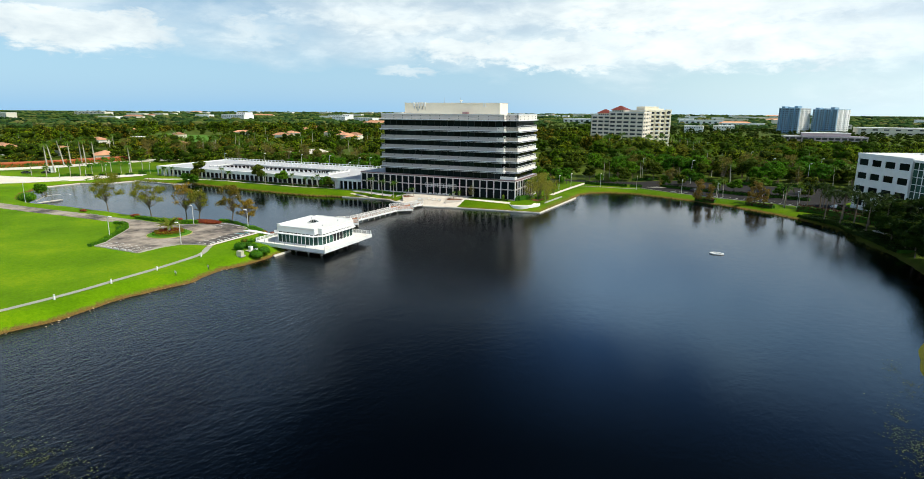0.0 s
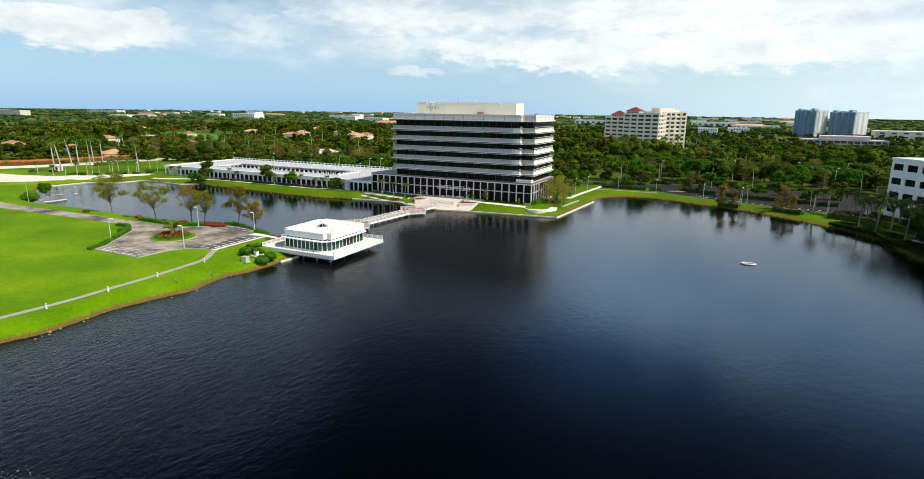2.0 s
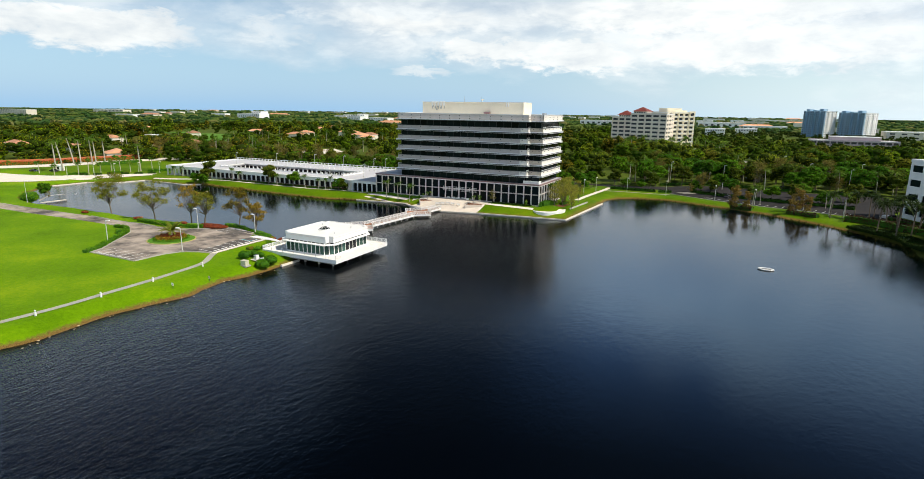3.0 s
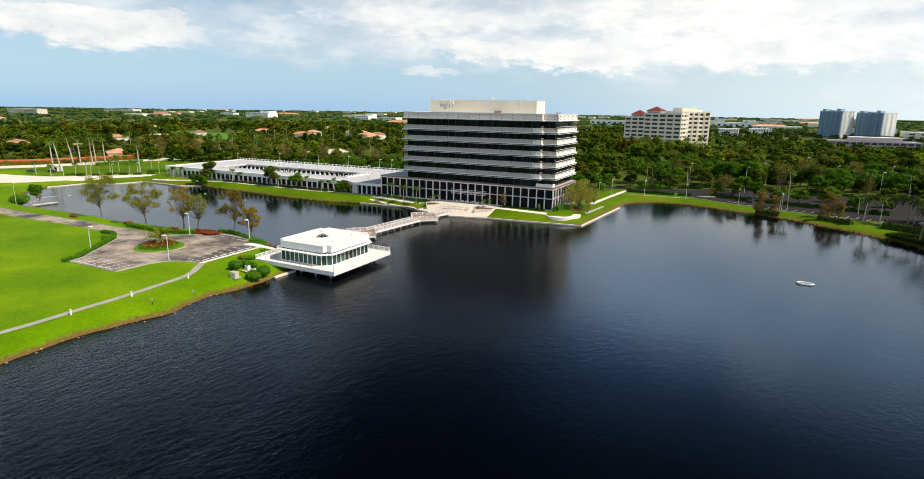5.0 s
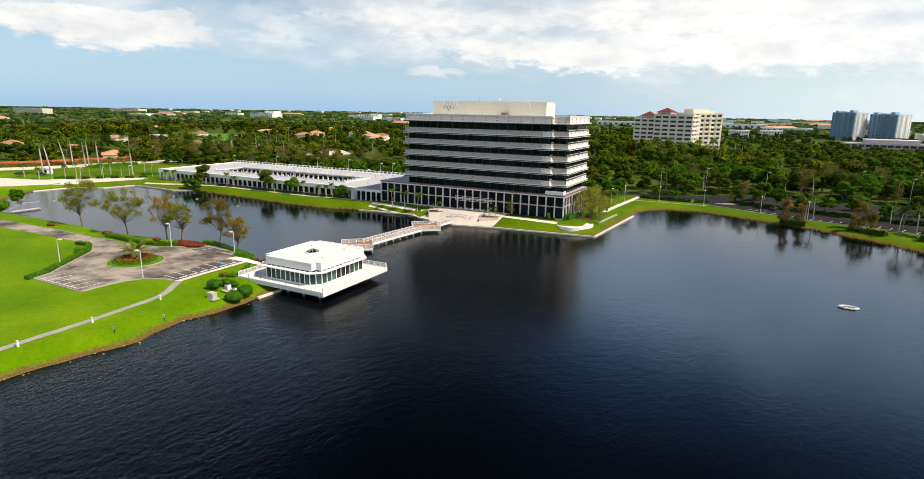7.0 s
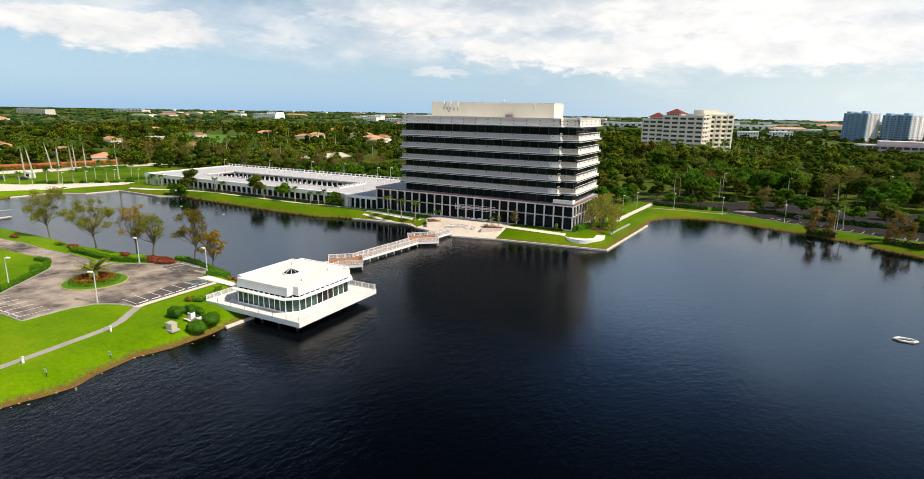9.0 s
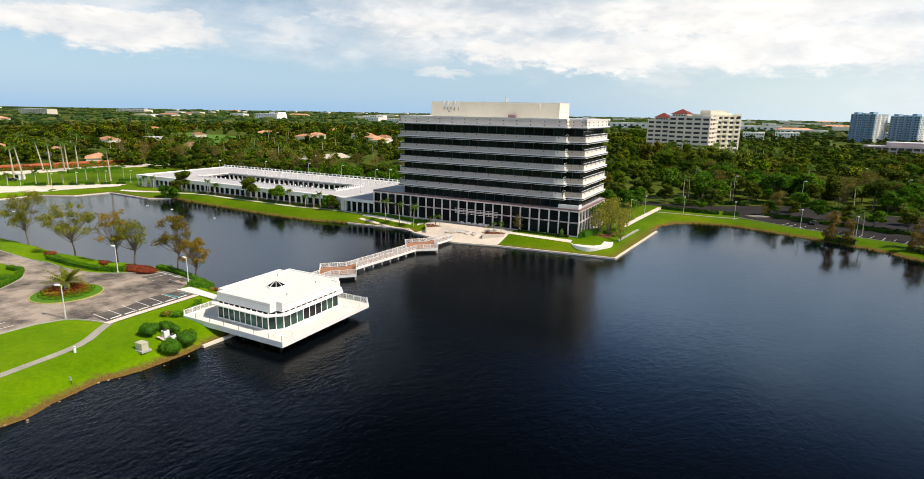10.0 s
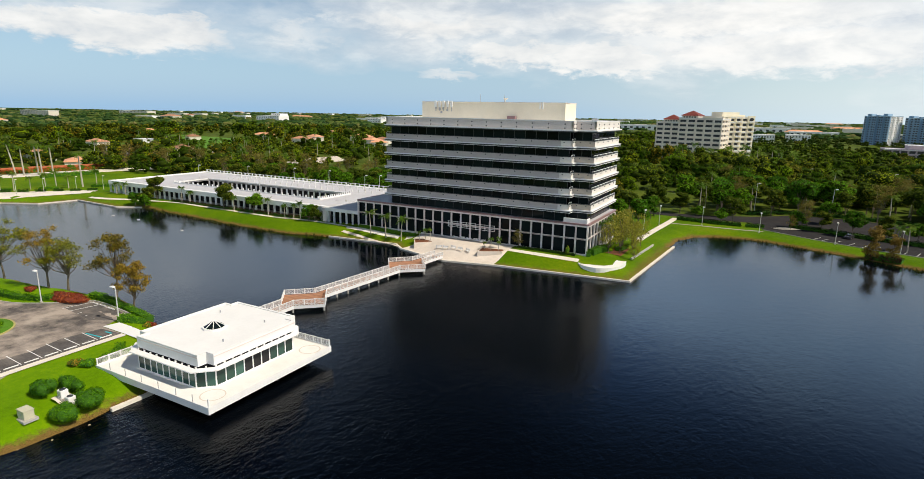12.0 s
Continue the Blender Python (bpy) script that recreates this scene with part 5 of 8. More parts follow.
def make_neighbours():
    # white office block by the east bank: its long face looks over the lake
    ang = math.degrees(math.atan2(-23.4, 11.2))
    t, local = grid_building("lakeside_office", (126.6, 52.4, 2.0), ang, 26.5, 24.0, 2.0, 22.4, 4, (4, 4), M_WHITE, M_GLASS, "white four-storey office block with wide windows in its own shade", "office building", 0.3, win=(0.72, 0.46))
    for s in range(8):
        for i in range(5):
            local("curtain_pane", 26.9 + i * 2.2, 0.5, 0.3 + s * 2.5, 28.9 + i * 2.2, 0.6, 2.6 + s * 2.5, M_GLASSGREEN)
            local("curtain_mullion", 28.9 + i * 2.2, 0.35, 0.2 + s * 2.5, 29.1 + i * 2.2, 0.6, 2.6 + s * 2.5, M_WHITE)
        local("curtain_transom", 26.6, 0.35, 2.6 + s * 2.5, 38.0, 0.6, 2.8 + s * 2.5, M_WHITE)
    local("curtain_core", 26.6, 0.8, -0.5, 38.0, 24.0, 20.3, M_DARK)
    local("curtain_roof", 26.6, 0.3, 20.3, 38.2, 24.3, 20.9, M_ROOFWHITE)
    # cream tower in the woods: the sunlit block
    H, n = 36.2, 9
    sh = H / n
    t, local = grid_building("cream_condominium", (4.0, 392.0, 2.0), 37, 29.0, 40.0, 2.0, 38.2, n, (5, 8), M_CONDO, M_FARGLASS, "cream nine-storey tower with stacked balconies and arched top windows", "apartment tower", 0.9, win=(0.66, 0.5))
    local("penthouse", 1.5, 4, H, 17, 20, H + 4.4, M_CONDO)
    local("penthouse", 17, 6, H, 24, 18, H + 2.4, M_CONDO)
    for s in range(n):
        z = s * sh
        local("floor_string", -0.12, -0.22, z - 0.18, 29.12, 0.0, z + 0.18, M_WHITE)
        if s:
            for k in (0, 2, 4):
                local("balcony", k * 5.8 + 0.7, -1.5, z + 0.1, k * 5.8 + 5.1, -0.24, z + 0.3, M_CONDO)
                local("balcony_rail", k * 5.8 + 0.7, -1.5, z + 0.3, k * 5.8 + 5.1, -1.36, z + 1.3, M_WHITE)
            for k in range(4):
                local("balcony", -1.5, k * 5.0 + 0.6, z + 0.1, 0.0, k * 5.0 + 4.4, z + 1.3, M_CONDO)
    for k in range(6):
        x = min(max(k * 5.8, 0.5), 28.5)
        local("pilaster", x - 0.5, -0.55, 0, x + 0.5, -0.02, H + (1.6 if k in (0, 1, 4, 5) else 0.4), M_CONDO)
    for k in (0, 4):
        # a raised bay with an arched window at the top
        local("arched_bay", k * 5.8 + 0.5, -0.5, H, k * 5.8 + 5.3, 0.2, H + 1.6, M_CONDO)
        bm = bmesh.new()
        cx, cz = k * 5.8 + 2.9, H - 2.0
        rim = [(cx + 1.9 * math.cos(math.pi * i / 10), cz + 1.9 * math.sin(math.pi * i / 10)) for i in range(11)]
        a = [bm.verts.new((x, -0.62, z)) for x, z in rim]
        b = [bm.verts.new((x, -0.3, z)) for x, z in rim]
        bm.faces.new(a)
        for i in range(10):
            bm.faces.new((a[i], a[i + 1], b[i + 1], b[i]))
        attach(new("arched_window", finish(bm, "arched_window", M_FARGLASS)), t)
    # its shaded wings under red hipped turrets
    for corner, ang, w, d, h, storeys, turret in (((-30.0, 386.0, 2.0), -14, 36.0, 20.0, 34.5, 9, (0.5, 0.5, 16.5, 15.5)), ((-50.0, 396.0, 2.0), -10, 20.0, 18.0, 31.0, 8, (4.5, 0.5, 19.5, 14.5))):
        wing, wl = grid_building("condominium_wing", corner, ang, w, d, 2.0, 2.0 + h, storeys, (round(w / 7), 3), M_CONDOROSE, M_FARGLASS, "wing of the cream tower, its shade put into rosier walls, with a red hipped turret", "apartment tower", 0.9, win=(0.78, 0.46))
        x0, y0, x1, y1 = turret
        wl("turret", x0 + 1.4, y0 + 1.4, h, x1 - 1.4, y1 - 1.4, h + 2.6, M_CONDOROSE)
        roof = hip_roof("turret_roof", x0, y0, x1, y1, h + 2.6, h + 6.8, M_REDROOF, wing)
        for i in range(5):
            wl("turret_window", x0 + 2.4 + i * 2.3, y0 + 1.3, h + 0.6, x0 + 3.8 + i * 2.3, y0 + 1.42, h + 2.0, M_FARGLASS)
        for s in range(storeys):
            wl("floor_string", -0.1, -0.3, s * h / storeys - 0.15, w + 0.1, -0.01, s * h / storeys + 0.2, M_CONDO)
    # paired blue towers far off, their white ends in the sun
    for x, wdt, dep, zt in ((160.0, 36.0, 30.0, 43.5), (210.0, 40.0, 36.0, 41.5)):
        t, local = grid_building("blue_apartment_tower", (x, 918.0, 2.0), -36, wdt, dep, 2.0, zt, 12, (8, 5), M_BLUEGREY, M_FARGLASS, "blue apartment tower with a white sunlit end far beyond the woods", "apartment tower", 0.9, win=(0.55, 0.5), side=M_WHITE)
        for k in (0, 3, 5, 7):
            local("projecting_bay", wdt * k / 8 + 0.4, -2.4, 0, wdt * (k + 1) / 8 - 0.4, -0.02, zt - 1.0, M_BLUEGREY)
            for s in range(12):
                local("bay_window", wdt * k / 8 + 1.2, -2.52, 1.0 + s * (zt - 2) / 12, wdt * (k + 1) / 8 - 1.2, -2.39, 2.6 + s * (zt - 2) / 12, M_FARGLASS)
        for k in (1, 3):
            local("white_rib", wdt - 0.02, dep * k / 5 - 0.5, 0, wdt + 1.0, dep * k / 5 + 0.5, zt - 2, M_WHITE)
        for k, rise in ((0.05, 2.6), (0.36, 1.4), (0.66, 3.2)):
            local("lift_house", wdt * k, 2, zt - 2, wdt * (k + 0.16), 14, zt + rise - 1.0, M_BLUEGREY)
    t, local = grid_building("mauve_office", (143.0, 575.0, 1.0), 0, 85.0, 30.0, 1.0, 9.5, 2, (13, 5), M_MAUVE, M_FARGLASS, "long low mauve office block with a pale roof", "office building", 1.4, win=(0.8, 0.6))
    local("roof_storey", 20, 4, 8.8, 68, 26, 13.0, M_MAUVE)
    local("roof_storey_cap", 19.5, 3.5, 13.0, 68.5, 26.5, 13.5, M_ROOFWHITE)


make_neighbours()

# ---- paving on the peninsula ----
LOT = [(-93.1, -91.1), (-84.0, -91.6), (-75.9, -90.6), (-69.8, -87.1), (-64.8, -82.4), (-54.4, -81.9), (-51.5, -85.8), (-50.1, -88.7), (-44.8, -88.9), (-44.8, -106.2),
       (-48.5, -107.0), (-52.0, -109.0), (-53.6, -112.5), (-54.0, -120.0), (-70.6, -119.9), (-71.8, -116.2), (-74.9, -112.2), (-81.6, -103.1), (-85.2, -99.4), (-92.2, -96.9),
       (-99.0, -96.5), (-118.9, -96.5), (-141.8, -97.5), (-190.0, -97.0), (-215.0, -88.0), (-214.0, -81.0), (-188.0, -90.0), (-154.8, -91.2), (-135.3, -91.0), (-118.2, -90.6), (-99.1, -91.6)]
M_STALL = surface("newer_dark_asphalt", (0.11, 0.102, 0.098), 0.9, 0.3, 0.4, bump=0.3, stain=0.9, stain_colour=(0.27, 0.235, 0.205), spec=0.1)
drape("stall_surface", [(-50.2, -105.6), (-44.85, -105.9), (-44.85, -89.0), (-49.6, -89.4), (-50.6, -95.0), (-49.2, -100.0)], M_STALL, 0.062, label="darker asphalt under the parking stalls", category="road")
drape("stall_surface", [(-64.4, -82.6), (-54.5, -82.1), (-51.8, -86.2), (-55.0, -88.2), (-60.0, -87.6), (-65.5, -87.0)], M_STALL, 0.062, label="darker asphalt under the parking stalls", category="road")
drape("parking_lot", LOT, M_ASPHALT, 0.05, label="stained grey asphalt drive and turning circle", category="road")


def kerb(line, label="low pale concrete kerb", width=0.18, top=0.17, material=None):
    return ribbon("kerb", smooth_line(line, 2.0), width, -0.2, top, material or M_CONC, label=label, category="kerb")


kerb([(-54.0, -120.1), (-70.8, -120.0)])
kerb([(-44.7, -106.2), (-48.5, -107.1), (-52.0, -109.1), (-53.5, -112.5), (-53.8, -120.0)])
kerb([(-70.8, -120.0), (-72.0, -116.2), (-75.1, -112.2), (-81.8, -103.0), (-85.4, -99.3), (-92.2, -96.8), (-99.0, -96.4)])
kerb([(-118.2, -90.5), (-99.1, -91.5), (-93.1, -90.9), (-84.0, -91.4), (-75.9, -90.4), (-69.9, -86.9), (-64.9, -82.2)])
kerb([(-64.9, -82.2), (-54.3, -81.7), (-51.3, -85.7)])
drape("pavement", [(-44.7, -106.6), (-44.7, -89.0), (-43.4, -89.0), (-43.4, -106.2)], M_DRIVE, 0.14, 1.5, label="pale concrete footway beside the parking stalls", category="pavement")
drape("pavement", [(-50.2, -88.8), (-49.6, -86.4), (-43.6, -86.4), (-36.0, -86.2), (-36.0, -89.2), (-43.6, -88.9)], M_ROOFWHITE, 0.16, 1.5, label="white concrete ramp leading to the pavilion deck", category="pavement")
WALK_LINE = smooth_line([(-44.3, -105.5), (-42.6, -108.3), (-39.2, -113.6), (-37.9, -122.6), (-37.1, -130.0), (-36.6, -138.5), (-36.3, -147.1), (-37.4, -159.0), (-39.5, -176.0), (-46.0, -200.0)], 2.0)
drape("footpath", strip_poly(WALK_LINE, 1.5), M_PATH, 0.05, 1.5, label="grey concrete footpath along the lawn above the lake", category="footpath")


def lines(name, segs, material, width=0.13, label="white painted parking stall line", lift=0.075):
    out = []
    for (x0, y0), (x1, y1) in segs:
        a, b = np.array((x0, y0)), np.array((x1, y1))
        d = (b - a) / np.linalg.norm(b - a)
        n = np.array((-d[1], d[0])) * width / 2
        bm = bmesh.new()
        c = [a + n, b + n, b - n, a - n]
        z = heights(np.array(c)) + lift
        lo = [bm.verts.new((*p, h - 0.02)) for p, h in zip(c, z)]
        hi = [bm.verts.new((*p, h)) for p, h in zip(c, z)]
        bm.faces.new(hi)
        for i in range(4):
            bm.faces.new((lo[i], lo[(i + 1) % 4], hi[(i + 1) % 4], hi[i]))
        out.append(tagged(part(name, bm, material), label, "road marking", kind="structure"))
    return out


ys = [-105.2, -102.7, -100.1, -97.5, -94.9, -92.3]
lines("stall_line", [((-50.4, y + 0.3), (-45.5, y)) for y in ys], M_LINE)
lines("stall_line", [((-65.0 + i * 2.4, -87.4), (-64.0 + i * 2.4, -82.6)) for i in range(5)], M_LINE)
lines("stall_line", [((-56.4 - i * 2.65, -119.7), (-56.0 - i * 2.65, -114.5)) for i in range(6)], M_LINE)
lines("bay_mark", [((-49.6, -91.8), (-45.6, -91.4)), ((-47.8, -89.8), (-46.2, -89.7))], M_BLUELINE, 0.28, "blue painted disabled bay mark")


def wheel_stop(x, y, ang):
    key = "wheel_stop"
    if key not in MESHES:
        bm = bmesh.new()
        add_box(bm, -0.9, -0.09, 0.0, 0.9, 0.09, 0.15)
        bmesh.ops.bevel(bm, geom=[e for e in bm.edges if abs((e.verts[0].co - e.verts[1].co).x) > 1], offset=0.04, segments=1, affect="EDGES")
        MESHES[key] = finish(bm, key, M_LINE)
    ob = new("wheel_stop", MESHES[key])
    ob.matrix_basis = pose(x, y, height(x, y) + 0.05, 0, 0, ang)
    return tagged(ob, "white concrete wheel stop at a parking stall", "wheel stop", "wheel stops")


for y in ys:
    wheel_stop(-45.6, y + 1.3, 90)
for i in range(5):
    wheel_stop(-57.7 - i * 2.65, -119.3, 0)
for i in range(3):
    wheel_stop(-62.9 + i * 2.5, -82.9, 0)


# ---- foliage makers ----
def leaf_cloud(rng, lobes, count, size, flat=0.5, shell=(0.72, 1.06)):
    """Many small leaf clumps on the skins of overlapping lobes; as vertices and quads."""
    lobes = np.array(lobes, float)
    area = (lobes[:, 3] * lobes[:, 4] + lobes[:, 4] * lobes[:, 5] + lobes[:, 3] * lobes[:, 5])
    pick = rng.choice(len(lobes), count, p=area / area.sum())
    d = rng.normal(size=(count, 3))
    d /= np.linalg.norm(d, axis=1)[:, None]
    r = rng.uniform(*shell, count)[:, None]
    pos = lobes[pick, :3] + d * lobes[pick, 3:6] * r
    nrm = d * (1 - flat) + rng.normal(size=(count, 3)) * flat * 0.6
    nrm /= np.linalg.norm(nrm, axis=1)[:, None]
    u = np.cross(nrm, rng.normal(size=(count, 3)))
    u /= np.linalg.norm(u, axis=1)[:, None] + 1e-9
    v = np.cross(nrm, u)
    a = (size * rng.uniform(0.55, 1.25, count))[:, None]
    b = (size * rng.uniform(0.35, 0.85, count))[:, None]
    q = np.stack([pos - u * a, pos - v * b, pos + u * a, pos + v * b], 1)
    return q.reshape(-1, 3), np.arange(count * 4).reshape(-1, 4)


BALL = {}


def lumps(rng, lobes, scale=0.9, fine=1):
    """A rough hull for each lobe, as vertices and triangles."""
    if fine not in BALL:
        bm = bmesh.new()
        bmesh.ops.create_icosphere(bm, subdivisions=fine, radius=1.0)
        bm.verts.index_update()
        BALL[fine] = (np.array([v.co[:] for v in bm.verts]), np.array([[v.index for v in f.verts] for f in bm.faces]))
        bm.free()
    bv, bf = BALL[fine]
    vs, fs = [], []
    for i, l in enumerate(lobes):
        k = scale * rng.uniform(0.74, 1.16, len(bv))[:, None]
        vs.append(np.array(l[:3]) + bv * k * np.array(l[3:6]))
        fs.append(bf + i * len(bv))
    return np.concatenate(vs), np.concatenate(fs)


def leaf_mesh(name, verts, quads, material, hull=None):
    me = bpy.data.meshes.new(name)
    verts, faces = np.asarray(verts).tolist(), np.asarray(quads).tolist()
    if hull is not None:
        faces += (hull[1] + len(verts)).tolist()
        verts += hull[0].tolist()
    me.from_pydata(verts, [], faces)
    me.materials.append(material)
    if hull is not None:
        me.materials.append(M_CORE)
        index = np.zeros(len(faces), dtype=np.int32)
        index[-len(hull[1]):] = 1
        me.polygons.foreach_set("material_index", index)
    return me


def crown_lobes(rng, h0, h1, spread, count):
    out = []
    for i in range(count):
        a = rng.uniform(0, 2 * math.pi)
        u = rng.uniform(0, 1)
        z = h0 + (h1 - h0) * u
        k = spread * math.sqrt(rng.uniform(0.05, 1)) * (1.0 - 0.55 * abs(u - 0.35)) * 0.72
        r = spread * rng.uniform(0.28, 0.46)
        out.append((k * math.cos(a), k * math.sin(a), z, r, r * rng.uniform(0.85, 1.15), r * rng.uniform(0.55, 0.8)))
    return out


def tree_proto(name, label, seed, tall, spread, leaves, size, material, base=0.32, lobes=11, trunk=0.2, limb_count=6, shell=(0.72, 1.06), category="tree", group="", solid=False, clump=1.0):
    rng = np.random.RandomState(seed)
    t = thing(name, (0, 0, 0), label, category, group)
    lb = [(*l[:3], *(k * clump for k in l[3:])) for l in crown_lobes(rng, tall * (base + 0.14), tall * 0.92, spread, lobes)]
    bm = bmesh.new()
    bend = rng.uniform(-0.05, 0.05, 2) * tall
    fork = tall * base
    tube(bm, [(0, 0, -0.4), (bend[0] * 0.3, bend[1] * 0.3, fork * 0.5), (bend[0], bend[1], fork), (bend[0] * 1.2, bend[1] * 1.2, tall * 0.72)], [trunk * 1.3, trunk, trunk * 0.8, trunk * 0.25], 7)
    for i in range(min(limb_count, len(lb))):
        x, y, z = lb[i][:3]
        s = Vector((bend[0], bend[1], fork * rng.uniform(0.75, 1.25)))
        e = Vector((x, y, z))
        m = s.lerp(e, 0.5) + Vector((rng.uniform(-0.3, 0.3), rng.uniform(-0.3, 0.3), -0.1 * tall * rng.uniform(0, 0.6)))
        tube(bm, [s, m, e], [trunk * 0.5, trunk * 0.33, trunk * 0.12], 5)
    part("trunk", bm, M_TRUNK, t)
    v, q = leaf_cloud(rng, lb, leaves, size, shell=shell)
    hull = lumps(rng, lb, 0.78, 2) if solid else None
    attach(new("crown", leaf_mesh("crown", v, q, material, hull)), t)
    return t


def frond_arrays(rng, length, droop, width, ang, rise, steps=7, base=(0, 0, 0)):
    """One feathered frond: leaflets as narrow quads both sides of a curved rib."""
    vs, fs = [], []
    ca, sa = math.cos(ang), math.sin(ang)

    def rib(u):
        r = length * u * (1 - 0.22 * u * max(droop, 0))
        z = length * (rise * u - droop * u * u)
        return np.array((base[0] + ca * r, base[1] + sa * r, base[2] + z))

    side = np.array((-sa, ca, 0))
    for i in range(steps):
        u = (i + 0.4) / steps
        p, p2 = rib(u), rib(min(1.0, u + 0.75 / steps))
        w = width * math.sin(math.pi * min(1, 0.18 + 0.8 * u)) * rng.uniform(0.85, 1.1)
        for s in (-1, 1):
            tip = p2 + side * s * w + np.array((0, 0, -0.35 * w))
            tip2 = p + (p2 - p) * 0.5 + side * s * w * 0.9 + np.array((0, 0, -0.4 * w))
            k = len(vs)
            vs += [p, p2, tip, tip2]
            fs.append((k, k + 1, k + 2, k + 3))
    return vs, fs


def palm_proto(name, label, seed, tall, fronds, length, lean=0.0, trunk=0.2, bulge=1.0, group="", material=None, droop=(0.35, 1.1), width=0.5, steps=7, rises=(0.05, 1.0), bark=None):
    rng = np.random.RandomState(seed)
    t = thing(name, (0, 0, 0), label, "palm", group)
    bm = bmesh.new()
    pts = [(lean * tall * u ** 1.3, 0, tall * u - (0.4 if u == 0 else 0)) for u in (0, 0.15, 0.35, 0.6, 0.85, 1.0)]
    tube(bm, pts, [trunk * 1.35, trunk * 1.1, trunk * bulge, trunk, trunk * 0.85, trunk * 0.8], 8)
    part("trunk", bm, bark or M_PALMTRUNK, t)
    vs, fs = [], []
    for i in range(fronds):
        a = 2 * math.pi * i / fronds * 2.618 + rng.uniform(-0.2, 0.2)
        rise = rng.uniform(*rises)
        v, f = frond_arrays(rng, length * rng.uniform(0.8, 1.1), rng.uniform(*droop), width, a, rise, steps, pts[-1])
        k = len(vs)
        vs += v
        fs += [tuple(j + k for j in q) for q in f]
    attach(new("crown", leaf_mesh("crown", vs, fs, material or M_PALM)), t)
    return t


PROTOS = []


def put(proto, x, y, scale=1.0, turn=None, z=None):
    """A copy of the prototype; the prototypes themselves are cleared away at the end."""
    if proto not in PROTOS:
        PROTOS.append(proto)
    turn = random.Random(int(x * 131 + y * 71)).uniform(0, 360) if turn is None else turn
    m = pose(x, y, height(x, y) if z is None else z, 0, 0, turn)
    return copy_thing(proto, m @ Matrix.Diagonal((scale, scale, scale, 1)))


# ---- hedges and shrubs ----
def hedge(line, width=1.3, tall=0.9, material=None, label="clipped bright green hedge", density=130, size=0.125, seed=1, name="hedge"):
    rng = np.random.RandomState(seed)
    line = smooth_line(line, 0.8)
    seg = np.linalg.norm(np.diff(line, axis=0), axis=1)
    total = seg.sum()
    z0 = float(heights(line[len(line) // 2: len(line) // 2 + 1])[0])
    t = thing(name, (float(line[len(line) // 2][0]), float(line[len(line) // 2][1]), z0), label, "hedge")
    core = ribbon("core", line, width * 0.8, -0.2, tall * 0.86, M_DARKLEAF, t, kind="")
    n = int(total * density)
    cum = np.concatenate([[0], np.cumsum(seg)])
    s = rng.uniform(0, total, n)
    px, py = np.interp(s, cum, line[:, 0]), np.interp(s, cum, line[:, 1])
    tg = np.gradient(line, axis=0)
    ang = np.interp(s, cum, np.unwrap(np.arctan2(tg[:, 1], tg[:, 0])))
    nx, ny = -np.sin(ang), np.cos(ang)
    # places round the outside of a rounded box section
    w = rng.uniform(-1, 1, n)
    up = rng.uniform(0, 1, n)
    top = rng.uniform(0, 1, n) < 0.5
    off = np.where(top, w * width / 2 * 0.95, np.sign(w) * width / 2)
    wav = 1 + 0.10 * np.sin(s * 1.7 + seed) + 0.06 * np.sin(s * 4.1)
    hz = np.where(top, tall, up * tall) * wav
    base = heights(np.column_stack([px, py]))
    pos = np.column_stack([px + nx * off, py + ny * off, base + hz]) + rng.normal(size=(n, 3)) * 0.06
    nrm = np.where(top[:, None], [0, 0, 1.0], np.column_stack([nx * np.sign(w), ny * np.sign(w), np.zeros(n)])) + rng.normal(size=(n, 3)) * 0.5
    nrm /= np.linalg.norm(nrm, axis=1)[:, None]
    u = np.cross(nrm, rng.normal(size=(n, 3)))
    u /= np.linalg.norm(u, axis=1)[:, None]
    v = np.cross(nrm, u)
    a, b = (size * rng.uniform(0.6, 1.3, n))[:, None], (size * rng.uniform(0.4, 0.9, n))[:, None]
    q = np.stack([pos - u * a, pos - v * b, pos + u * a, pos + v * b], 1).reshape(-1, 3) - np.array(root_of(t))
    attach(new("leaves", leaf_mesh("leaves", q, np.arange(4 * n).reshape(-1, 4), material or M_HEDGE)), t)
    return t


M_REDCORE = surface("inner_red_twigs", (0.16, 0.03, 0.014), 0.9, 0.25, 1.0)
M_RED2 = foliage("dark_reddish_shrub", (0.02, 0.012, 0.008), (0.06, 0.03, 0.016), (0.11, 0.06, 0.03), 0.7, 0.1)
M_DARKLEAF = surface("inner_hedge_twigs", (0.04, 0.13, 0.006), 0.9, 0.2, 1.0)


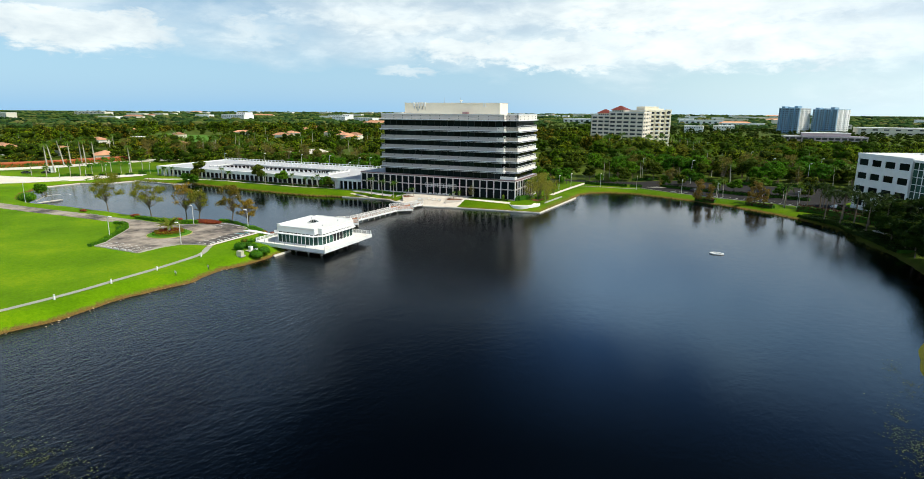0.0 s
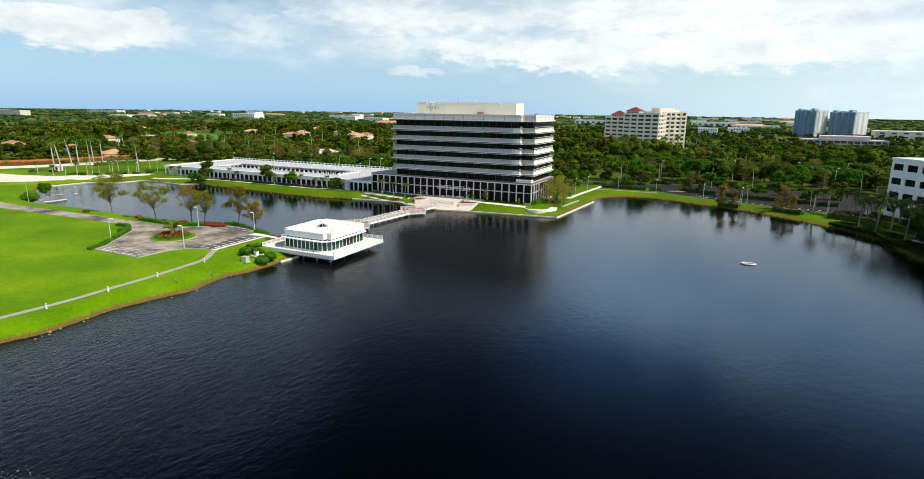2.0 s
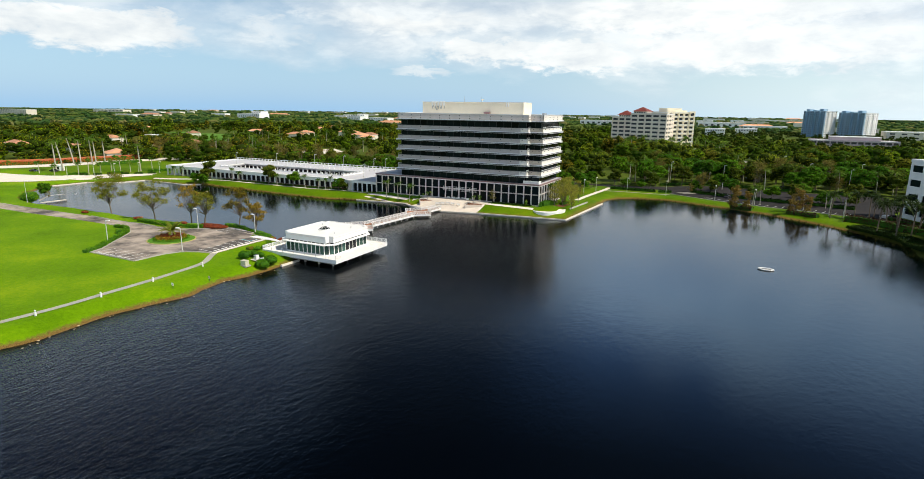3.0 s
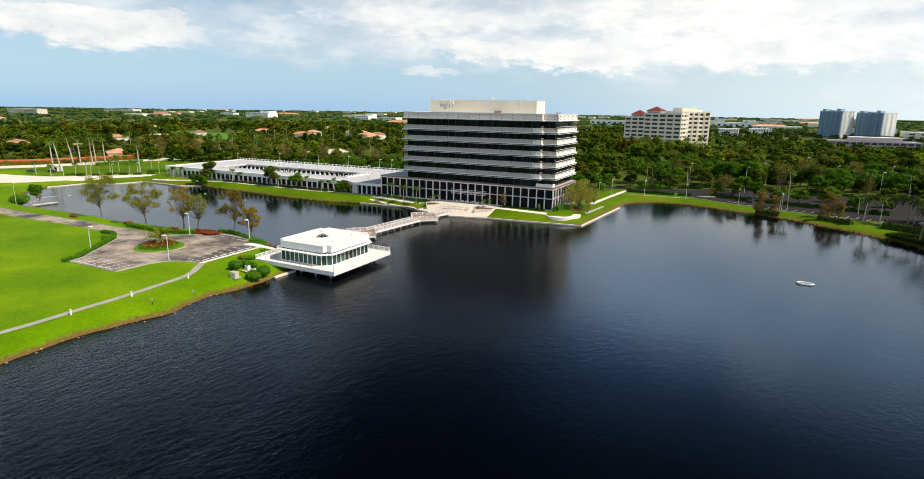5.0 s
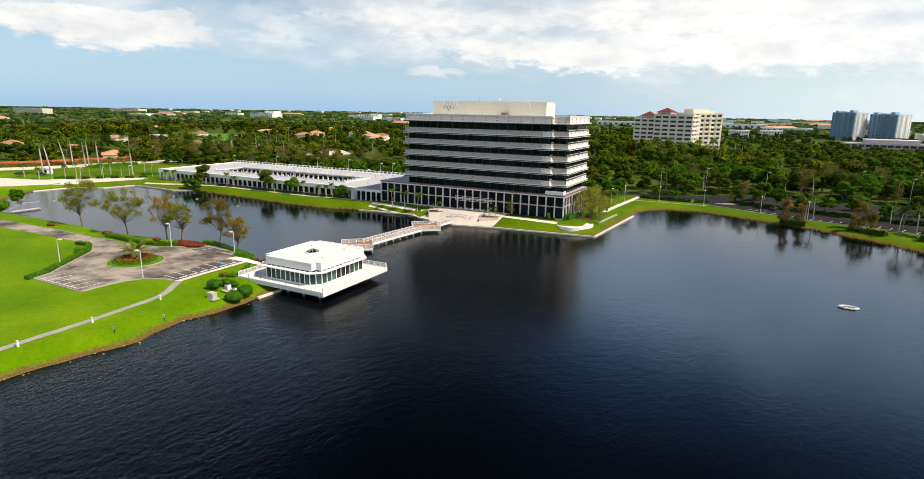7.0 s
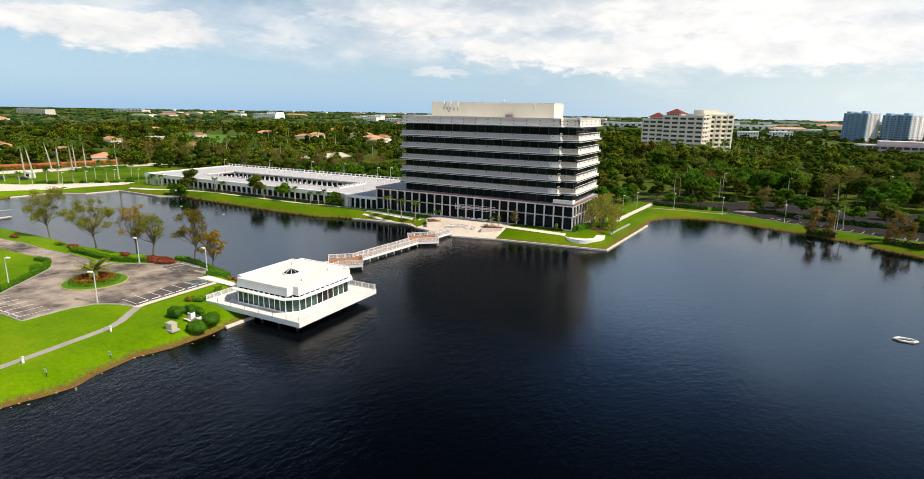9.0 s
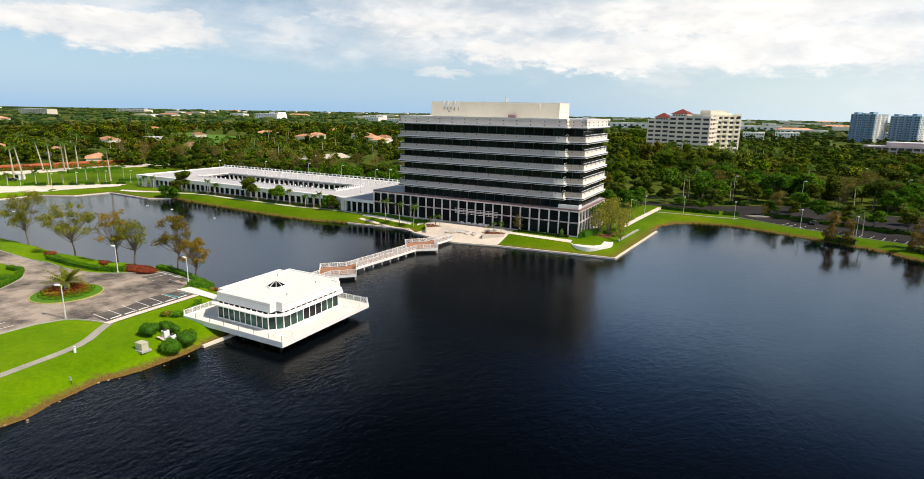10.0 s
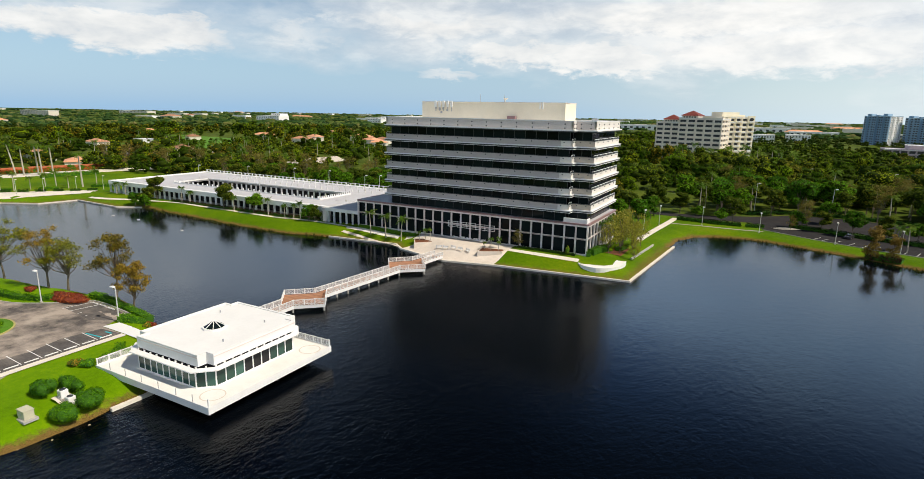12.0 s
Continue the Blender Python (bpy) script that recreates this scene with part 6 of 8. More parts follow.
def shrub(x, y, r, tall, material, label, seed=0, count=None, size=0.17, rx=None, name="shrub", category="shrub"):
    rng = np.random.RandomState(seed + int(abs(x * 7 + y * 3)))
    rx = rx or r
    z = height(x, y)
    t = thing(name, (x, y, z), label, category)
    lobes = [(rng.uniform(-0.5, 0.5) * rx, rng.uniform(-0.5, 0.5) * r, tall * rng.uniform(0.35, 0.6), rx * rng.uniform(0.5, 0.68), r * rng.uniform(0.5, 0.68), tall * rng.uniform(0.36, 0.46)) for _ in range(7)]
    bm = bmesh.new()
    for l in lobes:
        bmesh.ops.create_icosphere(bm, subdivisions=2, radius=1.0, matrix=Matrix.Translation(l[:3]) @ Matrix.Diagonal((l[3] * 0.86, l[4] * 0.86, l[5] * 0.86, 1)))
    me = finish(bm, "core", M_REDCORE if material in (M_RED, M_RED2) else M_DARKLEAF)
    attach(new("core", me), t)
    v, q = leaf_cloud(rng, lobes, count or int(160 * (0.17 / size) ** 2 * (rx + r) * (tall + r) / 2), size, 0.45, (0.85, 1.06))
    v[:, 2] = np.maximum(v[:, 2], 0.02)
    attach(new("leaves", leaf_mesh("leaves", v, q, material)), t)
    return t


hedge([(-97.0, -88.6), (-90.0, -88.9), (-83.0, -89.1), (-76.5, -88.2), (-71.8, -85.6)], 1.5, 0.9, seed=2)
hedge([(-67.5, -80.8), (-60.0, -80.4), (-53.5, -80.2), (-50.6, -80.6)], 1.6, 1.0, seed=3)
hedge([(-48.8, -82.6), (-49.2, -84.6), (-50.8, -85.6)], 1.7, 1.1, seed=4)
hedge([(-71.2, -121.0), (-72.9, -116.6), (-76.0, -112.6), (-82.6, -103.5), (-86.3, -99.9), (-90.5, -97.6), (-94.5, -98.0)], 1.3, 0.8, seed=5)
hedge([(-85.0, -103.0), (-87.0, -101.6)], 1.6, 1.0, seed=6, material=M_LEAF, label="dark green leafy shrub on the lawn")
hedge([(-39.5, -92.2), (-37.4, -94.0), (-36.6, -97.0)], 1.2, 0.9, seed=7)
shrub(-69.2, -84.4, 2.6, 1.0, M_RED, "spreading red-brown shrub beside the drive", 1, rx=5.0)
for x, y, r in ((-125.0, -88.2, 1.0), (-100.0, -86.6, 1.3), (-81.2, -84.8, 1.1), (-48.2, -81.6, 1.0), (-46.0, -80.2, 1.2)):
    shrub(x, y, r, 0.8, M_RED, "low red-leaved shrub on the lawn", 2, rx=r * 1.6)
shrub(-174.6, -79.0, 3.4, 4.6, M_LEAF, "large leafy green bush at the lagoon's edge", 12, size=0.26, rx=5.4)
shrub(-46.6, -83.6, 0.8, 0.8, M_YELLOW, "yellow-leaved shrub beside the hedge", 3)
shrub(-27.8, -106.2, 1.7, 2.3, M_LEAF, "rounded clipped green shrub beside the utility box", 4, size=0.11)
shrub(-33.9, -105.4, 1.4, 1.9, M_LEAF, "rounded clipped green shrub beside the condensers", 5, size=0.11, rx=1.7)
shrub(-33.0, -102.6, 1.2, 1.8, M_LEAF, "green shrub screening the condensers", 6, size=0.11, rx=2.2)
shrub(-28.6, -102.9, 1.7, 2.2, M_LEAF, "broad clipped green shrub near the seawall", 7, size=0.11, rx=2.3)
shrub(-39.0, -98.9, 0.9, 0.9, M_YELLOW, "yellow-green shrub beside the pavilion deck", 8)
shrub(-37.2, -98.2, 0.9, 1.0, M_HEDGE, "dark green shrub beside the pavilion deck", 9)
shrub(-36.6, -81.4, 0.9, 2.9, M_LEAFDULL, "dark conical conifer beside the pavilion", 10)


def make_island():
    cx, cy, R = -65.8, -101.0, 6.1
    z = height(cx, cy)
    t = thing("traffic_island", (cx, cy, z), "round planted island with a kerb in the turning circle", "planting bed")
    bm = bmesh.new()
    lathe(bm, [(R, z - 0.2), (R, z + 0.2), (R - 0.25, z + 0.22), (R - 0.25, z - 0.2)], 40, (cx, cy))
    part("kerb", bm, M_KERB, t, "yellowish painted kerb")
    bm = bmesh.new()
    lathe(bm, [(R - 0.22, z - 0.1), (R - 0.22, z + 0.18), (R * 0.6, z + 0.34), (0.1, z + 0.5)], 40, (cx, cy))
    part("turf", bm, M_GRASS2, t)
    rng = np.random.RandomState(8)
    for name, mat_, r0, r1, h, n, s in (("low_hedge", M_HEDGE, 4.0, 4.6, 0.55, 700, 0.15), ("flower_bed", M_YELLOW, 2.7, 3.9, 1.1, 1200, 0.16), ("red_leaves", M_RED, 1.0, 3.0, 1.2, 1100, 0.18)):
        a, r = rng.uniform(0, 2 * np.pi, n), rng.uniform(r0, r1, n)
        hz = rng.uniform(0.25, 1, n) * h
        pos = np.column_stack([r * np.cos(a), r * np.sin(a), 0.3 + hz])
        nrm = rng.normal(size=(n, 3)) + [0, 0, 0.8]
        nrm /= np.linalg.norm(nrm, axis=1)[:, None]
        u = np.cross(nrm, rng.normal(size=(n, 3)))
        u /= np.linalg.norm(u, axis=1)[:, None]
        v = np.cross(nrm, u)
        q = np.stack([pos - u * s, pos - v * s * 0.7, pos + u * s, pos + v * s * 0.7], 1).reshape(-1, 3)
        attach(new(name, leaf_mesh(name, q, np.arange(4 * n).reshape(-1, 4), mat_)), t)


M_KERB = surface("yellowed_kerb", (0.42, 0.38, 0.14), 0.8, 0.12, 1.0)
M_GRASS2 = surface("clipped_turf", (0.085, 0.22, 0.010), 0.9, 0.15, 1.0, bump=0.4)
make_island()
pm = palm_proto("date_palm", "squat date palm with arching fronds on the island", 31, 2.2, 40, 4.4, trunk=0.40, droop=(0.35, 0.7), width=0.5, steps=13, rises=(0.35, 1.25), material=foliage("yellowish_date_frond", (0.05, 0.085, 0.006), (0.13, 0.17, 0.014), (0.28, 0.28, 0.04)))
pm.matrix_basis = pose(-65.8, -101.0, height(-65.8, -101.0) + 0.3)


# ---- landing at the lagoon ----
def make_jetty():
    t = thing("jetty", (-169.2, -73.5, WATER), "small weathered timber landing on the lagoon", "jetty")
    for k in range(18):
        box("plank", -170.1, -78.2 + k * 0.5, 1.0, -168.4, -77.76 + k * 0.5, 1.08, M_DRIVE, t)
    for x in (-170.0, -168.6):
        box("beam", x, -78.2, 0.8, x + 0.14, -69.3, 1.0, M_CONC, t)
        for y in (-76.0, -73.0, -69.6):
            bm = bmesh.new()
            tube(bm, [(x + 0.07, y, -1.0), (x + 0.07, y, 0.8)], [0.12, 0.12], 8)
            part("support_post", bm, M_TRUNK, t)


make_jetty()

# ---- small things by the pavilion ----
def utility_box(x, y):
    z = height(x, y)
    t = thing("utility_cabinet", (x, y, z), "beige metal utility cabinet on a concrete pad", "utility cabinet")
    box("pad", x - 1.1, y - 0.8, z - 0.2, x + 1.1, y + 0.8, z + 0.1, M_CONC, t)
    box("body", x - 0.78, y - 0.55, z + 0.1, x + 0.78, y + 0.55, z + 1.15, M_BEIGE, t, bevel=0.03)
    box("lid", x - 0.83, y - 0.6, z + 1.15, x + 0.83, y + 0.6, z + 1.24, M_BEIGE, t, bevel=0.02)
    box("handle", x + 0.1, y - 0.6, z + 0.6, x + 0.16, y - 0.55, z + 0.85, M_METAL, t)


def condenser(x, y):
    z = height(x, y)
    t = thing("condenser", (x, y, z), "white air-conditioning condenser with a top fan grille", "air conditioner", "condensers")
    box("pad", x - 0.6, y - 0.6, z - 0.2, x + 0.6, y + 0.6, z + 0.1, M_CONC, t)
    box("casing", x - 0.45, y - 0.45, z + 0.1, x + 0.45, y + 0.45, z + 1.15, M_WHITE, t, bevel=0.04)
    bm = bmesh.new()
    lathe(bm, [(0.36, z + 1.15), (0.36, z + 1.19), (0.3, z + 1.19), (0.3, z + 1.16)], 18, (x, y))
    part("fan_ring", bm, M_MULLION, t)
    for k in range(4):
        box("louvre", x - 0.4, y - 0.47, z + 0.25 + k * 0.2, x + 0.4, y - 0.45, z + 0.35 + k * 0.2, M_METAL, t)


M_BEIGE = surface("beige_enamel", (0.56, 0.54, 0.40), 0.5, 0.06, 1.0, stain=0.15)
utility_box(-30.2, -109.2)
condenser(-31.2, -104.6)
condenser(-29.6, -104.6)
drape("pavement", [(-32.2, -105.6), (-28.8, -105.6), (-28.8, -103.6), (-32.2, -103.6)], M_PAVE, 0.05, 1.0, label="bare pale slab under the condensers", category="pavement")


def bollard(x, y):
    z = height(x, y)
    t = thing("bollard_light", (x, y, z), "short white bollard light beside the path", "bollard", "path bollards")
    bm = bmesh.new()
    lathe(bm, [(0.17, z - 0.2), (0.17, z + 0.72), (0.15, z + 0.74)], 12, (x, y))
    part("post", bm, M_WHITE, t)
    bm = bmesh.new()
    lathe(bm, [(0.12, z + 0.74), (0.12, z + 0.9)], 12, (x, y))
    part("lens", bm, M_METAL, t)
    bm = bmesh.new()
    lathe(bm, [(0.18, z + 0.9), (0.18, z + 0.98), (0.06, z + 1.04)], 12, (x, y))
    part("cap", bm, M_WHITE, t)


for x, y in ((-37.0, -115.2), (-36.0, -128.3), (-35.3, -139.6), (-35.2, -151.0)):
    bollard(x, y)


def small_sign(x, y):
    z = height(x, y)
    t = thing("bank_sign", (x, y, z), "small pale notice on a post near the bank", "sign", "bank signs")
    box("post", x - 0.04, y - 0.04, z - 0.2, x + 0.04, y + 0.04, z + 0.9, M_MULLION, t)
    box("plate", x - 0.28, y - 0.07, z + 0.6, x + 0.28, y - 0.04, z + 1.15, M_WHITE, t)
    box("text_bar", x - 0.2, y - 0.078, z + 0.9, x + 0.2, y - 0.07, z + 0.96, M_MULLION, t)
    box("text_bar", x - 0.2, y - 0.078, z + 0.78, x + 0.2, y - 0.07, z + 0.84, M_MULLION, t)


small_sign(-29.6, -119.8)
small_sign(-29.9, -128.4)


def lamp_post(x, y, tall, turn, z=None, arm=0.7, label="white shoebox lamp on a tall pole", group="lamp posts", heads=1, slim=1.0):
    z = height(x, y) if z is None else z
    key = ("lamp", tall, heads, slim)
    if key not in LAMPS:
        t = thing("street_lamp", (0, 0, 0), label, "street lamp", group)
        bm = bmesh.new()
        lathe(bm, [(0.24, -0.3), (0.24, 0.35), (0.16, 0.4)], 10)
        part("base", bm, M_CONC, t)
        bm = bmesh.new()
        tube(bm, [(0, 0, 0.35), (0, 0, tall * 0.5), (0, 0, tall)], [0.12 * slim, 0.10 * slim, 0.08 * slim], 8)
        part("pole", bm, M_POLE, t)
        for h in range(heads):
            s = 1 if h == 0 else -1
            bm = bmesh.new()
            tube(bm, [(0, 0, tall - 0.15), (s * arm * 0.6, 0, tall)], [0.05, 0.05], 6)
            part("arm", bm, M_POLE, t)
            bm = bmesh.new()
            x0, x1 = sorted((s * arm * 0.45, s * (arm * 0.45 + 0.85)))
            add_box(bm, x0, -0.28, tall - 0.1, x1, 0.28, tall + 0.16)
            bmesh.ops.bevel(bm, geom=bm.edges[:], offset=0.05, segments=1, affect="EDGES")
            part("lamp_head", bm, M_WHITE, t)
        LAMPS[key] = t
        t.matrix_basis = pose(x, y, z, 0, 0, turn)
        return t
    return copy_thing(LAMPS[key], pose(x, y, z, 0, 0, turn))


LAMPS = {}
M_POLE = surface("pale_grey_pole", (0.62, 0.62, 0.61), 0.45, 0.05, 1.0)
for x, y, a in ((-71.6, -87.6, 180), (-50.4, -86.0, 180), (-52.1, -108.5, 200), (-77.0, -111.4, 20)):
    lamp_post(x, y, 6.0, a, label="white shoebox lamp on a pole beside the drive")
lamp_post(-166.2, -84.5, 8.0, 40, label="slender pale lamp pole beside the lagoon", slim=0.7)
for x, y in ((25.2, 69.3), (42.8, 67.0), (63.3, 61.0), (78.4, 56.0), (92.5, 48.5), (107.1, 41.1), (12.2, 62.5), (9.4, 50.5)):
    lamp_post(x, y, 6.4, 90, label="pale lamp post on the grass by the lake walk", group="lake walk lamps", slim=0.75)
for x, y in ((64.8, 103.9), (40.0, 108.0), (49.0, 158.0), (104.0, 138.0), (128.0, 150.0), (95.0, 190.0), (118.0, 112.0)):
    lamp_post(x, y, 11.9, 0, label="tall pale car park light pole", group="car park lights")
for x, y in ((-182.0, 30.0), (-162.0, 40.0), (-140.0, 46.0), (-121.0, 47.0), (-124.0, 12.0), (-98.0, 42.0), (-93.0, 45.0), (-86.0, 16.0), (-76.0, 40.0)):
    lamp_post(x, y, 6.0, 0, z=7.05, label="slim light pole on the car deck roof", group="deck lights", slim=0.8) if x > -200 and x < -83 else None
for x, y in ((-226.0, -22.5), (-222.5, -14.0), (-219.0, -3.0), (-213.0, 5.0), (-236, -30)):
    lamp_post(x, y, 6.0, 0, label="pale lamp post beside the entrance drive", group="drive lamps", slim=0.75)


# ---- plaza and lawns in front of the tower ----
drape("plaza", [(-44.4, -10.3), (-28.4, -15.2), (-15.2, -12.3), (-14.6, -6.0), (-14.6, 0.05), (-45.0, 0.05), (-45.0, -3.0), (-42.0, -7.0)], M_PAVE, 0.07, 1.5, label="pale pinkish stone plaza between the tower and footbridge", category="plaza")
drape("footpath", strip_poly(smooth_line([(-14.6, -4.2), (-5.0, -4.0), (4.2, -3.6)]), 1.5), M_DRIVE, 0.06, 1.5, label="pale footpath across the front lawn", category="footpath")
drape("footpath", strip_poly(smooth_line([(-45.0, -2.6), (-56.0, -2.6), (-69.3, -2.0), (-80.7, -0.8), (-105.0, -1.5), (-140.0, -0.8), (-156.0, -0.6), (-184.0, -6.6), (-199.8, -8.2)]), 1.6), M_DRIVE, 0.06, 2.0, label="pale footpath along the deck colonnade", category="footpath")
drape("footpath", strip_poly(smooth_line([(-70.5, -4.6), (-58.0, -6.6), (-46.6, -9.0)]), 1.1), M_PAVE, 0.06, 1.5, label="narrow pale footpath across the waterside lawn", category="footpath")
drape("footpath", strip_poly(smooth_line([(11.2, 31.0), (12.2, 45.0), (13.6, 60.0), (15.2, 80.0)]), 2.2), M_DRIVE, 0.06, 1.5, label="pale footpath up the east lawn", category="footpath")
drape("footpath", strip_poly(smooth_line([(15.0, 68.0), (25.0, 69.0), (37.4, 69.2), (44.0, 70.5)]), 1.3), M_PATH, 0.06, 1.5, label="narrow pale footpath behind the lake lawn", category="footpath")
ribbon("low_wall", smooth_line([(14.4, 9.8), (15.3, 20.0), (16.2, 30.0)], 2.0), 0.45, -0.2, 0.45, M_CONC, label="low pale stone edging wall on the lawn", category="wall")


def planter(poly, label):
    cx, cy = np.mean(np.array(poly), 0)
    z = float(heights(np.array(poly)).mean())
    t = thing("planter", (cx, cy, z), label, "planter")
    bm = bmesh.new()
    prism(bm, poly, z - 1.6, z + 0.46)
    part("wall", bm, M_PAVE, t)
    inner = [(cx + (x - cx) * 0.9, cy + (y - cy) * 0.9) for x, y in poly]
    bm = bmesh.new()
    prism(bm, inner, z, z + 0.50)
    part("mulch", bm, M_SOIL, t, "red-brown mulch")
    return z + 0.50


zp1 = planter([(-40.7, -9.8), (-36.2, -4.8), (-38.6, -2.0), (-43.6, -5.4)], "stone planter of red mulch on the plaza with a palm")
zp2 = planter([(-20.9, -10.2), (-15.2, -7.0), (-15.2, -1.6), (-22.5, -3.4)], "stone planter of red mulch on the plaza with small palms")
for i in range(7):
    y0 = -8.2 + i * 0.8
    z = 1.75 + i * 0.24
    bm = bmesh.new()
    add_box(bm, -34.8, y0, z - 0.9, -23.4, y0 + 0.82, z + 0.24)
    tagged(part("plaza_step", bm, M_PAVE), "pale stone step up to the tower entrance", "step", kind="structure")


def bench(x, y, z, a):
    if "bench" not in LAMPS:
        t = thing("plaza_bench", (0, 0, 0), "white slatted bench on the plaza steps", "bench", "plaza benches")
        for k in range(4):
            box("seat_slat", -0.8, -0.25 + k * 0.14, 0.42, 0.8, -0.14 + k * 0.14, 0.47, M_WHITE, t)
        for k in range(3):
            box("back_slat", -0.8, 0.27, 0.55 + k * 0.14, 0.8, 0.31, 0.65 + k * 0.14, M_WHITE, t)
        for sx in (-0.7, 0.7):
            box("leg", sx - 0.04, -0.22, 0, sx + 0.04, -0.16, 0.42, M_METAL, t)
            box("leg", sx - 0.04, 0.26, 0, sx + 0.04, 0.32, 0.95, M_METAL, t)
        LAMPS["bench"] = t
        t.matrix_basis = pose(x, y, z, 0, 0, a)
        return
    copy_thing(LAMPS["bench"], pose(x, y, z, 0, 0, a))


for i in range(5):
    bench(-33.0 + i * 2.2, -9.4 - 0.25 * (i % 2), height(-33 + i * 2.2, -9.4) + 0.08, 20 - 10 * i)
    bench(-32.2 + i * 2.2, -2.0 + 0.3 * (i % 2), 3.43, 10 * i - 15)


def curved_wall():
    line = smooth_line([(3.9, -1.4), (4.5, -4.4), (6.6, -6.4), (9.6, -6.9), (12.2, -5.4), (13.8, -2.6), (14.4, 0.8), (14.2, 3.6)], 0.8)
    z = 2.0
    t = thing("curved_planter_wall", (9.5, 0.0, z), "curved white masonry wall round a pale terrace at the corner", "wall")
    ribbon("wall", line, 0.4, -1.4, 0.46, M_WHITE, t, kind="", on_ground=False, level=z)
    poly = [tuple(p) for p in line] + [(9.0, 3.6), (5.6, 0.0)]
    bm = bmesh.new()
    prism(bm, poly, z - 0.8, z + 0.34)
    part("terrace", bm, M_DECKPALE, t)


curved_wall()
hedge([(5.9, 2.0), (6.4, 8.0), (6.8, 14.0)], 1.4, 1.6, material=M_LEAF, seed=21, label="dark green hedge against the tower's side")
drape("planting_bed", [(7.4, 9.5), (11.6, 9.5), (11.8, 20.0), (8.2, 25.0)], M_SOIL, 0.06, 1.5, label="red-brown mulched planting bed beside the tower", category="planting bed")
hedge([(9.5, 15.0), (10.5, 20.0)], 2.0, 1.1, material=M_LEAFDULL, seed=22, label="olive shrubs in the bed")
hedge([(5.6, -0.2), (4.9, 2.6)], 1.2, 1.2, material=M_LEAF, seed=23, label="dark green shrub at the tower's corner")


hedge([(-160.0, 0.9), (-130.0, 0.9), (-100.0, 0.9), (-84.5, 0.9)], 1.1, 0.8, material=M_RED2, seed=33, density=60, size=0.16, label="low dark hedge along the foot of the colonnade")
hedge([(-67.0, -1.0), (-58.0, -1.0), (-46.0, -1.0)], 1.0, 0.7, material=M_LEAF, seed=34, density=90, size=0.14, label="low dark green hedge along the tower's foot")
hedge([(-13.5, -1.0), (-6.0, -1.0), (2.5, -1.0)], 0.9, 0.4, material=M_COVER, seed=35, density=90, size=0.14, label="low dark green hedge along the tower's foot")


# ---- east car park ----
LOT_E = [(44.0, 73.5), (49.5, 70.0), (58.0, 64.9), (70.0, 59.2), (82.0, 54.6), (90.6, 51.8), (101.4, 48.3), (114.0, 43.2), (124.0, 39.5), (126.5, 62.0), (135.0, 80.0), (132.0, 112.0),
         (90.0, 110.0), (68.0, 114.0), (54.0, 112.0), (40.0, 100.0), (24.0, 92.0), (-10.0, 88.0), (-60.0, 86.0), (-60.0, 81.0), (-10.0, 82.5), (25.0, 84.0), (40.0, 86.0)]
drape("car_park", LOT_E, M_DARKASPHALT, 0.05, 3.0, label="dark asphalt car park beyond the lake lawn", category="road")
kerb([(44.0, 73.4), (49.5, 69.9), (58.0, 64.8), (70.0, 59.1), (82.0, 54.5), (90.6, 51.7), (101.4, 48.2), (114.0, 43.1), (123.0, 39.8)])
base = smooth_line([(58.0, 65.6), (70.0, 59.9), (82.0, 55.3), (90.6, 52.5), (101.4, 49.0), (114.0, 43.9)], 2.75)
tg = np.gradient(base, axis=0)
nr = np.column_stack([-tg[:, 1], tg[:, 0]]) / np.linalg.norm(tg, axis=1)[:, None]
lines("stall_line", [(tuple(p), tuple(p + n * 5.0)) for p, n in zip(base, nr)], M_LINE)
hedge([(52.0, 84.5), (62.0, 79.5), (75.0, 74.5), (88.0, 71.0), (102.0, 68.0), (114.0, 64.0)], 2.2, 1.3, material=M_COVER, seed=24, density=40, size=0.24, label="dark hedge along the car park's middle strip")
hedge([(16.0, 77.5), (28.0, 76.0), (37.0, 76.0)], 1.6, 1.3, material=M_COVER, seed=25, density=45, size=0.22, label="dark clipped hedge behind the lake lawn")
hedge([(38.5, 76.0), (44.0, 77.5)], 1.6, 1.2, material=M_COVER, seed=26, density=45, size=0.22, label="dark clipped hedge beside the car park entry")
hedge([(36.0, 103.0), (52.0, 115.0), (70.0, 117.0), (92.0, 113.0), (130.0, 115.0)], 2.0, 1.3, material=M_COVER, seed=27, density=36, size=0.26, label="dark hedge along the far side of the car park")
drape("pavement", [(46.0, 78.0), (50.0, 76.6), (55.5, 80.4), (50.5, 82.6)], M_PATH, 0.16, 1.5, label="pale concrete traffic island at the entry", category="pavement")
hedge([(70.0, 50.4), (73.8, 48.6), (77.6, 47.0)], 2.4, 1.2, material=M_RED2, seed=28, density=60, size=0.24, label="dark reddish shrub mass on the bank")
hedge([(89.4, 42.2), (94.0, 39.2), (98.6, 36.2)], 2.4, 1.2, material=M_RED2, seed=29, density=60, size=0.24, label="dark reddish shrub mass on the bank")
hedge([(108.5, 39.5), (113.0, 36.0), (117.0, 32.0)], 2.2, 1.2, material=M_RED, seed=30, density=50, size=0.22, label="red-leaved hedge by the car park corner")
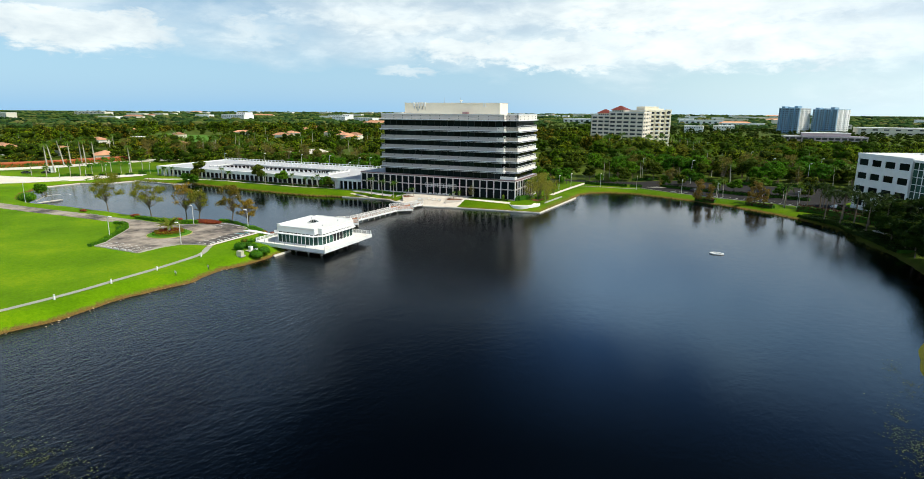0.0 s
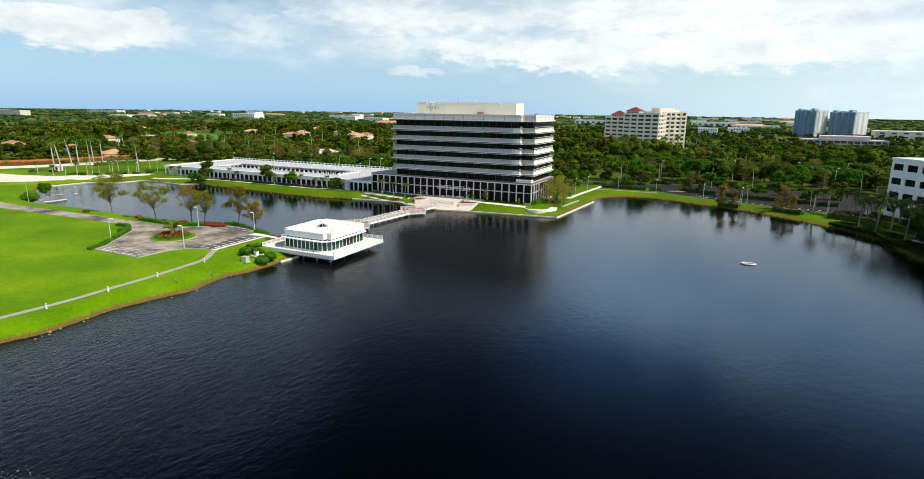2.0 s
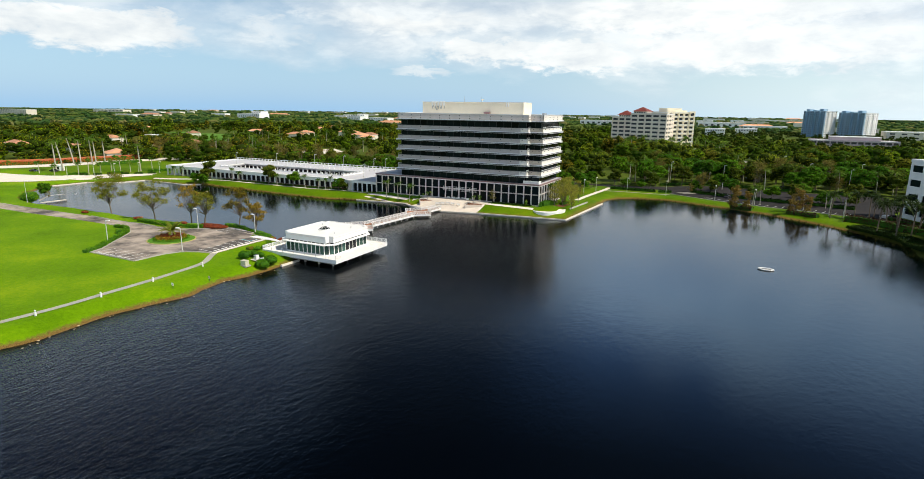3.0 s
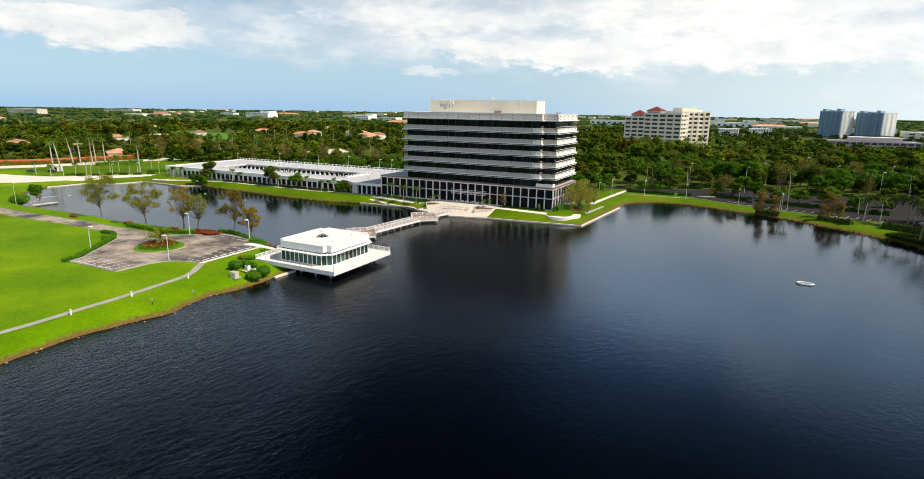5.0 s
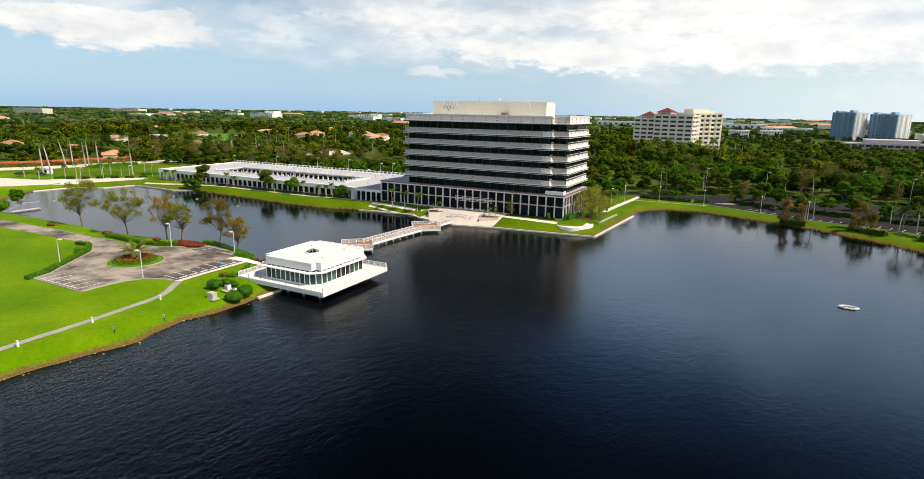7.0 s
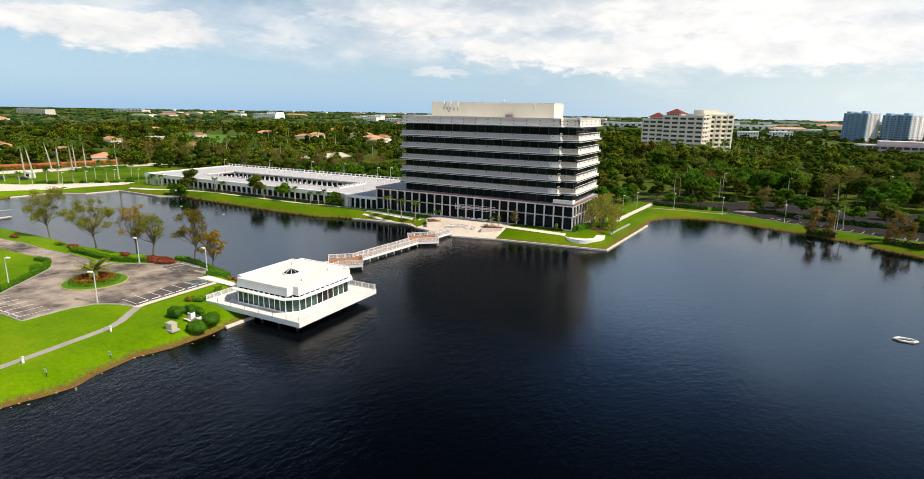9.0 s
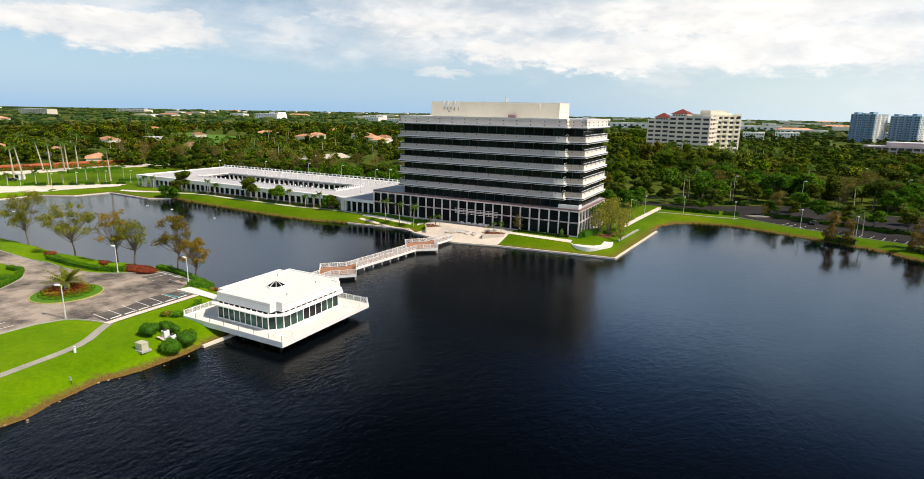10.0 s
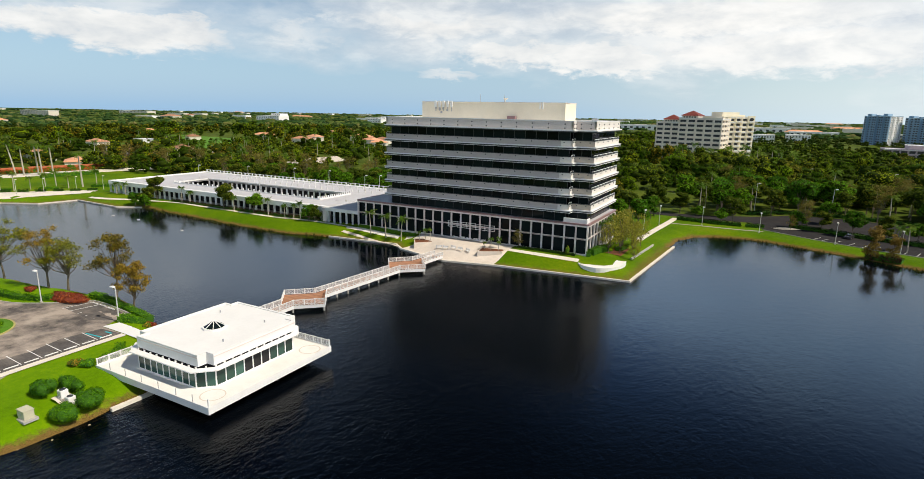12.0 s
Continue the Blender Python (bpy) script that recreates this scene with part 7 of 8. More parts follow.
hedge([(121.5, 44.0), (124.0, 36.0), (128.5, 25.0), (134.0, 12.0)], 2.0, 1.6, material=M_RED2, seed=31, density=45, size=0.24, label="dark red hedge at the foot of the office block")
hedge([(106.4, 33.0), (113.2, 30.6), (121.0, 21.0), (129.7, 9.0), (135.0, -4.0)], 2.6, 2.3, material=M_RED2, seed=32, density=55, size=0.26, label="tall dark red hedge on the shaded bank")


def boulder(x, y, r, seed):
    bm = bmesh.new()
    bmesh.ops.create_icosphere(bm, subdivisions=2, radius=r)
    for v in bm.verts:
        v.co *= 1 + 0.3 * noise.noise(v.co * 1.1 + Vector((seed * 5.0, 0, 0)))
        v.co.z *= 0.65
    ob = part("boulder", bm, M_CONC)
    ob.matrix_basis = pose(x, y, height(x, y) + 0.3 * r, 0, 0, seed * 40)
    tagged(ob, "pale weathered boulder on the lake bank", "boulder", "bank boulders")


for i in range(9):
    boulder(124.2 + 1.1 * i, -1.8 - 0.3 * i + 0.4 * (i % 2), 0.75 + 0.15 * (i % 3), i)
for x, y in ((109.8, 44.2), (112.0, 43.2), (115.5, 41.4), (118.0, 39.6)):
    bollard(x, y)


def car(x, y, a, colour, label):
    """A saloon: body, cabin glass, four wheels with rims, lights."""
    t = thing("parked_car", (0, 0, 0), label, "car", "parked cars")
    bm = bmesh.new()
    prof = [(-2.25, 0.35), (-2.3, 0.75), (-2.1, 0.95), (-1.45, 1.0), (-0.85, 1.42), (0.55, 1.45), (1.25, 1.0), (2.1, 0.86), (2.3, 0.7), (2.28, 0.35)]
    rows = []
    for yy, k in ((-0.88, 0.97), (-0.62, 1.0), (0.62, 1.0), (0.88, 0.97)):
        rows.append([bm.verts.new((px, yy * (0.82 if pz > 1.2 else 1.0), pz * (k if pz > 0.5 else 1))) for px, pz in prof])
    for r0, r1 in zip(rows, rows[1:]):
        for i in range(len(prof)):
            j = (i + 1) % len(prof)
            bm.faces.new((r0[i], r0[j], r1[j], r1[i]))
    bm.faces.new(rows[0][::-1])
    bm.faces.new(rows[-1])
    key = ("carpaint", colour)
    if key not in MESHES:
        MESHES[key] = surface("car_paint", colour, 0.25, 0.03, 1.0, coat=0.6)
    part("body", bm, MESHES[key], t)
    bm = bmesh.new()
    for s in (-1, 1):
        q = [bm.verts.new(v) for v in ((-1.25, s * 0.80, 1.03), (1.0, s * 0.80, 1.03), (0.5, s * 0.735, 1.36), (-0.8, s * 0.735, 1.36))]
        bm.faces.new(q)
    part("side_glass", bm, M_GLASS, t)
    for nm, xa, za, xb, zb in (("windscreen", 1.27, 1.03, 0.63, 1.42), ("rear_glass", -1.47, 1.03, -0.9, 1.40)):
        bm = bmesh.new()
        bm.faces.new([bm.verts.new(v) for v in ((xa, -0.7, za), (xa, 0.7, za), (xb, 0.6, zb), (xb, -0.6, zb))])
        part(nm, bm, M_GLASS, t)
    for sx in (-1.4, 1.4):
        for sy in (-0.8, 0.8):
            bm = bmesh.new()
            tube(bm, [(sx, sy - 0.1, 0.33), (sx, sy + 0.1, 0.33)], [0.33, 0.33], 14)
            w = part("wheel", bm, M_MULLION, t)
            bm = bmesh.new()
            s = 1 if sy > 0 else -1
            tube(bm, [(sx, sy + s * 0.1, 0.33), (sx, sy + s * 0.115, 0.33)], [0.2, 0.18], 10)
            part("rim", bm, M_METAL, w)
    t.matrix_basis = pose(x, y, height(x, y) + 0.05, 0, 0, a)


car(121.0, 46.5, 120, (0.6, 0.61, 0.62), "silver saloon car parked by the office block")
car(68.0, 73.5, 70, (0.05, 0.05, 0.06), "black saloon car parked beside the hedge")
car(96.0, 66.0, 70, (0.12, 0.02, 0.02), "dark red saloon car parked beside the hedge")
car(-271.0, -27.0, 15, (0.03, 0.03, 0.035), "black saloon car on the entrance drive")
car(-262.5, -21.5, 15, (0.03, 0.03, 0.035), "black saloon car parked by the white kiosk")


# ---- float on the lake ----
def make_float():
    cx, cy = 79.8, -46.7
    t = thing("fountain_float", (cx, cy, 0.55), "white six-sided fountain float moored on the lake", "fountain")
    corner = [(cx + 1.75 * math.cos(a), cy + 0.95 * math.sin(a), 0.72) for a in (math.radians(60 * k) for k in range(6))]
    for a, b in zip(corner, corner[1:] + corner[:1]):
        bm = bmesh.new()
        tube(bm, [a, b], [0.2, 0.2], 8)
        part("float_tube", bm, M_WHITE, t)
    for s in (-0.3, 0.3):
        bm = bmesh.new()
        tube(bm, [(cx - 1.5, cy + s, 0.7), (cx + 1.5, cy + s, 0.7)], [0.06, 0.06], 6)
        part("crossbar", bm, M_METAL, t)
    bm = bmesh.new()
    lathe(bm, [(0.3, 0.4), (0.3, 0.75), (0.12, 0.85), (0.08, 0.95)], 12, (cx, cy))
    part("nozzle", bm, M_MULLION, t)


make_float()


def aerator(x, y):
    t = thing("aerator_float", (x, y, WATER), "small white aerator float on the lagoon", "fountain", "lagoon floats")
    bm = bmesh.new()
    pts = [(x + 0.4 * math.cos(a), y + 0.4 * math.sin(a), WATER + 0.05) for a in np.linspace(0, 2 * math.pi, 17)]
    tube(bm, pts, [0.09] * 17, 6)
    part("ring", bm, M_WHITE, t)
    bm = bmesh.new()
    lathe(bm, [(0.3, WATER - 0.05), (0.3, WATER + 0.08), (0.1, WATER + 0.12), (0.06, WATER + 0.3)], 10, (x, y))
    part("nozzle", bm, M_MULLION, t)


for x, y in ((-157.7, -23.8), (-143.5, -23.6), (-116.3, -26.8), (-184.4, -56.6)):
    aerator(x, y)

# ---- trees by the lagoon: thinned, yellowing ----
for i, (x, y, tall, spread) in enumerate(((-122.6, -80.9, 13.2, 6.6), (-98.7, -81.8, 12.4, 6.4), (-82.3, -81.2, 11.8, 4.6), (-78.4, -79.6, 10.6, 4.8), (-66.4, -77.0, 12.2, 5.2), (-57.6, -79.0, 9.0, 3.8))):
    dry = i in (2, 4, 5)
    p = tree_proto("lagoon_tree", "wind-thinned tree with sparse %s leaves beside the lagoon" % ("yellow" if dry else "olive green"), 50 + i, tall * 1.12, spread * 1.12, (5200, 4600, 2000, 2500, 3900, 3000)[i], 0.19,
                   M_LEAFDRY if dry else M_LEAFDULL2, 0.30, 34, 0.2, 30, (0.3, 1.1), clump=0.56)
    put(p, x, y, 1.0, 40 * i)

# ---- palms ----
sabal = [palm_proto("sabal_palm", "short cabbage palm with a rounded crown", 60 + i, 4.6 + 0.9 * i, 26, 1.9, 0.02 * i, 0.17, width=0.5, group="cabbage palms") for i in range(3)]
# bank palms get dark fronds and bark, their shade put into the colour
bank_palm = palm_proto("queen_palm", "palm on the east bank, its shade put into darkened fronds and trunk", 75, 9.0, 26, 3.3, 0.05, 0.17, width=0.6, group="bank palms", material=M_COVER, bark=M_TRUNK)
coco = [palm_proto("coconut_palm", "tall slender palm with drooping fronds", 70 + i, 8.0 + 1.6 * i, 22, 3.2, 0.06, 0.17, width=0.55, group="slender palms") for i in range(2)]
royal = [palm_proto("royal_palm", "very tall leaning palm with a pale smooth trunk", 80 + i, 15.5 + i, 18, 3.8, (0.04, 0.16)[i], 0.33, 1.15, width=0.6, group="tall pale palms") for i in range(2)]
for i, (x, y) in enumerate(((-60.1, -3.9), (-54.4, -4.1), (-48.8, -4.3))):
    put(coco[0], x, y, 0.86 - 0.03 * i)
for i, (x, y, s) in enumerate(((-39.8, -5.4, 0.62), (-41.2, -6.2, 0.42), (-38.4, -5.0, 0.48), (-19.6, -5.2, 0.55), (-17.4, -4.4, 0.52), (-18.4, -7.2, 0.46), (-20.4, -6.8, 0.40), (-16.6, -6.4, 0.42))):
    put(sabal[i % 3], x, y, s, z=zp1 if i < 3 else zp2)
for i, (x, y, s) in enumerate(((-195.9, 0.6, 1.0), (-189.0, 0.2, 0.9), (-153.6, 0.4, 0.9), (-149.1, 0.6, 1.0), (-123.5, -0.6, 0.9), (-107.4, 0.2, 0.85), (-98.8, -0.6, 0.9), (-95.5, 0.2, 0.8), (-91.5, -0.8, 0.85))):
    put(sabal[i % 3], x, y, s)
for i, (x, y) in enumerate(((-239.1, -22.5), (-237.4, -18.3), (-236.4, -12.5), (-235.9, -6.8), (-232.3, -4.2), (-228.4, -1.3), (-260.5, -29.9), (-223.2, 8.0), (-247.0, -30.0))):
    put(sabal[(i + 1) % 3], x, y, 1.1)
for i, (x, y, k) in enumerate(((-262.1, -20.5, 0), (-263.7, -16.1, 1), (-296.0, 8.6, 1), (-293.0, 11.0, 0), (-291.0, 16.7, 0), (-287.0, 16.6, 0), (-283.4, 20.0, 0), (-228.1, 4.5, 0))):
    put(royal[k], x, y, 1.0 - 0.02 * (i % 4), turn=190 + 12 * (i % 3))
for i, (x, y, s) in enumerate(((77.8, 57.8, 0.85), (95.6, 54.2, 0.8), (102.7, 42.4, 0.95), (115.0, 35.5, 1.0), (121.0, 31.5, 1.0), (125.0, 21.0, 1.0), (130.0, -6.0, 1.1), (108.4, 47.8, 0.8), (104.0, 63.0, 0.8), (80.5, 59.5, 0.8), (127.5, 8.0, 1.05), (134.0, -22.0, 1.0))):
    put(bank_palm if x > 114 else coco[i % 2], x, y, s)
for i, (x, y) in enumerate(((6.4, 19.0), (7.0, 24.0), (6.0, 12.0), (8.5, 30.0))):
    put(coco[0], x, y, 0.95)

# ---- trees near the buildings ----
# leaf colour darkened to paint shade on the east bank's trees
M_DARKENED = foliage("shade_darkened_leaf", (0.006, 0.020, 0.001), (0.016, 0.042, 0.002), (0.040, 0.075, 0.004), 0.4, 0.4)
M_PALELEAF = foliage("pale_yellow_green_leaf", (0.10, 0.12, 0.012), (0.27, 0.27, 0.03), (0.48, 0.43, 0.08))
M_TAN = foliage("tan_olive_leaf", (0.08, 0.08, 0.014), (0.18, 0.15, 0.03), (0.28, 0.23, 0.055))
broad = [tree_proto("shade_tree", "full green shade tree", 90 + i, 8.5 + i, 4.6 + 0.3 * i, 2300, 0.28, M_LEAF, 0.26, 13, 0.2, 5, group="green shade trees", solid=True) for i in range(3)]
darkened_trees = [tree_proto("oak_tree", "full-crowned tree on the east bank, its shade put into the leaf colour", 130 + i, 9.0 + i, 5.0, 2300, 0.28, M_DARKENED, 0.24, 13, 0.2, 5, group="dark bank trees", solid=True) for i in range(2)]
olive = [tree_proto("olive_tree", "dull olive tree with a loose wind-torn crown", 100 + i, 8.5 + i, 4.4 + 0.4 * i, 1900, 0.26, M_LEAFDULL, 0.28, 14, 0.18, 8, (0.5, 1.06), group="olive trees", solid=True) for i in range(3)]
thin = [tree_proto("bare_tree", "thin brown tree with few remaining leaves", 110 + i, 8.5 + i, 3.4, 1500, 0.15, M_TAN, 0.22, 14, 0.13, 14, (0.3, 1.08), group="thin brown trees") for i in range(2)]
cyp = tree_proto("cypress", "narrow rust-brown cypress on the bank", 120, 10.5, 2.9, 2000, 0.24, M_RUST, 0.05, 26, 0.2, 8, (0.4, 1.05), group="brown cypresses")
put(olive[0], -165.8, -5.6, 0.8)
put(broad[0], -164.0, -8.0, 0.62)
put(broad[0], -168.5, -8.6, 0.6)
for k, x, y, s in ((olive[1], -168.4, 0.2, 0.95), (olive[2], -128.6, -0.8, 0.9), (broad[1], -113.8, -0.4, 0.78), (broad[0], -87.3, -1.4, 0.62), (olive[0], -85.0, -1.0, 0.6), (thin[0], -12.9, -1.4, 0.62)):
    put(k, x, y, s)
shrub(0.4, -1.5, 0.75, 2.3, M_LEAFDULL, "small dark conical shrub at the tower's foot", 13)
pale = [tree_proto("pale_tree", "thin sprawling tree with pale yellow-green leaves on the lawn", 140 + i, 9.4 + i, 3.8, 1000, 0.2, M_PALELEAF, 0.16, 16, 0.11, 16, (0.3, 1.1), group="pale lawn trees") for i in range(2)]
for i, (x, y, s) in enumerate(((8.4, 9.0, 1.0), (10.6, 12.6, 1.1), (9.6, 17.4, 1.15), (12.4, 20.0, 1.0), (8.8, 24.0, 1.2), (13.4, 26.0, 0.9), (15.2, 9.0, 0.6), (13.8, 14.6, 0.8))):
    put(pale[i % 2], x, y, s)
for i, (x, y) in enumerate(((54.0, 84.0), (61.0, 80.4), (69.0, 77.0), (77.0, 74.2), (85.0, 72.0), (94.0, 70.0), (103.0, 67.6), (112.0, 64.6), (64.0, 97.0), (80.0, 93.0), (98.0, 90.0), (116.0, 86.0))):
    put(olive[i % 3] if i % 2 else broad[i % 3], x, y, 0.66 + 0.08 * (i % 3))
for x, y, s in ((71.2, 48.6, 1.0), (75.6, 48.0, 0.75), (92.8, 46.2, 0.95), (96.0, 45.6, 0.7), (90.5, 42.0, 0.6)):
    put(cyp, x, y, s)
for x, y, s, k in ((-176.0, -72.8, 0.62, broad[0]), (-180.0, -71.0, 0.55, broad[1]), (-171.0, -74.5, 0.4, thin[0]), (56.5, 84.0, 0.7, thin[1]), (52.0, 79.0, 0.62, thin[0])):
    put(k, x, y, s)
drape("landing", [(-176.0, -75.6), (-173.0, -67.4), (-171.6, -67.8), (-174.2, -76.4)], M_CONC, 0.35, 1.5, label="small concrete landing at the lagoon's end", category="landing")


def thin_out(rng, pts, gap):
    """Drops points that lie nearer than the gap to one kept before."""
    cells, out = {}, []
    for p in pts:
        c = (int(p[0] // gap), int(p[1] // gap))
        if all(math.hypot(p[0] - q[0], p[1] - q[1]) >= gap for dx in (-1, 0, 1) for dy in (-1, 0, 1) for q in cells.get((c[0] + dx, c[1] + dy), ())):
            cells.setdefault(c, []).append(p)
            out.append(p)
    return out


def scatter(seed, x0, x1, y0, y1, gap, tries):
    rng = np.random.RandomState(seed)
    return thin_out(rng, np.column_stack([rng.uniform(x0, x1, tries), rng.uniform(y0, y1, tries)]), gap)


LOT_E_NP = np.array(LOT_E)
HOUSES = [(-382, 61), (-323, 54), (-374, 127), (-408, 331), (-414, 356), (-388, 407), (-332, 354), (-338, 382), (-430, 46)]
hr = np.random.RandomState(44)
HOUSES += [tuple(p) for p in thin_out(hr, np.column_stack([hr.uniform(-760, -230, 300), hr.uniform(90, 620, 300)]), 60)][:13]

CLEARINGS = ((186, 536, 46, 36), (54, 462, 22, 50), (63, 286, 14, 14), (70, 351, 12, 12), (-503, 178, 26, 32), (-436, 228, 34, 20), (-520, 305, 46, 34), (-615, 340, 40, 22), (-245, 178, 20, 34), (-640, 400, 40, 26), (-560, 165, 14, 10), (-452, 384, 30, 12))


def clear_of(x, y):
    if any(abs(x - hx) < 13 and -14 < y - hy < 8 for hx, hy in HOUSES):
        return False
    if inside(LOT_E_NP, np.array([[x, y]]))[0]:
        return False
    if any(abs(x - cx) < w and abs(y - cy) < d for cx, cy, w, d in CLEARINGS):
        return False
    if -206 < x < 7 and -3 < y < 54:
        return False
    if 118 < x < 165 and -10 < y < 78:
        return False
    if -320 < x < -205 and -80 < y < 52 and not (y > 30 and x > -250):
        return False
    if x < -205 and -140 < y < 0:
        return x < -322
    return True


for i, (x, y) in enumerate(scatter(31, 124, 150, -75, 14, 6.5, 90)):
    put(darkened_trees[i % 2], x, y, 0.85 + 0.1 * (i % 3))
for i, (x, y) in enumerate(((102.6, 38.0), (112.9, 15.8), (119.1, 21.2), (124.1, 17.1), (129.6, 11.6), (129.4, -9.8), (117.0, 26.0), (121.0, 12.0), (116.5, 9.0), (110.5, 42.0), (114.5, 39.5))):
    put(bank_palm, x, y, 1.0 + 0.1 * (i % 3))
for i, (x, y) in enumerate(((133.0, 3.0), (128.0, -2.0), (125.8, -14.0), (126.5, -19.0), (126.5, -25.5), (127.0, -33.0), (128.6, -41.0), (129.0, -49.0), (127.0, -57.0), (125.2, -65.0), (124.0, -73.0))):
    put(darkened_trees[i % 2], x, y, 0.74 + 0.1 * (i % 2))
# green belt behind the deck and tower, and the woods beyond the east car park
count = 0
for x, y in scatter(1, -205, 8, 57, 80, 6.6, 900):
    put((broad[count % 3], broad[(count + 1) % 3], olive[count % 3])[count % 3], x, y, 0.72 + 0.3 * ((count * 37) % 10) / 10)
    count += 1
for x, y in scatter(2, 12, 46, 82, 118, 7.0, 260) + scatter(3, 20, 150, 112, 158, 7.4, 600) + scatter(6, 6, 40, 66, 84, 8.0, 20):
    if not clear_of(x, y) or (x > 12 and y < 80):
        continue
    k = (count * 7919) % 10
    put(olive[count % 3] if k < 4 else broad[count % 3] if k < 8 else coco[count % 2], x, y, 0.95 + 0.4 * ((count * 53) % 10) / 10)
    count += 1
for x, y in ((31.0, 77.5), (22.0, 80.0)):
    put(broad[1], x, y, 0.6)
for i, (x, y) in enumerate(scatter(38, -330, -130, 58, 118, 12.0, 160) + scatter(39, 18, 150, 112, 175, 19.0, 60)):
    if clear_of(x, y):
        put(thin[i % 2], x, y, 1.15 + 0.12 * (i % 4))
put(thin[1], 55.8, 83.8, 1.05)
# tall trees added to shade the bank south of the office block
for i, (x, y) in enumerate(scatter(37, 131, 148, -70, 6, 7.0, 60)):
    put(darkened_trees[i % 2], x, y, 1.35 + 0.12 * (i % 3))


# ---- woods as one mass each, thinning to the horizon ----
def wood_shapes(rng, leaves, size, fine):
    """Crown shapes one unit high: round, tall and loose, low and wide; leaf quads and an inner hull each."""
    out = []
    for i in range(10):
        spread, top = ((0.58, 0.84), (0.40, 0.92), (0.72, 0.70))[i % 3]
        lb = crown_lobes(rng, 0.16, top, spread, 13)
        out.append((leaf_cloud(rng, lb, leaves, size, 0.4, (0.84, 1.12))[0], *lumps(rng, lb, 0.84, fine)))
    return out


def tree_tone(rng, x, y):
    """A tree's place between dark and yellow green: its own chance and that of its stand."""
    stand = noise.noise((x * 0.014, y * 0.014, 9.0)) * 0.35
    return min(1.0, max(0.0, 0.08 + 0.84 * rng.uniform() + stand))


def merged_trees(name, label, spots, seed, material, leaves, size, tall=(7.0, 11.0), fine=1, rolling=0.5):
    rng = np.random.RandomState(seed)
    vs, hs, fs, at = [], [], [], 0
    shapes = wood_shapes(rng, leaves, size, fine)
    leaf_tone, hull_tone = [], []
    for x, y in spots:
        tone = tree_tone(rng, x, y)
        h = rng.uniform(*tall) * (1.0 + rolling * noise.noise((x * 0.02, y * 0.02, seed)))
        if -520 < x < -225 and 125 < y < 345:
            h *= 0.6      # low scrub before the open lawns and houses
        a = rng.uniform(0, 6.28)
        c, s = math.cos(a), math.sin(a)
        wide = h ** 0.7 * 2.3 * rng.uniform(0.75, 1.25)
        lv, hv, hf = shapes[rng.randint(10)]
        for arr, out in ((lv, vs), (hv, hs)):
            v = arr * np.array((wide, wide, h))
            out.append(np.column_stack([v[:, 0] * c - v[:, 1] * s + x, v[:, 0] * s + v[:, 1] * c + y, v[:, 2] + 1.6]))
        leaf_tone.append(np.full(len(lv), tone))
        hull_tone.append(np.full(len(hv), tone))
        fs.append(hf + at)
        at += len(hv)
    v = np.concatenate(vs)
    n = len(v) // 4
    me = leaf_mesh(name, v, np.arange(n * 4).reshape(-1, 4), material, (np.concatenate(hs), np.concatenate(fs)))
    soft = np.zeros(len(me.polygons), dtype=bool)
    soft[n:] = True
    me.polygons.foreach_set("use_smooth", soft)
    me.attributes.new("tone", "FLOAT", "POINT").data.foreach_set("value", np.concatenate(leaf_tone + hull_tone).astype(np.float32))
    return tagged(new(name, me), label, "woods", kind="stuff")


def ring_spots(seed, r0, r1, gap):
    """Places in a wide fan north of the lake."""
    rng = np.random.RandomState(seed)
    n = int((r1 * r1 - r0 * r0) / gap ** 2 * 2.2)
    r, a = np.sqrt(rng.uniform(r0 * r0, r1 * r1, n)), rng.uniform(0.85, 2.95, n)
    p = thin_out(rng, np.column_stack([60 + r * np.cos(a), -140 + r * np.sin(a)]), gap)
    return [q for q in p if not (-760 < q[0] < 240 and -250 < q[1] < 620) and not (125 < q[0] < 290 and 560 < q[1] < 612) and not (80 < q[0] < 142 and 630 < q[1] < 670)
            and noise.noise((q[0] * 0.006, q[1] * 0.006, 3.0)) < 0.33]


spots = [p for p in scatter(11, -20, 240, 152, 620, 9.8, 7000) if clear_of(*p) and not (-62 < p[0] < 36 and 360 < p[1] < 440) and not (125 < p[0] < 240 and 560 < p[1] < 612) and noise.noise((p[0] * 0.03, p[1] * 0.03, 5.0)) < 0.36]
near = [p for p in spots if p[1] < 330]
merged_trees("east_woods", "dense dark olive and green woods beyond the car park", near, 12, M_EASTWOOD, 950, 0.027, (6.5, 16.5))
merged_trees("pond_woods", "dark green woods round the far pond", [p for p in spots if p[1] >= 330], 18, M_EASTWOOD, 280, 0.040, (6.0, 10.5))
spots = [p for p in scatter(13, -760, -12, 80, 620, 14.6, 10000) if clear_of(*p) and not (noise.noise((p[0] * 0.012, p[1] * 0.012, 7.0)) > 0.30)]
near = [p for p in spots if p[0] > -330 and p[1] < 240]
merged_trees("belt_woods", "mixed green woods close behind the parking deck", near, 22, M_WESTWOOD, 1000, 0.025, (6.5, 16.5))
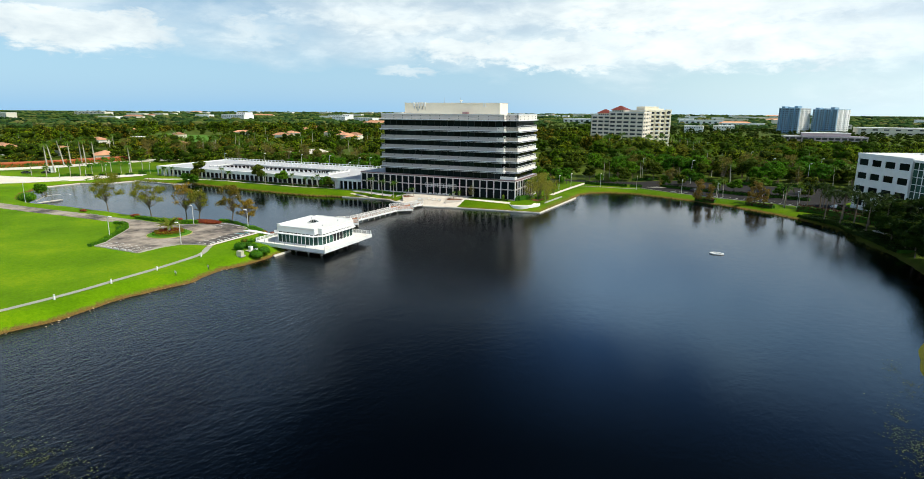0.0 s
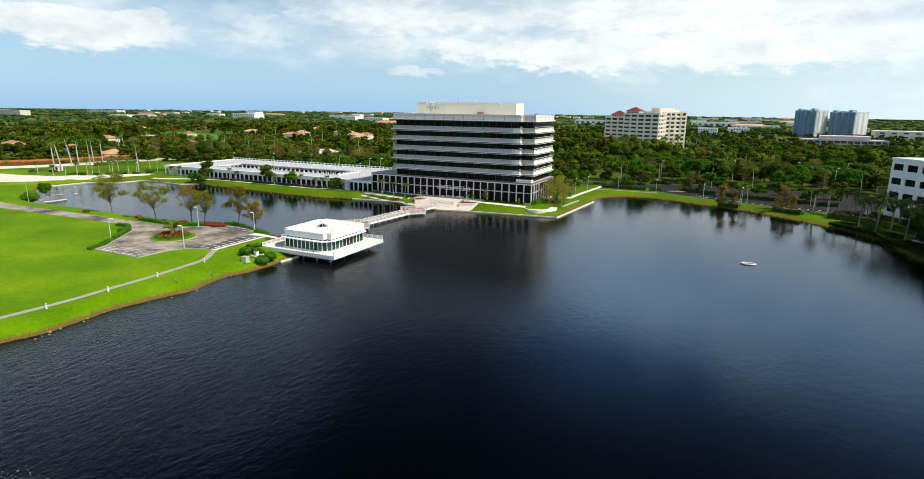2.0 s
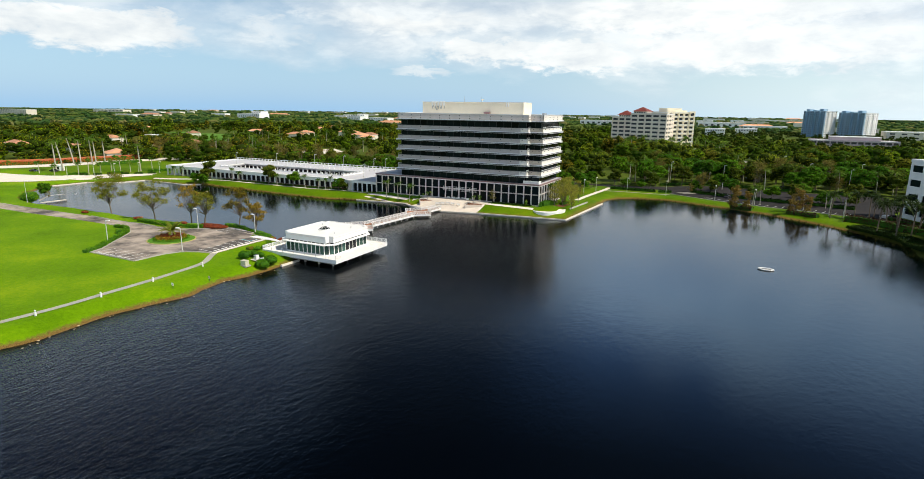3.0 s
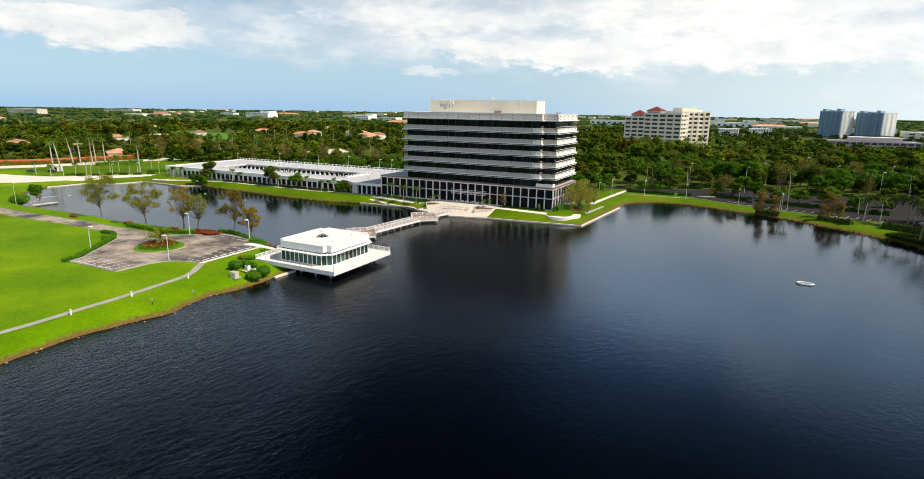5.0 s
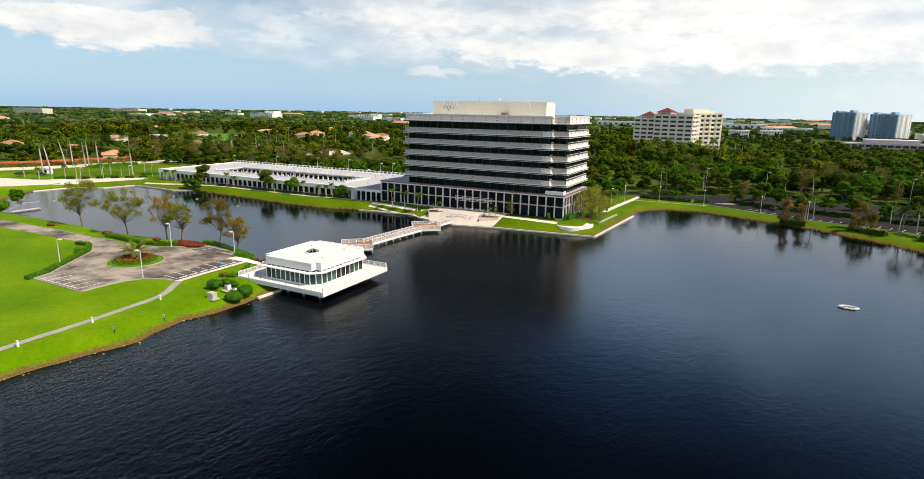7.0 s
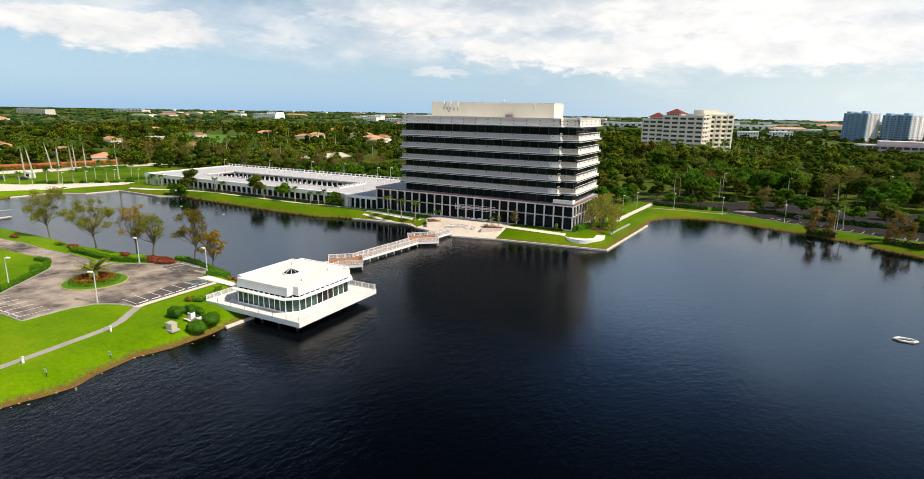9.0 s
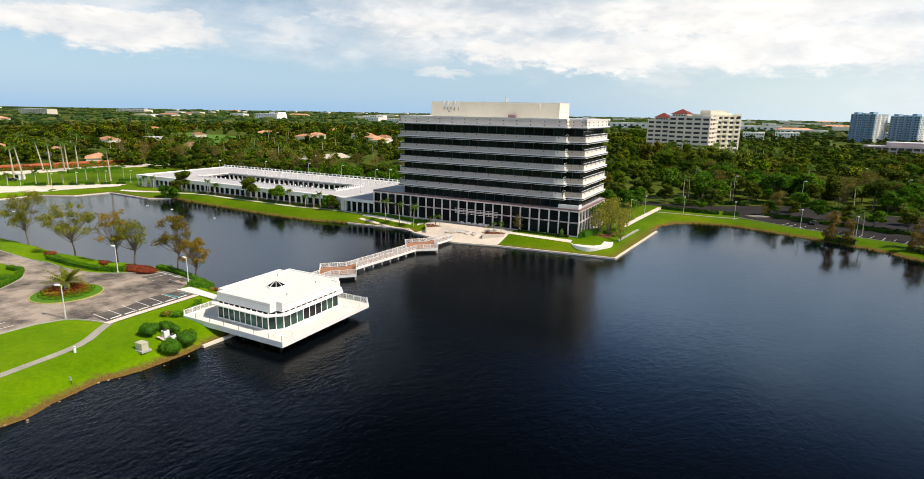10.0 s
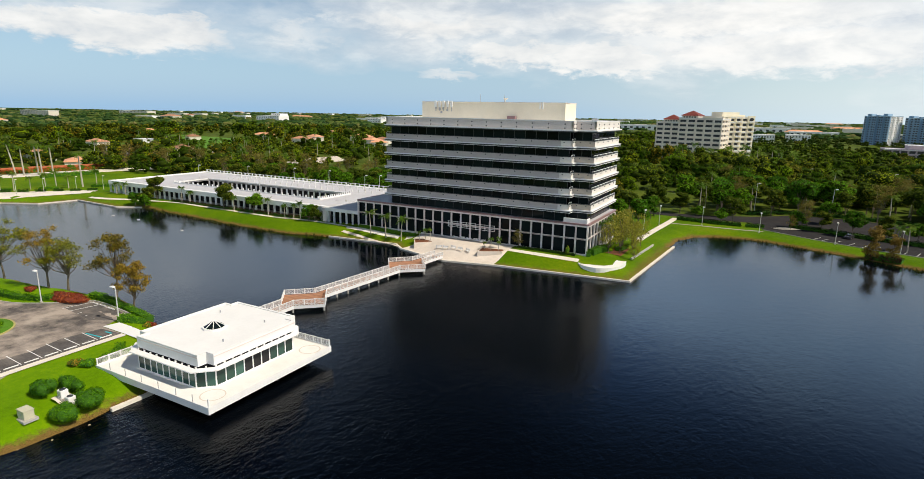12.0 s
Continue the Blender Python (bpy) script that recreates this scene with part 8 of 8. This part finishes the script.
merged_trees("west_woods", "green suburban woods between houses", [p for p in spots if not (p[0] > -330 and p[1] < 240)], 14, M_WESTWOOD, 480, 0.033, (6.0, 18.0))
spots = [p for p in scatter(15, -760, -322, -250, 80, 11.0, 1800) if clear_of(*p)] + [p for p in scatter(16, -320, -205, 52, 82, 8.0, 300)]
scrub = [p for p in scatter(23, -520, -225, 125, 345, 9.4, 3500) if clear_of(*p)]
merged_trees("scrub", "low mixed scrub before the open lawns and houses", scrub, 24, M_WESTWOOD, 220, 0.042, (5.0, 10.0))
merged_trees("drive_woods", "green trees behind the brick wall", spots, 17, M_WESTWOOD, 280, 0.040, (7.0, 13.0))
merged_trees("middle_woods", "flat green woods beyond the suburb", ring_spots(19, 560, 1250, 16.5), 20, M_FAR, 90, 0.065, (5.5, 9.5), rolling=0.2)
for i, (x, y) in enumerate(scatter(33, -30, 60, 300, 372, 10.5, 120)):
    if clear_of(x, y):
        put(coco[i % 2], x, y, 1.15 + 0.1 * (i % 4))
for i, (x, y) in enumerate(scatter(34, 10, 150, 160, 300, 30.0, 80) + scatter(35, -330, -215, 84, 150, 17.0, 60) + scatter(36, -560, -215, 90, 330, 26.0, 150)):
    if clear_of(x, y):
        put(coco[i % 2], x, y, 1.1 + 0.1 * (i % 3))


def far_woods():
    """Crowns as lumpy low hulls, out to the horizon."""
    rng = np.random.RandomState(21)
    hulls = []
    for i in range(8):
        bm = bmesh.new()
        for k in range(3):
            bmesh.ops.create_icosphere(bm, subdivisions=1, radius=1.0, matrix=Matrix.Translation((rng.uniform(-0.9, 0.9), rng.uniform(-0.9, 0.9), rng.uniform(0.0, 0.3))) @ Matrix.Diagonal((rng.uniform(0.4, 0.8),) * 2 + (rng.uniform(0.5, 0.9), 1)))
        for v in bm.verts:
            v.co *= 1 + 0.3 * noise.noise(v.co * 2.6 + Vector((i * 9, 0, 0)))
        bm.verts.index_update()
        hulls.append((np.array([v.co[:] for v in bm.verts]), np.array([[v.index for v in f.verts] for f in bm.faces])))
        bm.free()
    vs, fs, at, tones = [], [], 0, []
    r = 1200.0
    while r < 5200:
        gap = 9 + 0.0085 * r
        for a in np.arange(0.8, 2.98, gap / r):
            a += rng.uniform(-0.4, 0.4) * gap / r
            rr = r * rng.uniform(0.97, 1.03)
            x, y = 60 + rr * math.cos(a), -140 + rr * math.sin(a)
            if noise.noise((x * 0.003, y * 0.003, 2.0)) > 0.34:
                continue
            hv, hf = hulls[rng.randint(8)]
            w = gap * rng.uniform(0.30, 0.62)
            h = rng.uniform(4.5, 9.5)
            ca, sa = math.cos(a * 7), math.sin(a * 7)
            v = np.column_stack([(hv[:, 0] * ca - hv[:, 1] * sa) * w + x, (hv[:, 0] * sa + hv[:, 1] * ca) * w + y, hv[:, 2] * h * 0.7 + h * 0.4 + 1.2])
            vs.append(v)
            tones.append(np.full(len(v), tree_tone(rng, x, y)))
            fs.append(hf + at)
            at += len(v)
        r *= 1.034 if r < 3500 else 1.05
    me = bpy.data.meshes.new("far_woods")
    me.from_pydata(np.concatenate(vs).tolist(), [], np.concatenate(fs).tolist())
    me.materials.append(M_FAR)
    me.attributes.new("tone", "FLOAT", "POINT").data.foreach_set("value", np.concatenate(tones).astype(np.float32))
    tagged(new("far_woods", me), "flat green woods stretching to the horizon", "woods", kind="stuff")


far_woods()
drape("pond", [(36, 470), (33, 505), (50, 512), (74, 508), (76, 470), (66, 440), (50, 414), (38, 440)], M_WATER, 0.08, 8.0, label="small grey pond among the woods", category="pond")
drape("far_car_park", [(50, 276), (75, 275), (78, 298), (54, 297)], M_PATH, 0.08, 6.0, label="pale car park glimpsed between trees", category="car park")
drape("far_car_park", [(59, 342), (82, 342), (82, 360), (60, 361)], M_PATH, 0.08, 6.0, label="pale car park glimpsed between trees", category="car park")
drape("fairway", [(-528, 148), (-495, 158), (-478, 205), (-500, 212), (-524, 190)], M_GRASS2, 0.08, 8.0, label="bright mown clearing among the suburban trees", category="lawn")
drape("fairway", [(-470, 240), (-440, 208), (-404, 210), (-412, 246), (-500, 330), (-560, 344), (-640, 362), (-650, 335), (-560, 290)], M_GRASS2, 0.08, 8.0, label="bright mown clearing among the suburban trees", category="lawn")
drape("paved_court", [(-264, 150), (-228, 144), (-229, 188), (-262, 216)], M_PAVE, 0.08, 6.0, label="pale sandy court behind the green belt", category="court")


# ---- houses and far white buildings ----
def house(x, y, a, w, d, h, label):
    t = thing("house", (x, y, 2.0), label, "house", "terracotta-roofed houses")
    box("wall", x - w / 2, y - d / 2, 1.6, x + w / 2, y + d / 2, 2.0 + h, M_HOUSE, t)
    for i in range(4):
        px = x - w / 2 + (i + 0.5) * w / 4
        box("window", px - 0.7, y - d / 2 - 0.05, 3.0, px + 0.7, y - d / 2 + 0.02, 4.4, M_GLASS, t)
    hip_roof("roof", -w / 2 - 0.7, -d / 2 - 0.7, w / 2 + 0.7, d / 2 + 0.7, h, h + 2.6, M_TERRA, t)
    t.rotation_euler = (0, 0, radians(a))


rg = random.Random(9)
for i, (x, y) in enumerate(HOUSES):
    house(x, y, rg.uniform(-30, 30), rg.uniform(16, 27), rg.uniform(10, 14), rg.uniform(5.0, 6.6) if 3 <= i < 9 else rg.uniform(3.6, 4.8), "pale stucco house with a terracotta hipped roof among trees")


def far_block(x, y, w, d, h, label, material=None, storeys=2, bays=8):
    t = thing("far_block", (x, y, 2.0), label, "building")
    tiled = material is M_TERRA
    if tiled:
        h *= 0.6
    box("wall", x - w / 2, y - d / 2, 1.0, x + w / 2, y + d / 2, 2.0 + h, M_HOUSE if tiled else material or M_WHITE, t)
    if tiled:
        hip_roof("roof", -w / 2 - 1, -d / 2 - 1, w / 2 + 1, d / 2 + 1, h, h + 4.5, M_TERRA, t)
    else:
        box("roof", x - w / 2 - 0.5, y - d / 2 - 0.5, 2.0 + h, x + w / 2 + 0.5, y + d / 2 + 0.5, 2.6 + h, M_ROOFWHITE, t)
    for s in range(storeys):
        for i in range(bays):
            bx = x - w / 2 + (i + 0.28) * w / bays
            z = 2.0 + (s + 0.38) * h / storeys
            box("window", bx, y - d / 2 - 0.15, z, bx + 0.44 * w / bays, y - d / 2 + 0.02, z + 0.34 * h / storeys, M_FARGLASS, t)


far_block(-470, 190, 13, 10, 6.5, "white house with a flat roof among trees", storeys=2, bays=3)
far_block(115, 1290, 90, 30, 9, "long white low block beyond the woods", storeys=1)
far_block(-1270, 1620, 90, 30, 11, "white low block near the horizon")
far_block(29, 862, 30, 26, 11, "white two-storey block beyond the woods")
far_block(76, 915, 34, 26, 11, "white two-storey block beyond the woods")
far_block(20, 1430, 110, 40, 13, "long white warehouse near the horizon", storeys=1)
far_block(-276, 1400, 120, 40, 13, "long white warehouse near the horizon", storeys=1)
far_block(-2030, 850, 170, 30, 17, "long pale slab block near the horizon", M_HOUSE, 5, 18)
far_block(-2530, 1490, 210, 40, 14, "low pale building near the horizon", M_HOUSE)
far_block(-1575, 990, 60, 30, 15, "terracotta-coloured block among far trees", M_TERRA)
far_block(-1262, 1098, 90, 40, 16, "white stepped block among far trees", storeys=4, bays=12)
far_block(-1240, 1104, 36, 30, 22, "white tower part of the stepped block", storeys=5, bays=5)
far_block(-1430, 1250, 60, 30, 13, "white block among far trees", storeys=3)
far_block(-909, 1136, 44, 30, 14, "white block among far trees", storeys=3)
far_block(-905, 1160, 24, 20, 19, "white block with a roof storey among far trees", storeys=4, bays=4)
far_block(-802, 1098, 60, 30, 12, "white low block among far trees")
far_block(-700, 1120, 50, 26, 10, "terracotta-coloured low block among far trees", M_TERRA)
far_block(-640, 900, 60, 24, 10, "terracotta-coloured low block among far trees", M_TERRA)
far_block(330, 900, 120, 40, 12, "long sand-coloured store beyond the woods", M_HOUSE)
far_block(250, 1100, 90, 40, 12, "long sand-coloured store beyond the woods", M_HOUSE)
for i in range(110):
    rr, aa = rg.uniform(1400, 4600), rg.uniform(1.05, 3.0)
    far_block(60 + rr * math.cos(aa), -140 + rr * math.sin(aa), rg.uniform(18, 110), 24, rg.uniform(8, 14), "small pale building near the horizon", rg.choice((M_WHITE, M_WHITE, M_HOUSE, M_HOUSE, M_TERRA)), 0, 0)

# ---- the west entrance ----
drape("drive", [(-330, -80), (-250, -70), (-228, -50), (-221, -32), (-212, -19), (-207, -4), (-213, 1), (-222, -12), (-232, -24), (-246, -33), (-264, -38), (-330, -44)], M_DRIVE, 0.05, 4.0, label="pale concrete entrance drive", category="road")
drive = smooth_line([(-362, -60), (-321, -34), (-300, -6), (-293, 24), (-285, 60), (-266, 110)], 6.0)
drape("road", strip_poly(drive, 17.0), M_DRIVE, 0.05, 4.0, label="pale road along the brick wall", category="road")
ribbon("brick_wall", smooth_line([(-330, -30), (-313, 0), (-306, 30), (-296, 62)], 5.0), 0.5, -0.3, 3.0, M_BRICKRED, label="red brick boundary wall beside the road", category="wall")
hedge([(-326.5, -27), (-310.0, 1), (-303.0, 30), (-293.4, 60)], 2.4, 2.0, material=M_FLAME, seed=43, density=50, size=0.28, label="flame-coloured flowering hedge along the brick wall")
for i in range(17):
    shrub(-325.5 + 1.85 * i, -24 + 4.8 * i, 1.7 + 0.3 * (i % 3), 2.0 + 0.5 * (i * 7 % 4), M_LEAF if i % 3 else M_LEAFDULL, "green shrub breaking up the brick wall", i, size=0.28, rx=2.4)


def kiosk(x, y):
    t = thing("white_kiosk", (x, y, 2.2), "low white kiosk with dark windows beside the drive", "kiosk")
    box("wall", x - 2.2, y - 1.4, 1.9, x + 2.2, y + 1.4, 5.0, M_WHITE, t)
    box("window", x - 1.8, y - 1.45, 3.1, x + 1.8, y - 1.38, 4.4, M_GLASS, t)
    box("roof", x - 2.6, y - 1.8, 5.0, x + 2.6, y + 1.8, 5.3, M_ROOFWHITE, t)


kiosk(-267, -16)
drape("footway", strip_poly(smooth_line([(-240, -30), (-231, -20), (-224, -12), (-216.5, -4), (-210, 0.4)], 3.0), 2.6), M_DRIVE, 0.07, 2.0, label="white concrete footway beside the entrance lawn", category="footpath")
for i in range(6):
    x, y = -236.0 + 4.3 * i, -24.0 + 4.6 * i
    hedge([(x, y), (x + 2.6, y + 2.8)], 1.3, 0.9, material=M_COVER, seed=50 + i, density=50, size=0.2, label="short dark clipped hedge beside the white footway")
# low shrubs in a near-black leaf colour that paints the bank's shade
hedge([(108.0, 23.0), (114.6, 14.5), (119.6, 5.0), (121.4, -6.0), (124.0, -17.0), (127.0, -28.0)], 6.5, 0.8, material=M_COVER, seed=45, density=230, size=0.22, label="low shrubs on the east bank, darkened in colour for its shade", name="groundcover")
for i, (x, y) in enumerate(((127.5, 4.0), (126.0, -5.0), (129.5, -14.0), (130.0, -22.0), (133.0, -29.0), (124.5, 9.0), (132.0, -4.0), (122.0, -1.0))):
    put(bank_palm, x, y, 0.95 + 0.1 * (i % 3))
hedge([(-243, -25.5), (-238, -19)], 1.6, 1.0, material=M_LEAF, seed=40, density=30, size=0.3, label="dark hedge along the entrance drive")
hedge([(-233, -11), (-229, -5)], 1.6, 1.0, material=M_LEAF, seed=41, density=30, size=0.3, label="dark hedge along the entrance drive")
hedge([(-276, 10.5), (-276, 22), (-273.5, 37)], 2.2, 1.9, material=M_LEAF, seed=44, density=30, size=0.3, label="dark green hedge between the lawn and the road")
hedge([(-224, 6), (-216, 14)], 1.6, 1.2, material=M_LEAF, seed=42, density=30, size=0.3, label="dark hedge beside the parking deck")

for p in PROTOS:
    for ob in (*p.children_recursive, p):
        bpy.data.objects.remove(ob)


def bank_stones():
    """Pale stones and clods where the west bank meets the water."""
    rng = np.random.RandomState(77)
    bm = bmesh.new()
    for (x, y, e) in RIM:
        if e or not (-34 < x < -24 and -165 < y < -103):
            continue
        for _ in range(3):
            r = rng.uniform(0.08, 0.28)
            px, py = x + rng.uniform(-1.3, 0.5), y + rng.uniform(-1.1, 1.1)
            pz = max(height(px, py), WATER - 0.1)
            bmesh.ops.create_icosphere(bm, subdivisions=1, radius=r, matrix=Matrix.Translation((px, py, pz)) @ Matrix.Diagonal((1.3, 1.0, 0.6, 1)))
    tagged(part("bank_stones", bm, M_STONE), "pale stones and clods along the muddy bank", "stones", kind="stuff")


M_STONE = surface("pale_bank_stone", (0.36, 0.28, 0.16), 0.9, 0.2, 2.0, island=0.6)
bank_stones()


def shore_reeds():
    """A ragged dark fringe where the lawns of the north and east shores meet the water."""
    rng = np.random.RandomState(78)
    vs = []
    for (x, y, e) in RIM:
        if e or not ((22 < x < 125 and y > -30) or (-170 < x < -50 and y > -20)):
            continue
        for _ in range(22):
            if noise.noise((x * 0.09, y * 0.09, 4.0)) < rng.uniform(-0.5, 0.2):
                continue
            px, py = x + rng.uniform(-1.3, 1.3), y + rng.uniform(-1.1, 1.1)
            h, w, a = rng.uniform(0.25, 0.8), rng.uniform(0.05, 0.16), rng.uniform(0, 3.14)
            z = max(height_near(px, py), WATER) - 0.05
            dx, dy, lx, ly = w * math.cos(a), w * math.sin(a), rng.uniform(-0.25, 0.25), rng.uniform(-0.25, 0.25)
            vs += [(px - dx, py - dy, z), (px + dx, py + dy, z), (px + lx + dx * 0.4, py + ly + dy * 0.4, z + h), (px + lx - dx * 0.4, py + ly - dy * 0.4, z + h)]
    me = leaf_mesh("shore_reeds", vs, np.arange(len(vs)).reshape(-1, 4), M_REED)
    tagged(new("shore_reeds", me), "ragged dark reeds along the waterline", "reeds", kind="stuff")


def floating_weed():
    """Scattered olive weed on the shallows by the near banks."""
    rng = np.random.RandomState(79)
    vs = []
    for cx, cy, rx, ry, n in ((13.0, -181.5, 12.0, 3.2, 1500), (102.3, -137.0, 2.4, 12.0, 1500), (106.0, -117.0, 2.2, 9.0, 500)):
        for _ in range(n):
            x, y = cx + rng.normal() * rx * 0.5, cy + rng.normal() * ry * 0.5
            if noise.noise((x * 0.5, y * 0.5, 6.0)) < rng.uniform(-0.3, 0.35):
                continue
            a, r, q = rng.uniform(0, 6.28), rng.uniform(0.04, 0.15), rng.uniform(0.4, 0.9)
            for k, m in ((0, 1.0), (1.57, q), (3.14, 1.0), (4.71, q)):
                vs.append((x + r * m * math.cos(a + k), y + r * m * math.sin(a + k), WATER + 0.012 + 0.02 * rng.uniform()))
    me = leaf_mesh("floating_weed", vs, np.arange(len(vs)).reshape(-1, 4), M_WEED)
    tagged(new("floating_weed", me), "scattered olive weed floating on the shallows", "weed", kind="stuff")


def height_near(x, y):
    """The bank's height close to the water, from the nearest shore step."""
    d = float(np.sqrt(((RIM_XY - (x, y)) ** 2).sum(1).min()))
    return 0.15 + 0.35 * min(d, 2.0)


M_REED = foliage("dark_reed", (0.020, 0.026, 0.004), (0.055, 0.065, 0.010), (0.13, 0.11, 0.02), 0.6, 0.1)
shore_reeds()
M_WEED = foliage("olive_pond_weed", (0.03, 0.042, 0.014), (0.07, 0.09, 0.03), (0.16, 0.17, 0.07), 0.7, 0.1)
floating_weed()
